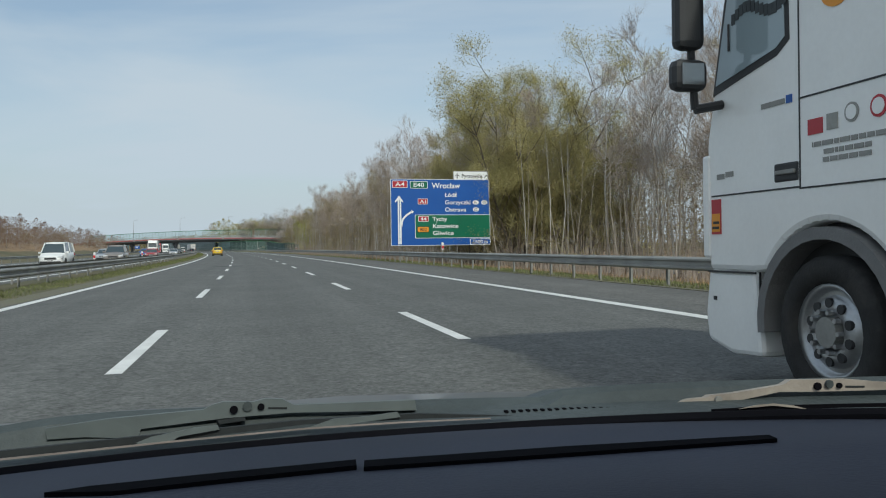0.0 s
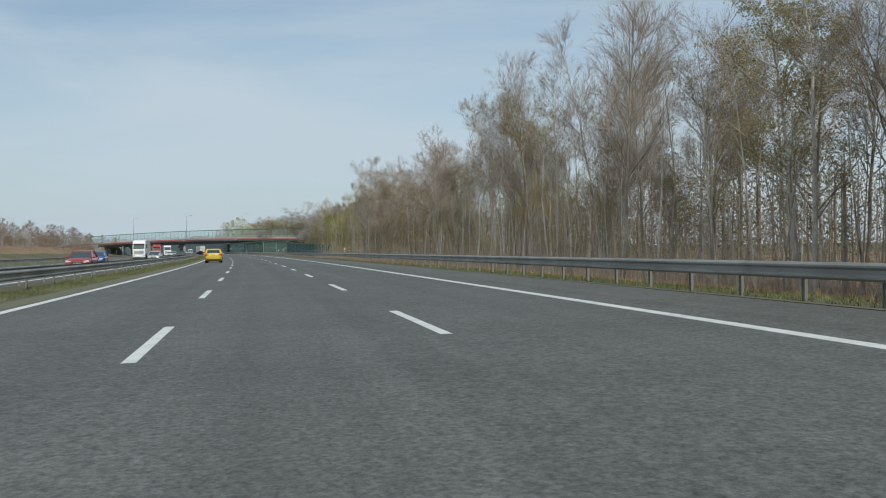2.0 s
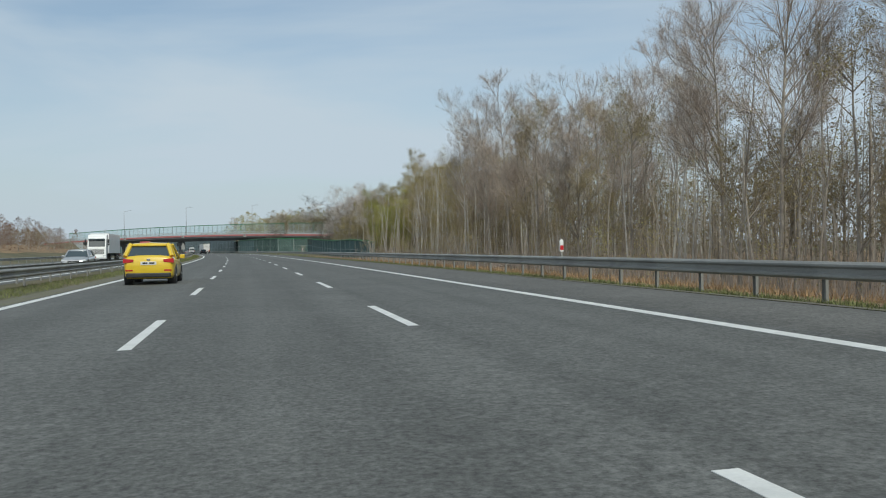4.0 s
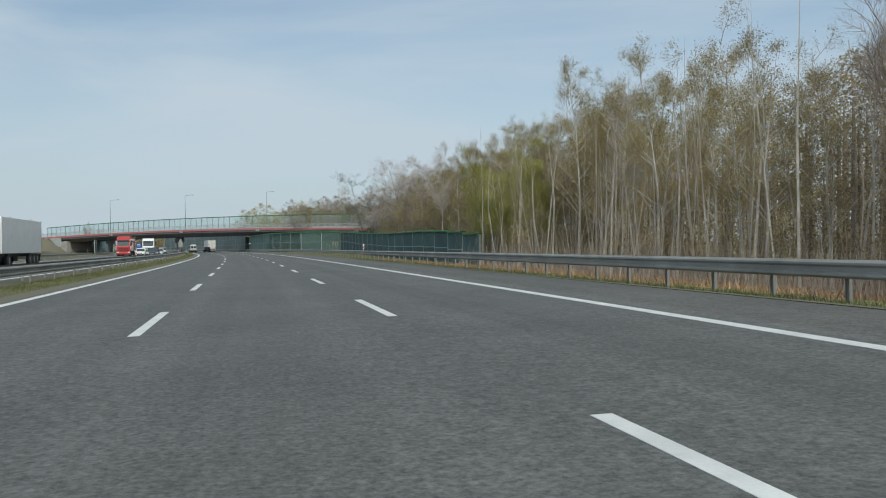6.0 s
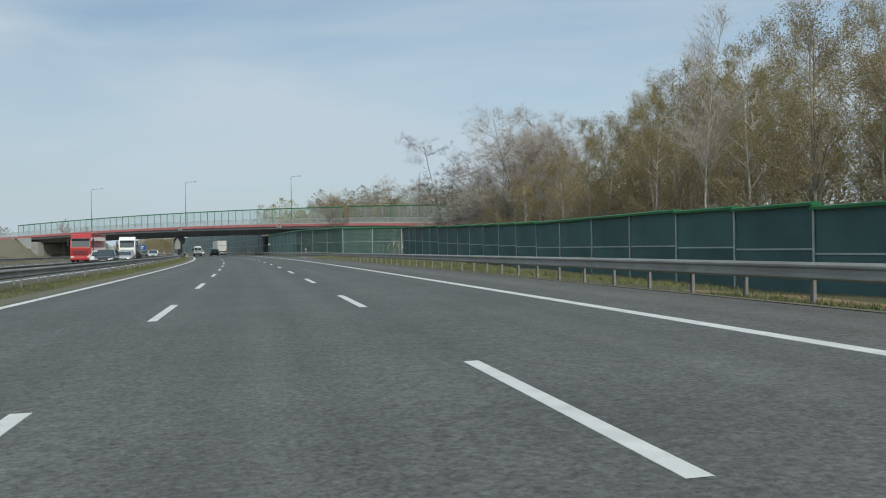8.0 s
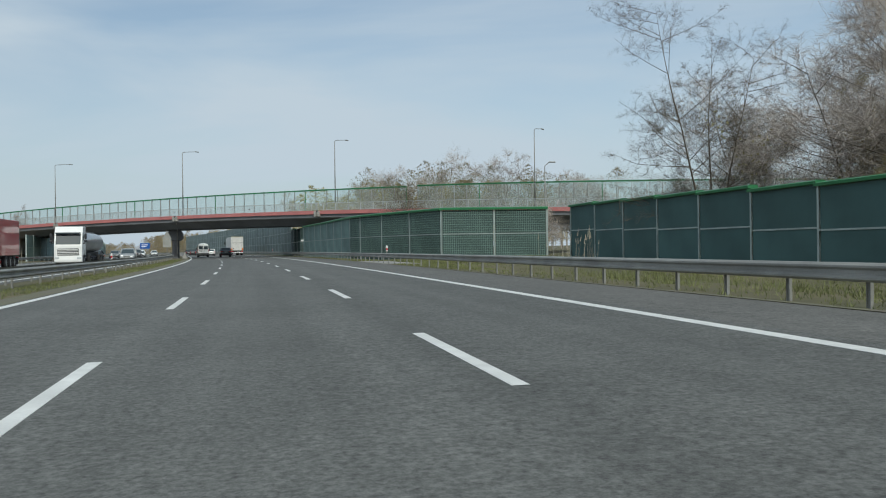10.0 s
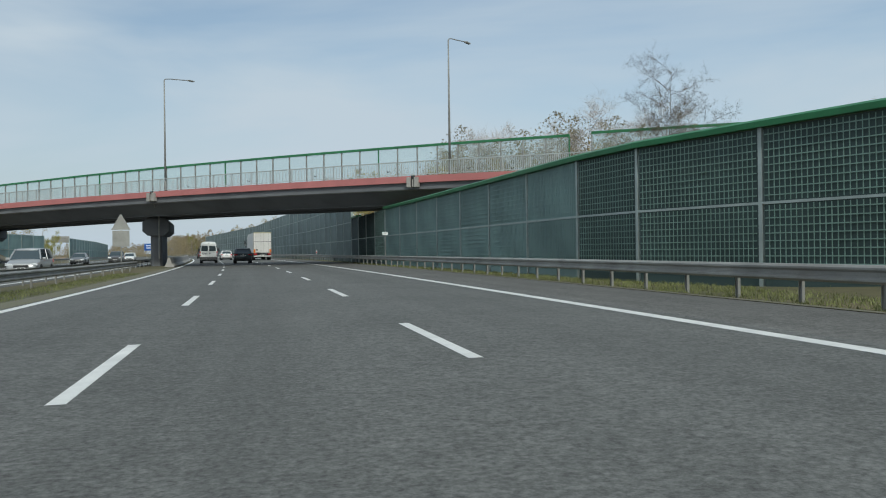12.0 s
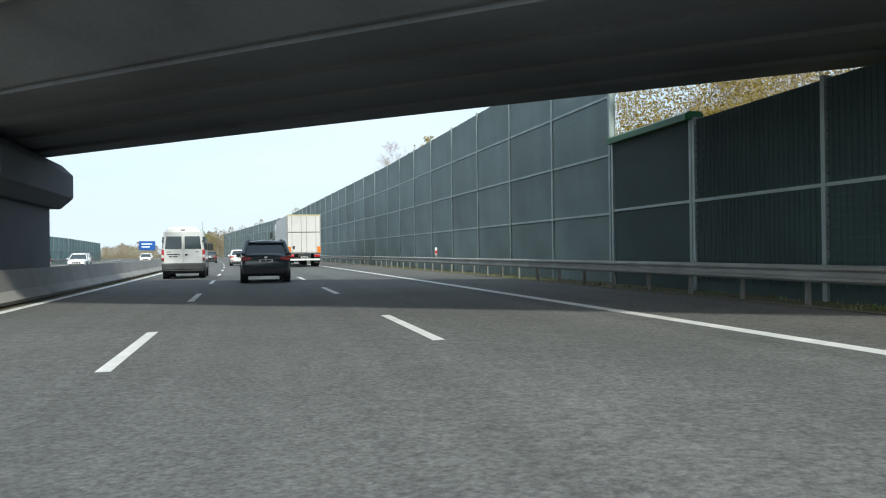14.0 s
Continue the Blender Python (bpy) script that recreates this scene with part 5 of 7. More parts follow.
far_wood("leafy_wood", "olive and tan depth of young leaves behind the birches", [(s, x, FR.uniform(0.7, 0.95) * (float(np.interp(s - 1.6 * (x - 26), (262, 285, 292, 303, 320), (12.0, 11.4, 9.6, 7.6, 6.5))) + 0.3 * (x - 26))) for s, x in [(FR.uniform(206, 335), FR.uniform(27.5, 44)) for _ in range(175)]], 8, M_LEAFY, False, 1400, 0.0155)


def tufts(name, label, bands, count, material, seed, size):
    """Blades of grass over strips of verge (s0, s1, x0, x1)."""
    r = random.Random(seed)
    verts, faces = [], []
    for _ in range(count):
        s0, s1, x0, x1 = r.choice(bands)
        s, x = r.uniform(s0, s1), r.uniform(x0, x1)
        if 345 < s < 358.5 and 9 < x < 11.7:
            continue
        p = at(s, x)
        p.z += fall(x, s)
        for _ in range(5):
            h = size * r.uniform(0.5, 1.4)
            a = r.uniform(0, 6.283)
            q = p + Vector((r.gauss(0, 0.09), r.gauss(0, 0.09), -0.02))
            side = Vector((math.cos(a), math.sin(a), 0)) * 0.014
            tip = q + Vector((r.gauss(0, 0.4) * h, r.gauss(0, 0.4) * h, h))
            n = len(verts)
            verts += [q - side, q + side, tip]
            faces.append((n, n + 1, n + 2))
    return tagged(mesh_object(name, verts, faces, material), label, "grass", kind="stuff")


tufts("verge_grass", "short green grass on the verge under the crash barrier", [(-10, 120, 9.2, 11.5), (120, 250, 9.2, 10.0), (250, 470, 9.2, 15), (330, 420, 9.25, 13)], 24000, M_GRASS, 1, 0.1)
tufts("median_grass", "short green grass in the median", [(-10, 402, -7.6, -6.2)], 14000, M_GRASS, 2, 0.09)
tufts("dry_grass", "dry straw-brown grass and bracken before the wood", [(-10, 120, 11.2, 19), (120, 243, 10.0, 19)], 13000, M_DRY, 3, 0.22)
tufts("slope_grass", "green and straw grass before the noise barrier", [(255, 345, 12, 20), (345, 360, 12, 24)], 7000, M_GRASS, 4, 0.22)


def undergrowth():
    """Brush of thin upright stems along the wood's edge, too many to count."""
    w = Wood(31)
    r = w.r
    for _ in range(12000):
        s, x = r.uniform(-5, 246), 17.0 + abs(r.gauss(0, 9.0))
        p = at(s, x)
        p.z += fall(x, s) - 0.1
        h = r.uniform(0.8, 2.6) * (1.0 if r.random() < 0.8 else 1.8)
        w.shoot(p, Vector((r.gauss(0, 0.16) * h, r.gauss(0, 0.16) * h, h)), r.uniform(0.012, 0.022))
    ob = mesh_object("undergrowth", w.lv, w.lf, M_TWIG)
    return tagged(ob, "brown brush of thin stems at the wood's edge", "undergrowth", kind="stuff")


undergrowth()


def thicket(name, label, material, count, band, heights, width, seed):
    """Slender upright stems with a few steep side shoots, close together, too many to count."""
    w = Wood(seed)
    r = w.r
    for _ in range(count):
        s, x = r.uniform(*band[:2]), r.uniform(*band[2:])
        p = at(s, x)
        p.z += fall(x, s) - 0.2
        h = r.uniform(*heights)
        d = Vector((r.gauss(0, 0.045), r.gauss(0, 0.045), 1)) * h
        bend = Vector((r.gauss(0, 0.03), r.gauss(0, 0.03), 0)) * h
        k = width * r.uniform(0.6, 1.4)
        w.limb([p, p + 0.5 * d + bend, p + d], [k, k * 0.6, 0.006], 3)
        for _ in range(9):
            u = r.uniform(0.3, 0.97)
            q = p + u * d + bend * (1 - abs(2 * u - 1))
            a = r.uniform(0, 6.283)
            w.shoot(q, Vector((math.cos(a) * 0.5, math.sin(a) * 0.5, r.uniform(0.5, 1.3))) * r.uniform(0.7, 1.9) * (1.3 - u), 0.014)
    ob = mesh_object(name, w.v + w.lv, w.f + [tuple(i + len(w.v) for i in f) for f in w.lf], material)
    return tagged(ob, label, "undergrowth", kind="stuff")


thicket("pale_thicket", "slender pale stems close together in the wood", M_BIRCH, 240, (55, 248, 18.5, 36), (8, 14), 0.06, 41)
thicket("thicket", "slender brown stems close together in the wood", M_BARK, 500, (0, 240, 19, 42), (5, 12), 0.045, 42)


def reeds():
    """Dry reed stalks with seed heads before the barrier's end."""
    w = Wood(51)
    r = w.r
    for _ in range(26):
        p = at(r.uniform(338, 346), r.uniform(20.0, 21.6))
        p.z += fall(20.8, 342) - 0.1
        h = r.uniform(1.3, 2.3)
        d = Vector((r.gauss(0, 0.08) * h, r.gauss(0, 0.08) * h, h))
        w.shoot(p, d, 0.014)
        w.shoot(p + 0.82 * d, d * 0.25, 0.035)
    return tagged(mesh_object("dry_reeds", w.lv, w.lf, surface("reed", (0.5, 0.44, 0.33), 0.9, vary=0.15, bump=0.0)), "pale dry reed stalks before the green barrier", "reeds", kind="stuff")


reeds()


# ---- vehicles ----
M_TYRE = surface("tyre_rubber", (0.02, 0.02, 0.02), 0.85, vary=0.2, scale=6.0, grain=60.0, bump=0.2, dirt=(0.06, 0.055, 0.05))
M_RIM = surface("alloy", (0.42, 0.43, 0.44), 0.35, 0.8, vary=0.15, scale=8.0, grain=60.0, bump=0.05, dirt=(0.2, 0.19, 0.18))
M_TRIM = surface("black_plastic", (0.025, 0.026, 0.028), 0.55, vary=0.15, scale=4.0, grain=90.0, bump=0.1)
M_GLASS = glass("car_glass")
M_GLASS_BLUE = glass("pale_car_glass", (0.3, 0.37, 0.4), 0.06)
M_TAIL = surface("red_lens", (0.45, 0.015, 0.02), 0.2, vary=0.1, bump=0.0, coat=0.8)
M_TAIL_ORANGE = surface("orange_lens", (0.7, 0.2, 0.03), 0.25, vary=0.1, bump=0.0, coat=0.8)
M_HEAD = surface("clear_lens", (0.75, 0.78, 0.8), 0.15, 0.2, vary=0.1, bump=0.0, coat=0.8)
M_PLATE = surface("number_plate", (0.7, 0.71, 0.7), 0.4, vary=0.05, bump=0.0)
M_CHROME = surface("chrome", (0.7, 0.7, 0.7), 0.15, 1.0, vary=0.05, bump=0.0)
M_WHITE = paint("white_paint", (0.74, 0.75, 0.74))
M_TRUCK_WHITE = surface("truck_white", (0.85, 0.855, 0.84), 0.4, vary=0.05, scale=1.2, grain=30.0, bump=0.0, dirt=(0.76, 0.76, 0.74), coat=0.4)


def rings(bm, stations, cap=True):
    """Skins a list of closed rings of points."""
    vs = [[bm.verts.new(p) for p in ring] for ring in stations]
    n = len(stations[0])
    fs = []
    for a, b in zip(vs, vs[1:]):
        for i in range(n):
            fs.append(bm.faces.new((a[i], a[(i + 1) % n], b[(i + 1) % n], b[i])))
    if cap:
        fs += [bm.faces.new(vs[0]), bm.faces.new(vs[-1])]
    bmesh.ops.recalc_face_normals(bm, faces=fs)
    return bm


def wheel(parent, x, y, r, w, side, rim_mat=None, bolts=5):
    """Tyre with rounded shoulders, and a dished rim with spokes on the outer side."""
    bm = bmesh.new()
    prof = [(-w / 2, r * 0.68), (-w / 2, r * 0.93), (-w / 2 * 0.8, r), (w / 2 * 0.8, r), (w / 2, r * 0.93), (w / 2, r * 0.68), (w / 2 * 0.5, r * 0.62), (-w / 2 * 0.5, r * 0.62)]
    n = 24
    ringlist = []
    for i in range(n):
        a = 6.28319 * i / n
        ringlist.append([(x + u, y + q * math.cos(a), r + q * math.sin(a)) for u, q in prof])
    vs = [[bm.verts.new(p) for p in ring] for ring in ringlist]
    fs = []
    for i in range(n):
        a, b = vs[i], vs[(i + 1) % n]
        for j in range(len(prof)):
            fs.append(bm.faces.new((a[j], a[(j + 1) % len(prof)], b[(j + 1) % len(prof)], b[j])))
    bmesh.ops.recalc_face_normals(bm, faces=fs)
    tyre = part("tyre", bm, M_TYRE, parent, "worn black tyre", True)
    bm = bmesh.new()
    o = x + side * w * 0.3
    tube(bm, (o - side * 0.06, y, r), (o - side * 0.02, y, r), r * 0.66, sides=20)
    for i in range(bolts):
        a = 6.28319 * i / bolts
        m = Matrix.Translation((o, y, r)) @ Matrix.Rotation(a, 4, "X")
        box(bm, (-0.03, -r * 0.09, r * 0.12), (0.03, r * 0.09, r * 0.64), 0.0, m)
    tube(bm, (o - side * 0.03, y, r), (o + side * 0.05, y, r), r * 0.16, sides=12)
    part("rim", bm, rim_mat or M_RIM, tyre, "grey alloy rim")
    return tyre


def car(name, label, category, color_mat, L=4.35, W=1.82, H=1.6, hood=0.98, tail=1.05, cabin=(0.28, 0.96), roof=(0.42, 0.9), clearance=0.22, wheel_r=0.33, suv=False, roof_rails=False, front_lights=True):
    """A passenger car, front towards +y, standing at its centre. Shoulder heights and cabin limits are given as shares of its length from the nose."""
    c = empty(name)
    hw = W / 2
    y0 = L / 2

    def yy(f):
        return y0 - f * L
    # lower body: from nose to tail
    st = []
    for f, wd, zb, zm, zt in ((0.0, 0.74, clearance + 0.12, 0.5, hood * 0.66), (0.02, 0.86, clearance + 0.03, 0.52, hood * 0.76), (0.08, 0.95, clearance, 0.55, hood * 0.9), (0.2, 0.99, clearance, 0.58, hood * 0.97), (cabin[0] + 0.02, 1.0, clearance, 0.6, hood * 1.01),
                              (0.55, 1.0, clearance, 0.6, hood * 1.03), (0.8, 0.995, clearance, 0.62, tail * 0.99), (0.93, 0.97, clearance + 0.04, 0.64, tail), (0.985, 0.92, clearance + 0.1, 0.66, tail * 0.985), (1.0, 0.84, clearance + 0.2, 0.66, tail * 0.9)):
        w, y = hw * wd, yy(f)
        st.append([(-w * 0.88, y, zb), (-w * 0.97, y, zb + 0.1), (-w, y, zm), (-w * 0.97, y, zt - 0.12), (-w * 0.88, y, zt - 0.02), (-w * 0.5, y, zt + 0.015), (0, y, zt + 0.025),
                   (w * 0.5, y, zt + 0.015), (w * 0.88, y, zt - 0.02), (w * 0.97, y, zt - 0.12), (w, y, zm), (w * 0.97, y, zb + 0.1), (w * 0.88, y, zb)])
    body = part("body", rings(bmesh.new(), st), color_mat, c, smooth=True)
    # greenhouse of glass, with painted roof and pillars
    g0, g1, r0, r1 = yy(cabin[0]), yy(cabin[1]), yy(roof[0]), yy(roof[1])
    zb0, zb1, zt = hood * 0.98, tail * 0.97, H
    wb, wt = hw * 0.93, hw * 0.72
    bm = bmesh.new()
    ring = lambda y, w, z: (y, w, z)
    lower = [(-wb, g0 - 0.1, zb0), (wb, g0 - 0.1, zb0), (wb, (g0 + g1) / 2, zb0 + 0.02), (wb * 0.96, g1, zb1), (-wb * 0.96, g1, zb1), (-wb, (g0 + g1) / 2, zb0 + 0.02)]
    upper = [(-wt, r0, zt - 0.06), (wt, r0, zt - 0.06), (wt * 1.03, (r0 + r1) / 2, zt - 0.03), (wt * 0.98, r1, zt - 0.06), (-wt * 0.98, r1, zt - 0.06), (-wt * 1.03, (r0 + r1) / 2, zt - 0.03)]
    rings(bm, [lower, upper])
    part("windows", bm, M_GLASS, c, "dark tinted glass")
    bm = bmesh.new()
    rr = []
    for y, z, w in ((r0 + 0.06, zt - 0.09, wt * 0.98), (r0 - 0.1, zt - 0.02, wt * 1.02), ((r0 + r1) / 2, zt, wt * 1.05), (r1 + 0.15, zt - 0.015, wt * 1.02), (r1 - 0.1, zt - 0.06, wt * 0.95)):
        rr.append([(-w, y, z - 0.05), (-w * 0.9, y, z), (0, y, z + 0.03), (w * 0.9, y, z), (w, y, z - 0.05), (0, y, z - 0.06)])
    part("roof", rings(bm, rr), color_mat, c, smooth=True)
    for sx in (-1, 1):
        for (ya, za, xa), (yb, zc, xb), t in (((g0 - 0.1, zb0, wb), (r0, zt - 0.05, wt), 0.045), ((g1, zb1, wb * 0.96), (r1, zt - 0.05, wt), 0.085), (((g0 + g1) / 2 - 0.1, zb0, wb * 1.0), ((r0 + r1) / 2 - 0.1, zt - 0.04, wt * 1.03), 0.04)):
            bm = bmesh.new()
            tube(bm, (sx * xa, ya, za), (sx * xb, yb, zc), t, sides=6)
            part("pillar", bm, color_mat, c)
        bm = bmesh.new()
        box(bm, (sx * hw * 0.98, yy(cabin[0] + 0.07) - 0.09, zb0 - 0.02), (sx * (hw + 0.17), yy(cabin[0] + 0.07) + 0.07, zb0 + 0.14), 0.03)
        part("door_mirror", bm, color_mat, c)
        if roof_rails:
            bm = bmesh.new()
            tube(bm, (sx * wt * 0.92, r0 - 0.15, zt + 0.05), (sx * wt * 0.92, r1 + 0.1, zt + 0.05), 0.022, sides=6)
            for q in (0.05, 0.5, 0.95):
                yq = r0 - 0.15 + (r1 + 0.1 - r0 + 0.15) * q
                tube(bm, (sx * wt * 0.92, yq, zt - 0.02), (sx * wt * 0.92, yq, zt + 0.05), 0.02, sides=6)
            part("roof_rail", bm, M_RIM, c, "silver roof rail")
        # tail lamps and head lamps
        bm = bmesh.new()
        prism(bm, [(sx * hw * 0.98, tail * 0.74), (sx * hw * 0.96, tail * 0.9), (sx * hw * 0.56, tail * 0.87), (sx * hw * 0.58, tail * 0.78)], yy(1.006), yy(0.95), "y", 0.01)
        lamp = part("tail_lamp", bm, M_TAIL, c, "red tail lamp")
        bm = bmesh.new()
        prism(bm, [(sx * hw * 0.93, hood * 0.64), (sx * hw * 0.92, hood * 0.8), (sx * hw * 0.5, hood * 0.74), (sx * hw * 0.52, hood * 0.65)], yy(0.055), yy(0.004), "y", 0.01)
        part("head_lamp", bm, M_HEAD, c, "clear head lamp")
        bm = fresh(((sx * hw * 0.6, yy(1.003), 0.48), (sx * hw * 0.88, yy(0.98), 0.53)))
        part("reflector", bm, M_TAIL, c)
        for f in (0.19, 0.8):
            tube_bm = bmesh.new()
            tube(tube_bm, (sx * (hw - 0.28), yy(f), wheel_r + 0.02), (sx * (hw + 0.004), yy(f), wheel_r + 0.02), wheel_r * 1.17, sides=20)
            part("wheel_arch", tube_bm, M_TRIM, c)
            wheel(c, sx * (hw - 0.1), yy(f), wheel_r, 0.22, sx)
    # bumpers, grille, plates
    part("rear_bumper", fresh(((-hw * 0.86, yy(1.008), clearance + 0.08), (hw * 0.86, yy(0.94), clearance + (0.36 if suv else 0.24))), bevel=0.04), M_TRIM, c, "black lower bumper")
    part("front_bumper", fresh(((-hw * 0.8, yy(0.06), clearance + 0.04), (hw * 0.8, yy(-0.006), clearance + 0.24)), bevel=0.04), M_TRIM, c, "black lower bumper")
    part("grille", fresh(((-hw * 0.45, yy(0.03), hood * 0.52), (hw * 0.45, yy(-0.004), hood * 0.68)), bevel=0.02), M_TRIM, c)
    for f, z, sg in ((1.004, 0.78 if suv else 0.7, 1), (-0.008, 0.42, -1)):
        pl = part("number_plate", fresh(((-0.26, yy(f) - 0.012, z), (0.26, yy(f) + 0.02, z + 0.11)), bevel=0.004), M_PLATE, c, "white plate with plain dark bars")
        y = yy(f) - 0.018 if sg > 0 else yy(f) + 0.022
        part("bar", fresh(((-0.19, y, z + 0.03), (-0.03, y + 0.008, z + 0.085)), ((0.02, y, z + 0.03), (0.2, y + 0.008, z + 0.085))), M_SIGN_BLACK, pl)
    part("badge", fresh(((-0.06, yy(1.002) - 0.01, tail * 0.82), (0.06, yy(0.99), tail * 0.9)), bevel=0.01), M_CHROME, c)
    bm = bmesh.new()
    tube(bm, (0.1, yy(cabin[1] - 0.03), tail * 1.0), (-0.3, yy(cabin[1] - 0.035), tail * 1.02), 0.012, sides=5)
    part("rear_wiper", bm, M_TRIM, c)
    return tagged(c, label, category)


def park(ob, s, x, oncoming=False, turn=0.0, z=0.0):
    ob.matrix_basis = stand(s, x, z, (180 if oncoming else 0) + turn)
    return ob


suv = car("suv_car", "dark grey-green estate car driving ahead on the middle lane", "car", surface("dark_teal_paint", (0.06, 0.078, 0.088), 0.35, 0.4, 0.06, 2.0, 30.0, 0.0, coat=0.9), 4.36, 1.86, 1.6, 1.02, 1.12, (0.27, 0.985), (0.44, 0.9), 0.24, 0.34, True, True)
park(suv, 442.0, 0.6)
yellow = car("hatchback_car", "bright yellow small hatchback in the fast lane", "car", paint("yellow_paint", (0.72, 0.5, 0.03), 0.8), 4.0, 1.72, 1.46, 0.92, 1.02, (0.26, 0.985), (0.44, 0.9), 0.18, 0.31)
park(yellow, 150.8, -3.4)
white_hatch = car("hatchback_car", "white hatchback some way ahead on the middle lane", "car", M_WHITE, 4.1, 1.78, 1.5, 0.92, 1.02, (0.26, 0.985), (0.44, 0.9), 0.18, 0.31)
park(white_hatch, 490, -0.05)
silver_far = car("saloon_car", "silver saloon far ahead on the road", "car", paint("silver_paint", (0.42, 0.44, 0.46), 0.7, 0.3, 0.6), 4.4, 1.78, 1.45, 0.9, 1.0, (0.27, 0.86), (0.42, 0.74), 0.16, 0.31)
park(silver_far, 505, 0.3)
for s, x in ((520, -3.0), (548, -2.8)):
    d = car("estate_car", "dark estate car far ahead on the road", "car", paint("black_paint", (0.02, 0.021, 0.023), 0.8), 4.5, 1.8, 1.5, 0.92, 1.03, (0.27, 0.97), (0.42, 0.88), 0.17, 0.32)
    park(d, s, x)
# oncoming traffic
ONCOMING = (
    ("minivan", "white minivan with a dark side on the opposite carriageway", "van", M_WHITE, 4.9, 1.92, 1.95, 1.08, 1.2, (0.18, 0.985), (0.32, 0.95), 73.0, -15.2),
    ("suv_car", "brown-grey off-road car on the opposite carriageway", "car", paint("taupe_paint", (0.2, 0.185, 0.17), 0.6), 4.6, 1.88, 1.72, 1.05, 1.1, (0.27, 0.97), (0.42, 0.9), 84.5, -12.2),
    ("saloon_car", "silver saloon on the opposite carriageway", "car", paint("silver_blue_paint", (0.38, 0.41, 0.44), 0.7, 0.3, 0.5), 4.5, 1.8, 1.44, 0.9, 1.0, (0.27, 0.86), (0.42, 0.74), 102.5, -15.6),
    ("saloon_car", "dark red saloon on the opposite carriageway", "car", paint("red_paint", (0.3, 0.02, 0.025), 0.8), 4.4, 1.78, 1.44, 0.9, 1.0, (0.27, 0.86), (0.42, 0.74), 128.0, -12.6),
    ("hatchback_car", "bright blue hatchback on the opposite carriageway", "car", paint("blue_paint", (0.02, 0.11, 0.4), 0.8), 4.2, 1.78, 1.46, 0.9, 1.0, (0.26, 0.97), (0.42, 0.86), 155.0, -15.6),
    ("saloon_car", "silver saloon on the opposite carriageway", "car", paint("pale_silver_paint", (0.45, 0.46, 0.47), 0.7, 0.3, 0.5), 4.5, 1.8, 1.44, 0.9, 1.0, (0.27, 0.86), (0.42, 0.74), 186.0, -12.2),
    ("saloon_car", "black saloon on the opposite carriageway", "car", paint("black_gloss_paint", (0.02, 0.021, 0.024), 0.9), 4.6, 1.82, 1.44, 0.9, 1.0, (0.27, 0.86), (0.42, 0.74), 396.5, -15.8),
    ("minivan", "silver people carrier on the opposite carriageway", "car", paint("grey_silver_paint", (0.4, 0.41, 0.41), 0.7, 0.3, 0.4), 4.6, 1.84, 1.66, 1.0, 1.1, (0.2, 0.97), (0.36, 0.92), 404.5, -12.7),
    ("estate_car", "grey estate car on the opposite carriageway", "car", paint("mid_grey_paint", (0.22, 0.23, 0.24), 0.7, 0.3, 0.4), 4.6, 1.82, 1.5, 0.92, 1.03, (0.27, 0.97), (0.42, 0.88), 468.0, -19.4),
    ("suv_car", "dark grey off-road car on the opposite carriageway", "car", paint("graphite_paint", (0.06, 0.062, 0.065), 0.8), 4.6, 1.88, 1.68, 1.05, 1.1, (0.27, 0.97), (0.42, 0.9), 478.0, -15.8),
    ("hatchback_car", "white hatchback on the opposite carriageway", "car", M_WHITE, 4.1, 1.78, 1.48, 0.9, 1.0, (0.26, 0.97), (0.42, 0.86), 497.0, -15.4),
    ("hatchback_car", "white hatchback on the opposite carriageway", "car", M_WHITE, 4.1, 1.78, 1.48, 0.9, 1.0, (0.26, 0.97), (0.42, 0.86), 338.0, -15.4),
    ("saloon_car", "silver saloon on the opposite carriageway", "car", paint("light_silver_paint", (0.5, 0.51, 0.52), 0.7, 0.3, 0.4), 4.4, 1.78, 1.44, 0.9, 1.0, (0.27, 0.86), (0.42, 0.74), 332.0, -12.0),
    ("estate_car", "black estate car on the opposite carriageway", "car", paint("deep_black_paint", (0.018, 0.018, 0.02), 0.8), 4.6, 1.82, 1.5, 0.92, 1.03, (0.27, 0.97), (0.42, 0.88), 318.0, -12.2),
    ("hatchback_car", "white hatchback on the opposite carriageway", "car", M_WHITE, 4.1, 1.78, 1.48, 0.9, 1.0, (0.26, 0.97), (0.42, 0.86), 545.0, -12.4),
)
for nm, lb, ct, mt, L, W, H, hd, tl, cb, rf, s, x in ONCOMING:
    park(car(nm, lb, ct, mt, L, W, H, hd, tl, cb, rf, 0.2, 0.32), s, x, True)


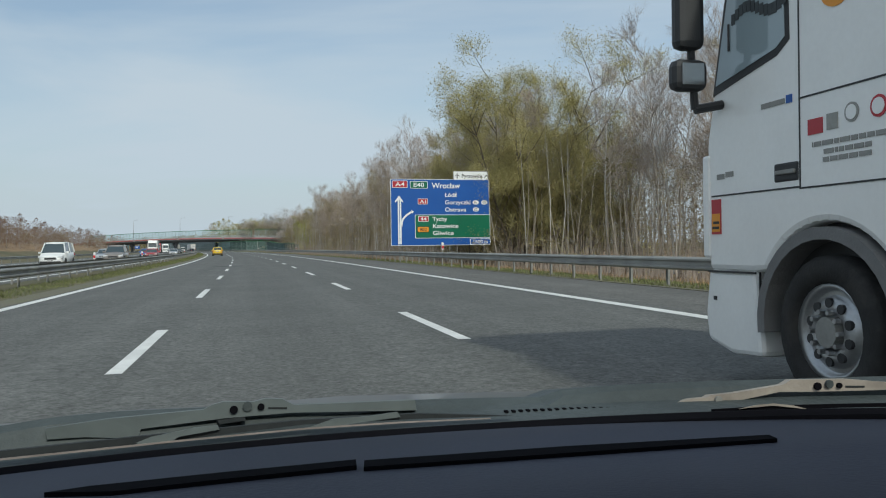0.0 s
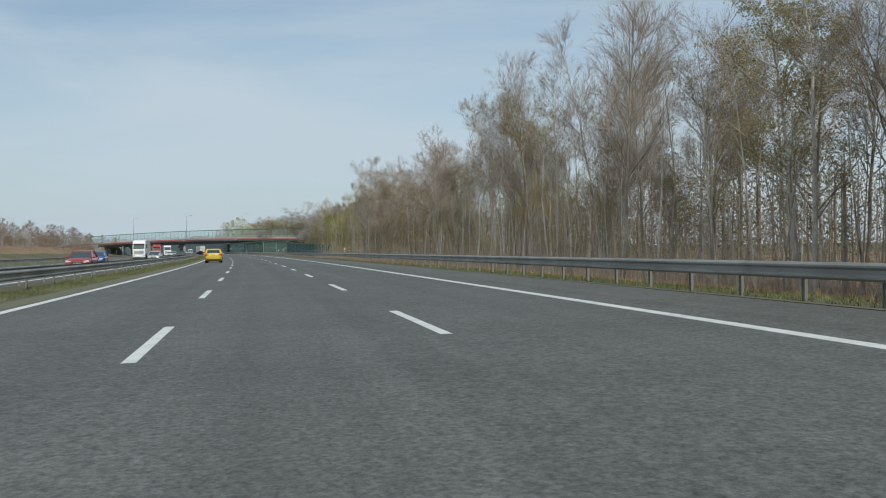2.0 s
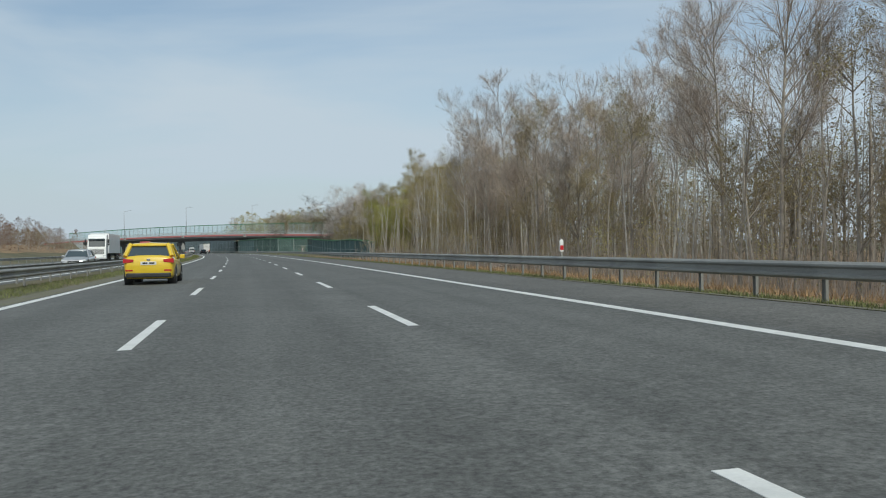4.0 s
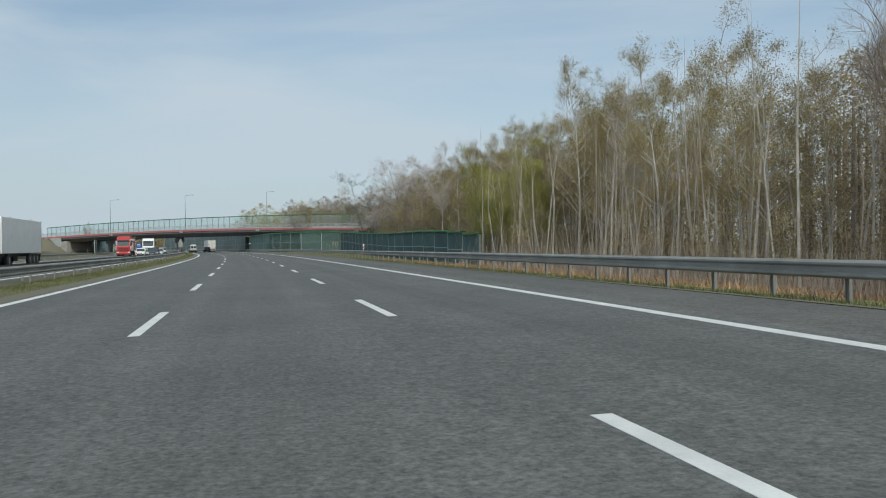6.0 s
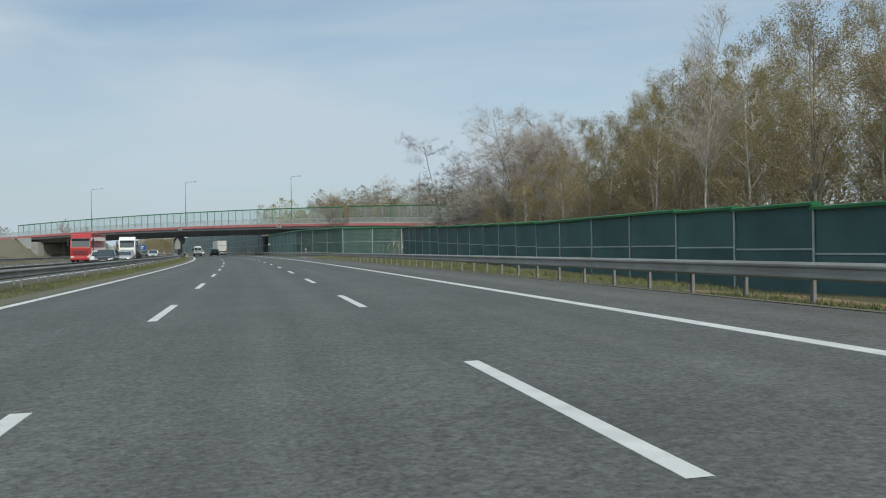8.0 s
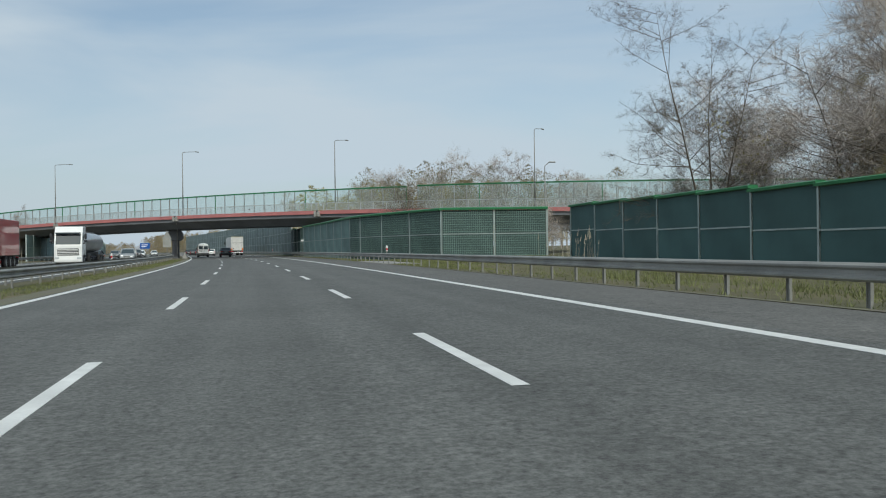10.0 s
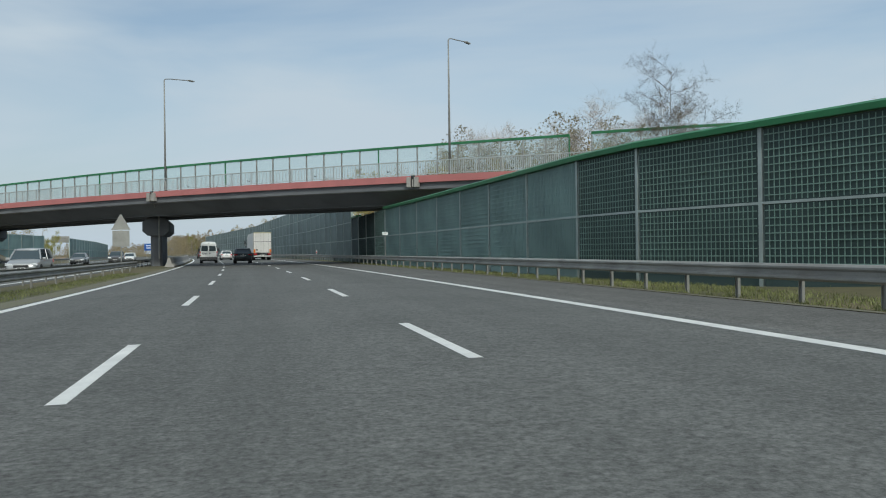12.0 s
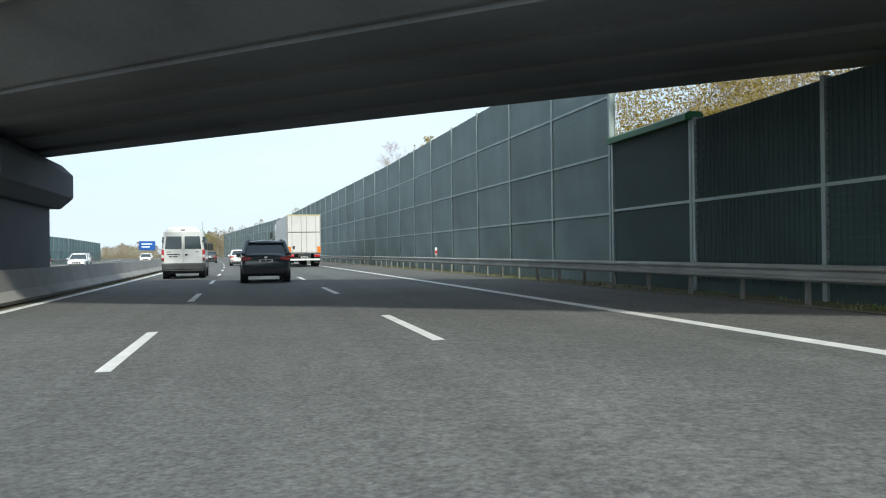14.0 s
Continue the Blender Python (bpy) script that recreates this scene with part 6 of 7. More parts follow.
def passenger_van():
    """High-roofed white van seen from behind: two rear doors with windows, dark bumper, side glass."""
    v = empty("passenger_van")
    hw, L, H = 0.98, 5.5, 2.5
    st = []
    for y, w, zt, fw in ((2.75, 0.8, 0.95, 0.9), (2.6, 0.94, 1.1, 0.9), (2.0, 1.0, 1.3, 0.9), (1.3, 1.0, 2.28, 0.76), (0.9, 1.0, 2.44, 0.78), (-2.3, 1.0, 2.5, 0.79), (-2.66, 0.985, 2.47, 0.78), (-2.75, 0.96, 2.4, 0.76)):
        a, b = hw * w, hw * w * fw
        m = min(1.25, zt - 0.08)
        st.append([(-a * 0.96, y, 0.38), (-a, y, 0.6), (-a, y, m), (-(a + b) / 2 * 1.02, y, (m + zt) / 2 + 0.05), (-b, y, zt - 0.1), (-b * 0.8, y, zt - 0.01), (0, y, zt + 0.02), (b * 0.8, y, zt - 0.01), (b, y, zt - 0.1), ((a + b) / 2 * 1.02, y, (m + zt) / 2 + 0.05), (a, y, m), (a, y, 0.6), (a * 0.96, y, 0.38)])
    part("body", rings(bmesh.new(), st), M_WHITE, v, "white painted van body", True)
    yb = -2.75
    for sx in (-1, 1):
        door = part("rear_door", fresh(((sx * 0.012, yb - 0.03, 0.72), (sx * 0.88, yb + 0.05, 2.28)), bevel=0.03), M_WHITE, v, "white rear door")
        part("rear_window", prism(bmesh.new(), [(sx * 0.07, 1.42), (sx * 0.83, 1.42), (sx * 0.76, 2.02), (sx * 0.07, 2.02)], yb - 0.05, yb - 0.02, "y", 0.008), M_GLASS, door, "dark rear window")
        part("hinge", fresh(((sx * 0.88, yb - 0.05, 1.75), (sx * 0.97, yb + 0.02, 1.83)), ((sx * 0.9, yb - 0.05, 0.85), (sx * 0.98, yb + 0.02, 0.93))), M_TRIM, door)
        part("tail_lamp", fresh(((sx * 0.87, yb - 0.03, 0.85), (sx * 0.99, yb + 0.25, 1.4)), bevel=0.03), M_TAIL, v, "tall red tail lamp")
        part("lamp_lens", fresh(((sx * 0.88, yb - 0.036, 1.0), (sx * 0.985, yb - 0.025, 1.14))), M_HEAD, v)
        # side windows, doors and trim
        for y0, y1 in ((-2.35, -1.1), (-1.02, 0.1), (0.2, 1.1)):
            part("side_window", prism(bmesh.new(), [(y0, 1.38), (y1, 1.38), (y1 - (0.25 if y1 > 1 else 0), 2.0), (y0, 2.0)], sx * (hw - 0.13), sx * (hw + 0.0), "x"), M_GLASS, v, "dark side window")
        part("side_moulding", fresh(((sx * (hw - 0.02), -1.5, 0.78), (sx * (hw + 0.02), 1.2, 0.9)), bevel=0.01), M_TRIM, v, "black side moulding")
        part("door_mirror", fresh(((sx * hw, 1.35, 1.35), (sx * (hw + 0.28), 1.47, 1.75)), bevel=0.04), M_TRIM, v, "black door mirror")
        part("head_lamp", fresh(((sx * 0.5, 2.5, 0.85), (sx * 0.9, 2.74, 1.08)), bevel=0.04), M_HEAD, v)
        for y in (-1.75, 1.75):
            bm = bmesh.new()
            tube(bm, (sx * (hw - 0.3), y, 0.36), (sx * (hw + 0.006), y, 0.36), 0.43, sides=20)
            part("wheel_arch", bm, M_TRIM, v)
            wheel(v, sx * (hw - 0.1), y, 0.34, 0.22, sx)
    part("windscreen", prism(bmesh.new(), [(1.98, 1.34), (1.36, 2.2), (1.34, 2.16), (1.9, 1.3)], -0.78, 0.78, "x"), M_GLASS, v)
    part("rear_bumper", fresh(((-0.98, yb - 0.1, 0.42), (0.98, yb + 0.35, 0.74)), bevel=0.05), surface("dark_bumper", (0.06, 0.062, 0.065), 0.6, vary=0.12, scale=3.0), v, "dark grey plastic bumper")
    pl = part("number_plate", fresh(((-0.72, yb - 0.055, 1.0), (-0.2, yb - 0.03, 1.11))), M_PLATE, v, "white plate with plain dark bars")
    part("bar", fresh(((-0.66, yb - 0.06, 1.03), (-0.5, yb - 0.054, 1.085)), ((-0.46, yb - 0.06, 1.03), (-0.26, yb - 0.054, 1.085))), M_SIGN_BLACK, pl)
    part("plate_lamp_bar", fresh(((-0.75, yb - 0.06, 1.14), (-0.16, yb - 0.03, 1.19)), bevel=0.01), M_TRIM, v)
    part("door_handle", fresh(((0.08, yb - 0.06, 1.1), (0.2, yb - 0.03, 1.18)), bevel=0.01), M_TRIM, v)
    part("lettering_bar", fresh(((-0.78, yb - 0.04, 1.26), (-0.55, yb - 0.028, 1.3)), ((0.55, yb - 0.04, 1.26), (0.72, yb - 0.028, 1.3))), M_STEEL, v, "dull model lettering")
    part("brake_lamp", fresh(((-0.1, yb - 0.02, 2.3), (0.1, yb + 0.05, 2.35))), M_TRIM, v)
    bm = bmesh.new()
    tube(bm, (0.75, 0.7, 2.45), (0.75, 0.55, 2.85), 0.008, sides=5)
    part("aerial", bm, M_TRIM, v)
    part("underbody", fresh(((-0.85, -2.5, 0.24), (0.85, 2.4, 0.42))), M_TRIM, v)
    return tagged(v, "white high-roofed passenger van in the fast lane", "van")


van = passenger_van()
park(van, 452.0, -2.98)


def lorry_wheels(parent, ys, hw, r=0.5, dual=True):
    for y in ys:
        for sx in (-1, 1):
            wheel(parent, sx * (hw - 0.16), y, r, 0.34, sx, M_RIM, 8)


def box_trailer(parent, y_back, length, mat, z0=1.05, z1=3.95):
    """Box body with rear doors, lock bars, frame, lamps and underrun bar; its back at y_back."""
    hw = 1.26
    box_ = part("box_body", fresh(((-hw, y_back + 0.03, z0), (hw, y_back + length, z1)), bevel=0.03), mat, parent, "white box body")
    for sx in (-1, 1):
        d = part("rear_door", fresh(((sx * 0.012, y_back - 0.02, z0 + 0.08), (sx * (hw - 0.06), y_back + 0.04, z1 - 0.1)), bevel=0.01), mat, parent, "white rear door")
        for x in (0.2, 0.9):
            bm = bmesh.new()
            tube(bm, (sx * x, y_back - 0.045, z0 + 0.05), (sx * x, y_back - 0.045, z1 - 0.12), 0.017, sides=6)
            part("lock_bar", bm, M_STEEL, d)
        part("corner_post", fresh(((sx * (hw - 0.07), y_back - 0.04, z0), (sx * (hw + 0.01), y_back + 0.08, z1)), bevel=0.01), M_STEEL, parent)
        part("tail_lamp", fresh(((sx * 0.75, y_back - 0.05, z0 - 0.28), (sx * 1.2, y_back + 0.05, z0 - 0.1)), bevel=0.02), M_TAIL, parent, "red tail lamp")
        part("marker_board", fresh(((sx * 0.98, y_back - 0.055, z0 + 0.02), (sx * 1.24, y_back - 0.03, z0 + 0.5))), M_TAIL_ORANGE, parent, "orange marker")
        part("mudflap", fresh(((sx * 0.75, y_back + 0.2, 0.3), (sx * 1.2, y_back + 0.23, 0.85))), M_TRIM, parent)
    part("roof_frame", fresh(((-hw, y_back - 0.05, z1 - 0.09), (hw, y_back + 0.06, z1 + 0.02)), bevel=0.01), surface("yellowed_frame", (0.55, 0.5, 0.3), 0.5, vary=0.1), parent, "yellowed top frame")
    part("hinge_band", fresh(((-hw + 0.05, y_back - 0.03, 2.62), (hw - 0.05, y_back - 0.018, 2.67))), M_TRIM, parent)
    part("underrun_bar", fresh(((-1.2, y_back, 0.5), (1.2, y_back + 0.12, 0.64)), bevel=0.02), M_WHITE, parent, "white underrun bar")
    part("chassis", fresh(((-0.45, y_back + 0.1, 0.75), (0.45, y_back + length + 0.5, 1.02))), M_TRIM, parent)
    pl = part("number_plate", fresh(((-0.26, y_back - 0.03, 0.68), (0.26, y_back - 0.01, 0.8))), M_PLATE, parent, "plate with plain bars")
    part("bar", fresh(((-0.2, y_back - 0.036, 0.71), (0.2, y_back - 0.03, 0.77))), M_SIGN_BLACK, pl)
    part("placard", fresh(((-0.85, y_back - 0.03, 1.35), (-0.68, y_back - 0.02, 1.6))), M_TRIM, parent)
    return box_


def cab(parent, mat, y_front, glass_mat=None, detail=False, height=3.75):
    """Tractor cab with its front at y_front: shell, windscreen, side windows, doors, mirrors, grille, bumper, lamps."""
    g = glass_mat or M_GLASS
    hw, back = 1.25, y_front - 2.25
    shell = bmesh.new()
    outline = [(y_front, 0.85), (y_front + 0.02, 1.85), (y_front - 0.02, 2.0), (y_front - 0.3, 3.0), (y_front - 0.75, height - 0.08), (y_front - 1.0, height), (back, height), (back, 1.0)] + [(y_front - 1.36 + 0.7 * math.cos(a), 0.52 + 0.67 * math.sin(a)) for a in np.linspace(2.45, 0.53, 15)] + [(y_front - 0.6, 0.85)]
    prism(shell, outline, -hw, hw, "x", 0.05)
    part("cab_shell", shell, mat, parent, "white painted cab")
    part("windscreen", prism(bmesh.new(), [(y_front + 0.012, 2.02), (y_front - 0.28, 2.97), (y_front - 0.33, 2.95), (y_front - 0.05, 2.0)], -1.1, 1.1, "x"), g, parent, "raked windscreen")
    part("sun_visor", fresh(((-1.1, y_front - 0.35, 3.0), (1.1, y_front + 0.02, 3.16)), bevel=0.03), M_GLASS, parent, "dark sun visor")
    part("grille", fresh(((-0.95, y_front - 0.05, 0.95), (0.95, y_front + 0.04, 1.62)), bevel=0.03), M_TRIM, parent)
    for z in (1.05, 1.2, 1.35, 1.5):
        part("grille_slat", fresh(((-0.92, y_front + 0.03, z), (0.92, y_front + 0.06, z + 0.06))), mat, parent)
    bump = bmesh.new()
    prism(bump, [(y_front + 0.04, 0.3), (y_front + 0.08, 0.5), (y_front + 0.02, 0.86), (y_front - 0.6, 0.86), (y_front - 0.68, 0.24), (y_front - 0.3, 0.22)], -1.24, 1.24, "x", 0.04)
    part("bumper", bump, mat, parent, "white bumper with step")
    for sx in (-1, 1):
        part("head_lamp", fresh(((sx * 0.8, y_front - 0.1, 0.6), (sx * 1.18, y_front + 0.1, 0.82)), bevel=0.03), M_HEAD, parent)
        part("side_window", prism(bmesh.new(), [(y_front - 0.15, 2.27), (y_front - 0.36, 3.05), (y_front - 0.98, 3.08), (y_front - 1.0, 2.45), (y_front - 0.9, 2.39)], sx * (hw - 0.02), sx * (hw + 0.012), "x"), g, parent, "side window with a fringed curtain" if detail else "")
        arm = bmesh.new()
        tube(arm, (sx * hw, y_front - 0.22, 2.12), (sx * (hw + 0.22), y_front - 0.2, 2.08), 0.035, sides=8)
        tube(arm, (sx * (hw + 0.22), y_front - 0.2, 2.08), (sx * (hw + 0.29), y_front - 0.22, 3.0), 0.03, sides=8)
        part("mirror_arm", arm, M_TRIM, parent)
        m1 = part("main_mirror", fresh(((sx * (hw + 0.17), y_front - 0.3, 2.52), (sx * (hw + 0.4), y_front - 0.14, 3.06)), bevel=0.06), M_TRIM, parent, "black main mirror")
        m2 = part("wide_mirror", fresh(((sx * (hw + 0.15), y_front - 0.3, 2.21), (sx * (hw + 0.43), y_front - 0.14, 2.45)), bevel=0.06), M_TRIM, parent, "black wide-angle mirror")
        part("mirror_glass", fresh(((sx * (hw + 0.2), y_front - 0.308, 2.25), (sx * (hw + 0.38), y_front - 0.297, 2.41))), M_CHROME, m2)
    return shell


def front_wheel_detail(parent, x, y, r, side):
    """Big truck wheel: deep tyre, dished grey rim, ring of hand holes and wheel nuts."""
    t = wheel(parent, x, y, r, 0.34, side, M_RIM, 0)
    bm = bmesh.new()
    o = x + side * 0.12
    n = 28
    prof = [(-0.1, r * 0.64), (0.02, r * 0.63), (0.0, r * 0.56), (-0.07, r * 0.5), (0.0, r * 0.46), (0.03, r * 0.3), (0.0, r * 0.26), (-0.05, r * 0.2)]
    vs = []
    for i in range(n):
        a = 6.28319 * i / n
        vs.append([bm.verts.new((o + side * u, y + q * math.cos(a), r + q * math.sin(a))) for u, q in prof])
    fs = []
    for i in range(n):
        a, b = vs[i], vs[(i + 1) % n]
        for j in range(len(prof) - 1):
            fs.append(bm.faces.new((a[j], a[j + 1], b[j + 1], b[j])))
    bmesh.ops.recalc_face_normals(bm, faces=fs)
    part("rim", bm, M_RIM, t, "grey steel truck rim", True)
    for i in range(10):
        a = 6.28319 * (i + 0.5) / 10
        bm = bmesh.new()
        cy, cz = y + r * 0.38 * math.cos(a), r + r * 0.38 * math.sin(a)
        tube(bm, (o + side * 0.0, cy, cz), (o + side * 0.028, cy, cz), 0.032, sides=10)
        part("hand_hole", bm, M_TRIM, t)
        bm = bmesh.new()
        a += 0.314
        cy, cz = y + r * 0.27 * math.cos(a), r + r * 0.27 * math.sin(a)
        tube(bm, (o, cy, cz), (o + side * 0.07, cy, cz), 0.017, sides=6)
        part("wheel_nut", bm, M_RIM, t)
    bm = bmesh.new()
    tube(bm, (o - 0.05 * side, y, r), (o + side * 0.05, y, r), r * 0.2, sides=16)
    part("hub", bm, M_STEEL_DARK, t)
    return t


def near_lorry():
    """The white articulated lorry being overtaken in the slow lane; its left flank is seen close to."""
    t = empty("lorry")
    F = 0.0
    cab(t, M_TRUCK_WHITE, F, M_GLASS_BLUE, True, 3.85)
    hw = 1.25
    x = -hw
    y_w = F - 1.36
    # arch lip and front wheels
    for sx in (-1, 1):
        bm = bmesh.new()
        pts = [(y_w + 0.68 * math.cos(a), 0.52 + 0.64 * math.sin(a)) for a in np.linspace(-0.15, 3.29, 18)]
        inner = [(y_w + 0.6 * math.cos(a), 0.52 + 0.56 * math.sin(a)) for a in np.linspace(3.29, -0.15, 18)]
        prism(bm, pts + inner, sx * (hw - 0.2), sx * (hw + 0.03), "x")
        part("wheel_arch", bm, surface("arch_plastic", (0.16, 0.16, 0.16), 0.6, vary=0.1) if sx < 0 else M_TRIM, t, "grey wheel arch lip")
        front_wheel_detail(t, sx * (hw - 0.17), y_w, 0.49, sx)
        part("side_skirt", fresh(((sx * (hw - 0.06), F - 3.9, 0.5), (sx * hw, F - 2.2, 1.02)), bevel=0.03), M_TRUCK_WHITE, t)
    part("wheel_well", fresh(((-1.1, F - 2.1, 0.5), (1.1, F - 0.75, 1.25))), M_TRIM, t, "dark wheel well")
    part("chassis", fresh(((-0.45, F - 6.0, 0.6), (0.45, F - 0.8, 0.95))), M_TRIM, t)
    # flank: door seams, handle, step, panel behind the door
    for y0, y1, z0, z1 in ((F - 1.14, F - 1.128, 1.42, 3.3), (F - 1.128, F - 2.24, 1.41, 1.422), (F - 0.06, F - 1.13, 1.42, 1.432), (F - 1.14, F - 2.24, 2.0, 2.012)):
        part("panel_seam", fresh(((x - 0.004, min(y0, y1), z0), (x + 0.01, max(y0, y1), z1))), M_TRIM, t)
    h = part("door_handle", fresh(((x - 0.01, F - 1.12, 1.47), (x + 0.02, F - 0.86, 1.6)), bevel=0.015), M_TRIM, t, "black recessed door handle")
    part("pull", fresh(((x - 0.03, F - 1.1, 1.52), (x - 0.005, F - 0.9, 1.55)), bevel=0.006), M_STEEL_DARK, h)
    part("grab_edge", fresh(((x - 0.02, F - 0.04, 0.95), (x + 0.1, F + 0.05, 1.75)), bevel=0.02), M_TRUCK_WHITE, t)
    part("window_frame", prism(bmesh.new(), [(F - 0.1, 2.2), (F - 0.33, 3.1), (F - 1.02, 3.13), (F - 1.04, 2.42), (F - 0.9, 2.34)], x - 0.006, x + 0.004, "x"), M_TRIM, t, "black window rubber")
    bm = bmesh.new()
    for i in range(13):
        y = F - 0.4 - 0.05 * i
        box(bm, (x - 0.016, y - 0.022, 2.68 + 0.05 * math.sin(i * 0.5)), (x - 0.012, y + 0.022, 2.76 + 0.05 * math.sin(i * 0.5)))
    part("curtain_fringe", bm, surface("curtain_grey", (0.06, 0.07, 0.075), 0.9), t, "dark fringed curtain in the window")
    tube_bm = bmesh.new()
    tube(tube_bm, (x - 0.016, F - 0.34, 2.5), (x - 0.016, F - 0.34, 2.7), 0.01, sides=5)
    part("tassel", tube_bm, M_TRIM, t)
    # stickers and lettering
    part("warning_sticker", fresh(((x - 0.006, F - 0.19, 1.13), (x, F - 0.06, 1.4))), M_SIGN_RED, t, "red and yellow warning sticker")
    part("sticker_face", fresh(((x - 0.009, F - 0.18, 1.15), (x - 0.005, F - 0.07, 1.29))), M_SIGN_AMBER, t)
    part("sticker_text", fresh(((x - 0.012, F - 0.17, 1.17), (x - 0.008, F - 0.08, 1.19)), ((x - 0.012, F - 0.17, 1.21), (x - 0.008, F - 0.09, 1.23))), M_SIGN_BLACK, t)
    part("red_mark", fresh(((x - 0.006, F - 1.36, 1.75), (x, F - 1.22, 1.85))), M_SIGN_RED, t, "red square sticker")
    part("grey_mark", fresh(((x - 0.006, F - 1.5, 1.76), (x, F - 1.4, 1.86))), M_STEEL, t)
    for yc, rr, mm in ((F - 1.62, 0.06, M_STEEL), (F - 1.84, 0.065, M_SIGN_RED)):
        bm = bmesh.new()
        ringo = [(yc + rr * math.cos(a), 1.84 + rr * math.sin(a)) for a in np.linspace(0, 6.283, 20, endpoint=False)]
        prism(bm, ringo, x - 0.006, x, "x")
        r1 = part("round_sticker", bm, mm, t)
        bm = bmesh.new()
        prism(bm, [(yc + (p[0] - yc) * 0.75, 1.84 + (p[1] - 1.84) * 0.75) for p in ringo], x - 0.009, x - 0.005, "x")
        part("sticker_middle", bm, M_TRUCK_WHITE, r1)
    for z, y0, y1 in ((1.67, F - 1.26, F - 1.9), (1.615, F - 1.36, F - 1.78), (1.565, F - 1.36, F - 1.78)):
        bm = bmesh.new()
        y = y1
        rb = random.Random(int(z * 1000))
        while y < y0:
            wdt = rb.uniform(0.02, 0.1)
            box(bm, (x - 0.006, y, z), (x, min(y + wdt, y0), z + 0.03))
            y += wdt + 0.014
        part("lettering", bm, M_STEEL_DARK, t, "plain dark bars of lettering")
    part("name_bars", fresh(((x - 0.006, F - 0.98, 2.0), (x, F - 0.72, 2.035))), M_STEEL_DARK, t)
    part("blue_mark", fresh(((x - 0.006, F - 1.06, 1.995), (x, F - 1.0, 2.05))), M_SIGN_BLUE, t)
    part("model_mark", fresh(((x - 0.006, F - 0.36, 1.56), (x, F - 0.26, 1.6)), ((x - 0.006, F - 0.24, 1.55), (x, F - 0.14, 1.59))), M_STEEL_DARK, t)
    bm = bmesh.new()
    prism(bm, [(F - 1.5 + 0.15 * math.cos(a), 2.64 + 0.13 * math.sin(a)) for a in np.linspace(0, 6.283, 24, endpoint=False)], x - 0.006, x, "x")
    part("round_emblem", bm, M_SIGN_AMBER, t, "round amber emblem")
    part("bumper_seam", fresh(((x - 0.004, F - 0.62, 0.835), (x + 0.01, F + 0.01, 0.85))), M_TRIM, t)
    part("bumper_seam", fresh(((x - 0.004, F - 0.68, 0.5), (x + 0.01, F - 0.67, 0.85))), M_TRIM, t)
    for i in range(5):
        part("deflector_slat", fresh(((x - 0.012, F - 0.03, 1.0 + 0.14 * i), (x + 0.09, F + 0.045, 1.02 + 0.14 * i))), M_TRIM, t)
    part("bumper_hole", fresh(((x - 0.003, F - 0.1, 0.62), (x + 0.02, F - 0.07, 0.65))), M_TRIM, t)
    # semi-trailer behind
    box_trailer(t, F - 16.5, 13.6, M_TRUCK_WHITE)
    lorry_wheels(t, (F - 15.0, F - 13.7, F - 12.4, F - 5.2), 1.25)
    return tagged(t, "white articulated lorry with stickers on its cab flank", "lorry")


lorry_a = near_lorry()
park(lorry_a, 6.6, 4.58)


def lorry(label, mat, back_mat, tank=False, length=13.6):
    t = empty("tanker_lorry" if tank else "lorry")
    cab(t, mat, 0.0)
    lorry_wheels(t, (-1.42, -5.2, -length - 1.4, -length - 0.1, -length + 1.2), 1.25)
    if tank:
        bm = bmesh.new()
        st = []
        for y, k in ((-3.0, 0.5), (-3.15, 0.85), (-3.6, 1.0), (-length - 2.0, 1.0), (-length - 2.4, 0.85), (-length - 2.55, 0.5)):
            st.append([(1.2 * k * math.cos(a), y, 2.3 + 1.05 * k * math.sin(a)) for a in np.linspace(0, 6.283, 20, endpoint=False)])
        part("tank", rings(bm, st), surface("tank_steel", (0.5, 0.51, 0.52), 0.3, 0.8, vary=0.1, scale=0.8), t, "bright steel tank", True)
        part("walkway", fresh(((-0.3, -length - 1.5, 3.33), (0.3, -4.0, 3.42))), M_STEEL_DARK, t)
        part("chassis", fresh(((-0.6, -length - 2.2, 0.75), (0.6, -1.0, 1.25))), M_TRIM, t)
    else:
        box_trailer(t, -length - 2.9, length, back_mat)
    return tagged(t, label, "lorry")


ahead = lorry("white box lorry ahead in the slow lane", M_TRUCK_WHITE, surface("white_box", (0.66, 0.65, 0.63), 0.5, vary=0.06, scale=0.8, grain=20.0, bump=0.0, dirt=(0.5, 0.49, 0.46)))
park(ahead, 471 + 16.5, 4.4)
park(lorry("steel tanker lorry with a white cab on the opposite carriageway", M_TRUCK_WHITE, M_TRUCK_WHITE, True), 377.5, -15.7, True)
park(lorry("white box lorry on the opposite carriageway", M_TRUCK_WHITE, M_TRUCK_WHITE), 245.0, -19.4, True)
park(lorry("red lorry far off on the opposite carriageway", paint("truck_red", (0.45, 0.03, 0.03)), paint("truck_red_box", (0.42, 0.03, 0.03))), 352.0, -19.4, True)


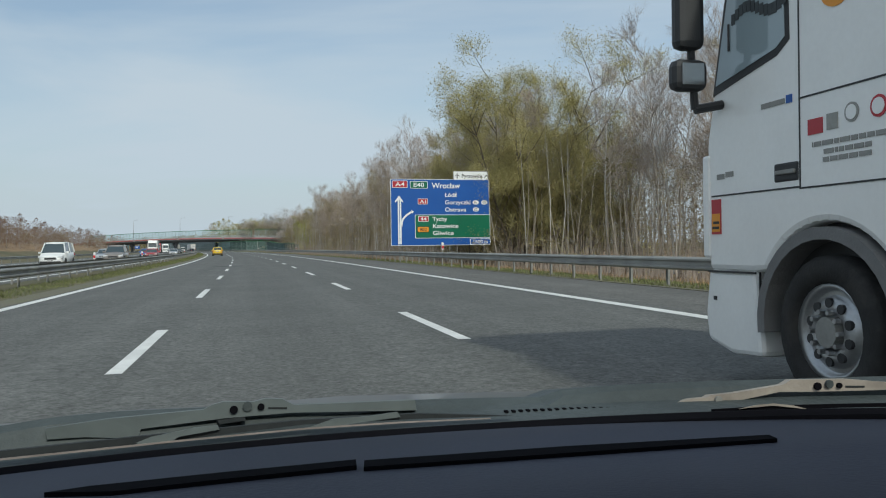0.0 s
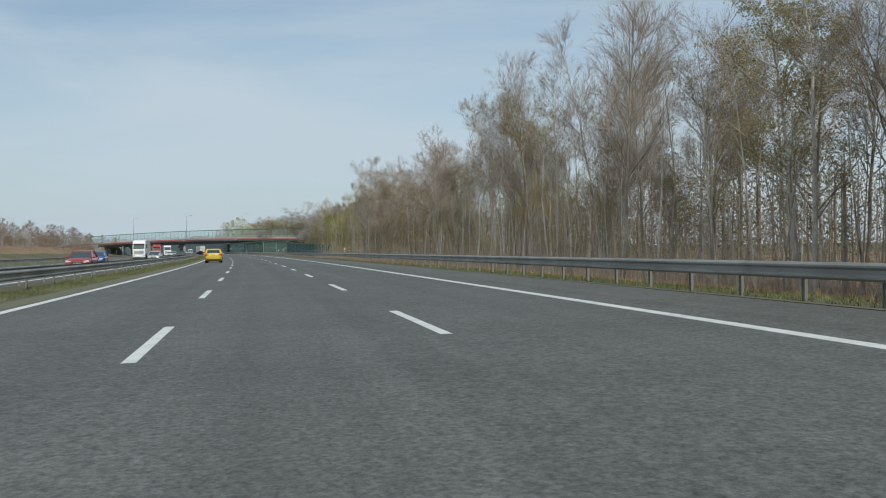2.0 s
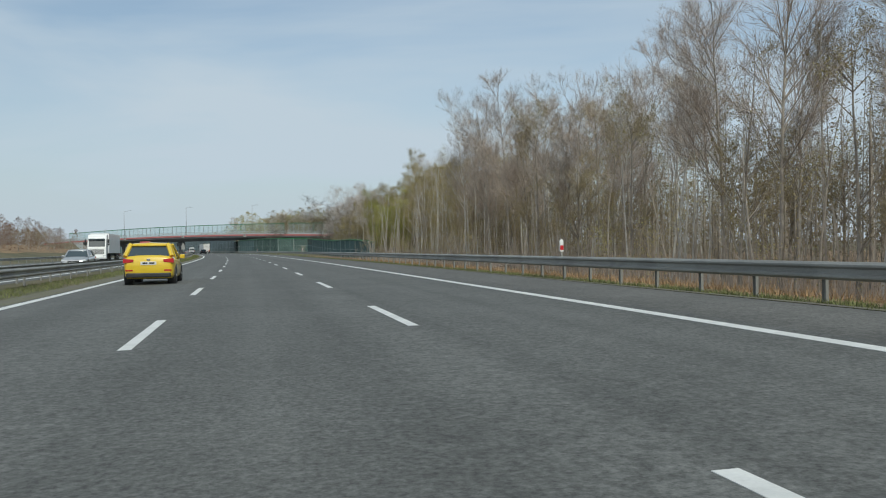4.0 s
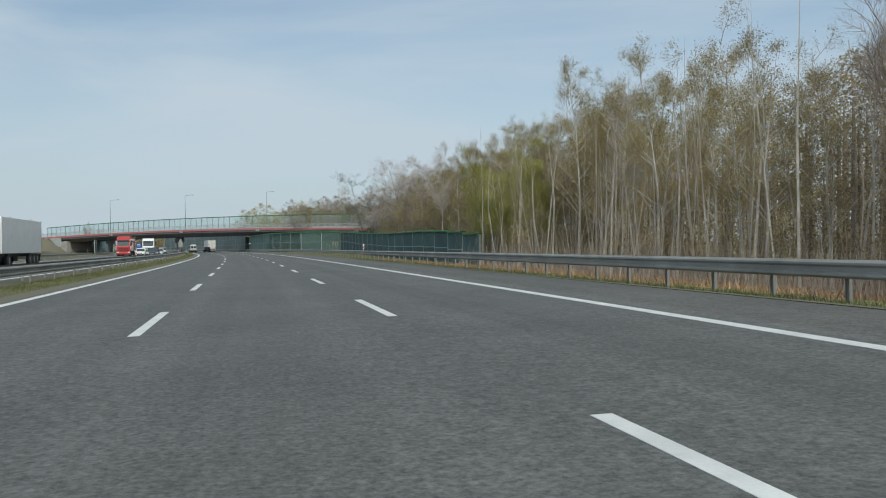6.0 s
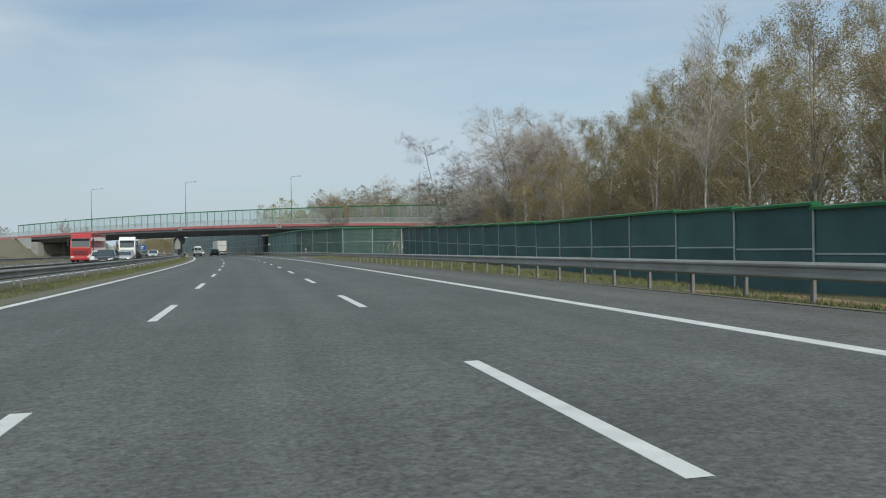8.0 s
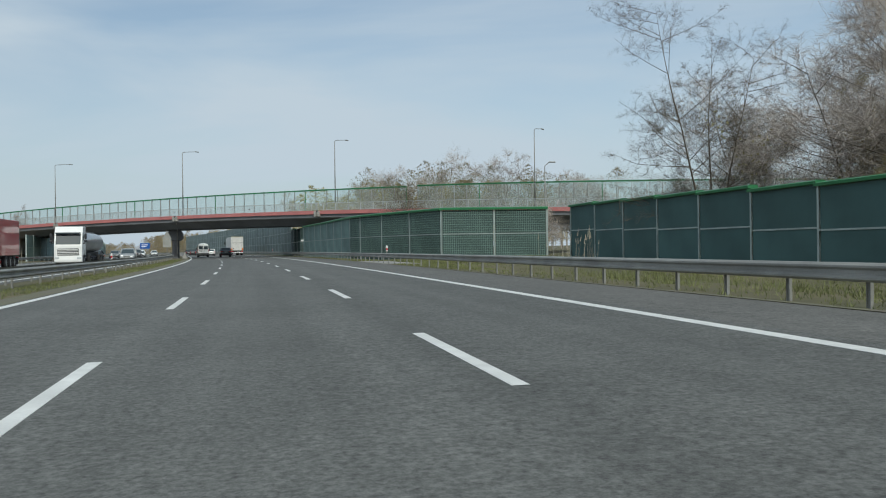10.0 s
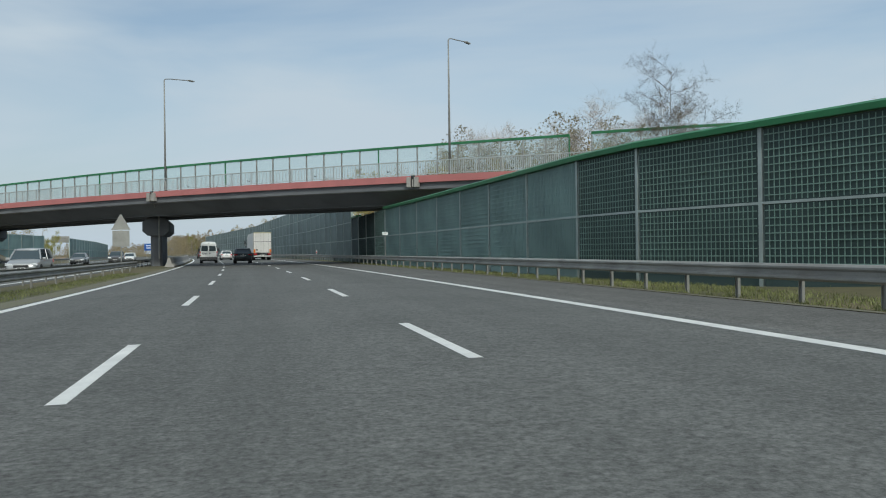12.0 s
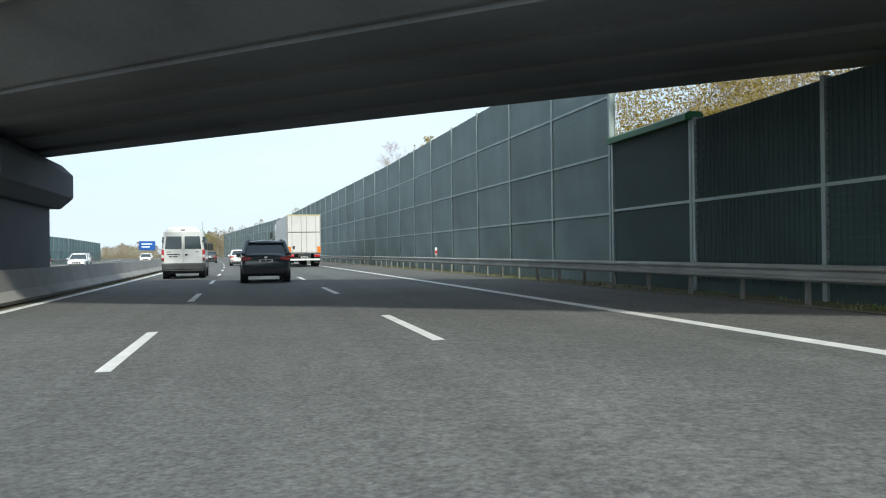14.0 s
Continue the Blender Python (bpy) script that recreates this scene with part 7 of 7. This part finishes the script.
# ---- the driver's own car front: dashboard, cowl and wipers ----
def own_car():
    """The driver's own car: dashboard, seal, scuttle and wipers before the eye, bonnet below, roof overhead. No glass."""
    c = empty("car_front", pose(-0.161, 0.716, -0.049, 0, 0, 0.37))
    dash_mat = surface("dark_dashboard", (0.06, 0.065, 0.088), 0.75, vary=0.12, scale=3.0, grain=180.0, bump=0.12, spec=0.25)
    slot_mat = surface("slot_black", (0.006, 0.006, 0.008), 0.95, vary=0.1, bump=0.0, spec=0.05)
    cowl_mat = surface("cowl_plastic", (0.058, 0.07, 0.072), 0.6, vary=0.2, scale=5.0, grain=70.0, bump=0.15, spec=0.3)
    cowl_dark = surface("cowl_shade_plastic", (0.03, 0.034, 0.036), 0.7, vary=0.2, scale=5.0, grain=70.0, bump=0.1, spec=0.2)
    arm_mat = surface("wiper_metal", (0.125, 0.145, 0.145), 0.6, 0.1, vary=0.15, scale=6.0, grain=40.0, bump=0.05, spec=0.3)
    arm_tan = surface("bare_wiper_metal", (0.36, 0.315, 0.27), 0.6, 0.1, vary=0.25, scale=14.0, grain=60.0, bump=0.1, dirt=(0.2, 0.19, 0.18))
    strip_mat = surface("blade_strip", (0.34, 0.29, 0.27), 0.5, 0.2, vary=0.2, scale=14.0, bump=0.0)

    def edge(x):
        return 1.0 - 0.28 * (x - 0.22) ** 2
    bm = bmesh.new()
    st = []
    for x in np.linspace(-0.6, 0.98, 25):
        e = edge(x)
        z = 0.945
        hood = 0.03 * math.exp(-((x - 0.27) / 0.2) ** 4)
        st.append([(x, 0.12, 0.72), (x, 0.16, z - 0.05), (x, 0.34, z - 0.004 + hood), (x, 0.55, z + hood), (x, 0.68, z + 0.5 * hood), (x, 0.76, z + 0.001), (x, e - 0.02, z - 0.006), (x, e - 0.01, z - 0.03), (x, e - 0.03, 0.72)])
    part("dashboard", rings(bm, st), dash_mat, c, "dark blue-black soft-grained dashboard top", True)
    for outline in (((-0.185, 0.803), (-0.149, 0.814), (-0.028, 0.829), (0.101, 0.841), (0.099, 0.818), (-0.027, 0.804), (-0.125, 0.79)),
                    ((0.109, 0.835), (0.326, 0.834), (0.565, 0.82), (0.563, 0.802), (0.315, 0.806), (0.105, 0.81))):
        bm = bmesh.new()
        prism(bm, outline, 0.94, 0.949, "z")
        part("demister_slot", bm, slot_mat, c, "black demister slot")
    # a closed run of rubber along the foot of the windscreen
    bm = bmesh.new()
    st = []
    for x in np.linspace(-0.6, 0.98, 33):
        e, z = edge(x), 0.938 + 0.008 * max(0.0, (x - 0.3) / 0.5)
        st.append([(x, e - 0.022, z - 0.012), (x, e - 0.02, z), (x, e - 0.006, z + 0.005), (x, e + 0.01, z + 0.002), (x, e + 0.01, z - 0.02)])
    part("windscreen_seal", rings(bm, st), slot_mat, c, "black rubber seal")
    bm = bmesh.new()
    st = []
    for x in np.linspace(-0.62, 1.0, 55):
        e = edge(x)
        k = float(np.interp(x, (-0.6, -0.29, -0.24, -0.17, 0.1, 0.42, 0.43, 0.53, 0.76, 0.9), (0.962, 0.962, 0.966, 0.966, 0.954, 0.947, 0.957, 0.962, 0.967, 0.972)))
        low = 0.922 + 0.02 * max(0.0, x - 0.2)
        st.append([(x, e + 0.012, low), (x, e + 0.05, low + 0.008), (x, e + 0.1, min(low + 0.014, k - 0.008)), (x, e + 0.115, k - 0.006), (x, e + 0.13, k), (x, e + 0.2, k - 0.012), (x, e + 0.22, 0.8), (x, e + 0.012, 0.8)])
    part("scuttle", rings(bm, st), cowl_mat, c, "grey plastic scuttle panel with a stepped edge", False)
    bm = bmesh.new()
    for i in range(16):
        x = 0.335 + 0.0102 * i
        box(bm, (x, edge(x) + 0.08, 0.936), (x + 0.0045, edge(x) + 0.088, 0.9395))
    tagged(part("intake_slots", bm, slot_mat, c), kind="stuff")

    def plate(name, outline, off, thick, mat, label="", parent=None):
        """A pressed plate upright before the scuttle, bowed with the windscreen's foot."""
        bm = bmesh.new()
        near = [bm.verts.new((x, edge(x) + off, z)) for x, z in outline]
        far = [bm.verts.new((x, edge(x) + off + thick, z - 0.001)) for x, z in outline]
        n = len(outline)
        fs = [bm.faces.new(near), bm.faces.new(far[::-1])]
        for i in range(n):
            fs.append(bm.faces.new((near[i], far[i], far[(i + 1) % n], near[(i + 1) % n])))
        bmesh.ops.recalc_face_normals(bm, faces=fs)
        bmesh.ops.triangulate(bm, faces=[f for f in bm.faces if len(f.verts) > 4])
        return part(name, bm, mat, parent or c, label)
    arm = plate("wiper_arm", ((-0.238, 0.959), (-0.173, 0.963), (-0.062, 0.964), (-0.052, 0.969), (-0.038, 0.972), (0.0, 0.969), (0.015, 0.972), (0.036, 0.97), (0.051, 0.961), (0.214, 0.957), (0.216, 0.943), (0.05, 0.951), (-0.035, 0.951), (-0.135, 0.947), (-0.139, 0.936), (-0.197, 0.944), (-0.236, 0.946)), 0.1, 0.012, arm_mat, "grey pressed wiper arm")
    blade = plate("wiper_blade", ((-0.4, 0.949), (-0.268, 0.951), (-0.078, 0.951), (0.061, 0.953), (0.206, 0.951), (0.334, 0.941), (0.206, 0.944), (0.061, 0.947), (-0.079, 0.942), (-0.268, 0.943), (-0.4, 0.941)), 0.04, 0.01, cowl_dark, "black wiper blade")
    plate("blade_strip", ((-0.4, 0.943), (-0.266, 0.945), (-0.078, 0.944), (0.061, 0.945), (0.182, 0.944), (0.3, 0.942), (0.3, 0.9405), (0.182, 0.942), (0.061, 0.943), (-0.078, 0.942), (-0.266, 0.943), (-0.4, 0.941)), 0.03, 0.006, strip_mat, "thin pale metal strip", blade)
    plate("lever", ((-0.132, 0.945), (-0.117, 0.95), (-0.069, 0.956), (-0.043, 0.957), (-0.04, 0.951), (-0.086, 0.947), (-0.098, 0.94), (-0.129, 0.941)), 0.034, 0.006, arm_mat, "", blade)
    plate("lever", ((0.065, 0.944), (0.098, 0.953), (0.141, 0.953), (0.178, 0.956), (0.182, 0.949), (0.134, 0.946), (0.076, 0.941)), 0.034, 0.006, arm_mat, "", blade)
    armr = plate("wiper_arm", ((0.522, 0.931), (0.566, 0.939), (0.598, 0.946), (0.621, 0.948), (0.626, 0.951), (0.66, 0.954), (0.725, 0.965), (0.736, 0.972), (0.81, 0.973), (0.858, 0.969), (0.96, 0.966), (0.96, 0.955), (0.858, 0.958), (0.758, 0.955), (0.721, 0.955), (0.66, 0.942), (0.652, 0.938), (0.627, 0.939), (0.617, 0.941), (0.594, 0.932), (0.566, 0.93), (0.526, 0.928)), 0.09, 0.012, arm_tan, "bare pale wiper arm")
    blader = plate("wiper_blade", ((0.6, 0.943), (0.675, 0.947), (0.76, 0.949), (0.95, 0.954), (0.95, 0.949), (0.76, 0.944), (0.6, 0.938)), 0.03, 0.008, slot_mat, "black wiper blade")
    plate("spring", ((0.63, 0.944), (0.652, 0.949), (0.675, 0.951), (0.7, 0.948), (0.722, 0.942), (0.7, 0.945), (0.675, 0.948), (0.65, 0.946)), 0.026, 0.004, arm_tan, "", blader)
    for x, z, r, mat, owner, off in ((-0.025, 0.961, 0.0052, slot_mat, arm, 0.1), (-0.008, 0.964, 0.0062, cowl_mat, arm, 0.1), (0.009, 0.962, 0.0045, slot_mat, arm, 0.1), (0.577, 0.935, 0.0045, M_STEEL, armr, 0.09), (0.637, 0.945, 0.0055, M_STEEL, armr, 0.09),
                                     (0.77, 0.963, 0.0055, slot_mat, armr, 0.09), (0.785, 0.966, 0.006, cowl_mat, armr, 0.09), (0.798, 0.964, 0.004, slot_mat, armr, 0.09)):
        bm = bmesh.new()
        tube(bm, (x, edge(x) + off + 0.002, z), (x, edge(x) + off - 0.003, z), r, sides=10)
        part("rivet", bm, mat, owner)
    plate("clip", ((-0.045, 0.95), (-0.012, 0.952), (-0.01, 0.947), (-0.043, 0.945)), 0.094, 0.008, cowl_dark, "", arm)
    plate("maker_mark", ((0.018, 0.961), (0.042, 0.959), (0.042, 0.957), (0.018, 0.959)), 0.0985, 0.002, cowl_dark, "", arm)
    plate("maker_mark", ((0.806, 0.964), (0.83, 0.964), (0.83, 0.9615), (0.806, 0.9615)), 0.0885, 0.002, cowl_dark, "", armr)
    # roof over the driver, out of sight, keeps the sun off the dashboard
    bm = bmesh.new()
    st = []
    for y, z in ((-1.9, 1.4), (-1.2, 1.46), (-0.4, 1.48), (0.2, 1.44), (0.42, 1.38)):
        st.append([(-0.62, y, z - 0.06), (-0.4, y, z), (0.18, y, z + 0.03), (0.76, y, z), (0.98, y, z - 0.06), (0.18, y, z - 0.01)])
    body_mat = paint("grey_paint", (0.12, 0.125, 0.13))
    part("roof", rings(bm, st), body_mat, c, "grey car roof", True)
    for sx in (-0.66, 1.02):
        bm = bmesh.new()
        tube(bm, (sx, 0.4, 1.33), (sx, 0.95, 0.9), 0.035, sides=8)
        tube(bm, (sx, -1.85, 1.36), (sx, -2.1, 0.85), 0.05, sides=8)
        part("pillar", bm, body_mat, c)
        part("door", fresh(((sx - 0.03, -2.0, 0.25), (sx + 0.03, 1.0, 0.9)), bevel=0.02), body_mat, c)
    # bonnet and wings below the line of sight, on the front wheels
    bm = bmesh.new()
    st = []
    for y, w, z in ((1.2, 0.8, 0.88), (1.35, 0.84, 0.87), (1.7, 0.84, 0.84), (2.0, 0.8, 0.76), (2.15, 0.7, 0.62)):
        st.append([(-w + 0.18, y, 0.25), (-w + 0.18, y, z - 0.12), (-w * 0.85 + 0.18, y, z), (0.18, y, z + 0.02), (w * 0.85 + 0.18, y, z), (w + 0.18, y, z - 0.12), (w + 0.18, y, 0.25)])
    part("bonnet", rings(bm, st), body_mat, c, smooth=True)
    part("bulkhead", fresh(((-0.58, 0.15, 0.2), (0.94, 0.95, 0.75))), M_TRIM, c)
    for sx in (-0.56, 0.92):
        for y in (1.5, -1.3):
            wheel(c, sx, y, 0.31, 0.2, 1 if sx > 0 else -1).location.z = 0.049
    return tagged(c, "driver's own grey car with dark dashboard and wipers", "car")


own_car()


# ---- road furniture ----
def delineator(s, x, z=0.75):
    """Short white marker with a red band, clipped on the crash barrier."""
    d = empty("delineator", stand(s, x, z))
    bm = bmesh.new()
    prism(bm, [(-0.06, 0.0), (0.06, 0.0), (0.06, 0.34), (0.0, 0.4), (-0.06, 0.34)], -0.03, 0.03, "y", 0.008)
    part("marker", bm, M_WHITE_PLASTIC, d, "white plastic marker")
    part("reflector", fresh(((-0.055, -0.036, 0.05), (0.055, -0.028, 0.2)), bevel=0.004), M_RED_PLASTIC, d, "red reflector")
    part("clip", fresh(((-0.03, -0.02, -0.15), (0.03, 0.02, 0.02))), M_STEEL, d)
    return tagged(d, "white marker post with a red reflector on the barrier", "marker post", "marker posts")


for s in (42.5, 143, 243.6, 347.2, 449.8, 550):
    delineator(s, 9.55, 0.84)
for s in (52, 76, 152, 254.6, 354.6):
    delineator(s, -9.0)


def back_of_sign(s, x, z0):
    """Warning sign seen from the back: a grey triangle over a grey board, on a steel pole."""
    g = empty("road_sign", stand(s, x))
    bm = bmesh.new()
    tube(bm, (0, 0.05, -0.2), (0, 0.05, z0 + 2.15), 0.04, sides=8)
    part("pole", bm, M_STEEL, g)
    part("triangle", prism(bmesh.new(), [(-0.62, z0 + 1.15), (0.62, z0 + 1.15), (0.05, z0 + 2.2), (-0.05, z0 + 2.2)], 0.0, 0.03, "y"), M_STEEL, g, "bare grey triangular sign back")
    part("board", fresh(((-0.55, 0.0, z0), (0.55, 0.03, z0 + 1.1)), bevel=0.01), M_STEEL, g, "bare grey board back")
    return tagged(g, "back of a triangular warning sign on a pole in the median", "road sign")


back_of_sign(410.1, -8.2, 1.75)


def info_plate(s, x):
    g = empty("info_plate", stand(s, x))
    bm = bmesh.new()
    tube(bm, (0, 0.03, -0.3), (0, 0.03, 2.25), 0.025, sides=8)
    part("pole", bm, M_STEEL, g)
    p = part("plate", fresh(((-0.2, 0.0, 2.18), (0.2, 0.015, 2.4)), bevel=0.005), M_SIGN_WHITE, g, "small white plate")
    part("text_bar", fresh(((-0.15, -0.004, 2.32), (0.15, 0.0, 2.345)), ((-0.1, -0.004, 2.25), (0.1, 0.0, 2.275))), M_STEEL_DARK, p)
    return tagged(g, "small white information plate on a thin pole", "plate")


info_plate(409.25, 10.0)


def far_sign(s, x, w, h, z, mat, label):
    g = empty("road_sign", stand(s, x))
    part("panel", fresh(((-w / 2, 0.0, z), (w / 2, 0.06, z + h)), bevel=0.02), mat, g)
    part("text_bar", fresh(((-w * 0.35, -0.012, z + h * 0.62), (w * 0.3, 0.0, z + h * 0.75)), ((-w * 0.35, -0.012, z + h * 0.3), (w * 0.15, 0.0, z + h * 0.43))), M_SIGN_WHITE if mat is M_SIGN_BLUE else M_STEEL_DARK, g)
    for sx in (-1, 1):
        bm = bmesh.new()
        tube(bm, (sx * w * 0.35, 0.1, -0.3), (sx * w * 0.35, 0.1, z + h), 0.07, sides=8)
        part("post", bm, M_STEEL, g)
    return tagged(g, label, "road sign")


far_sign(590, -14.0, 3.2, 1.9, 2.2, M_SIGN_BLUE, "blue direction sign far down the median")
far_sign(520, -29.0, 3.0, 1.2, 3.6, M_STEEL, "grey back of a sign board beyond the opposite carriageway")
far_sign(514, -33.0, 3.0, 1.2, 3.6, M_STEEL, "grey back of a sign board beyond the opposite carriageway")
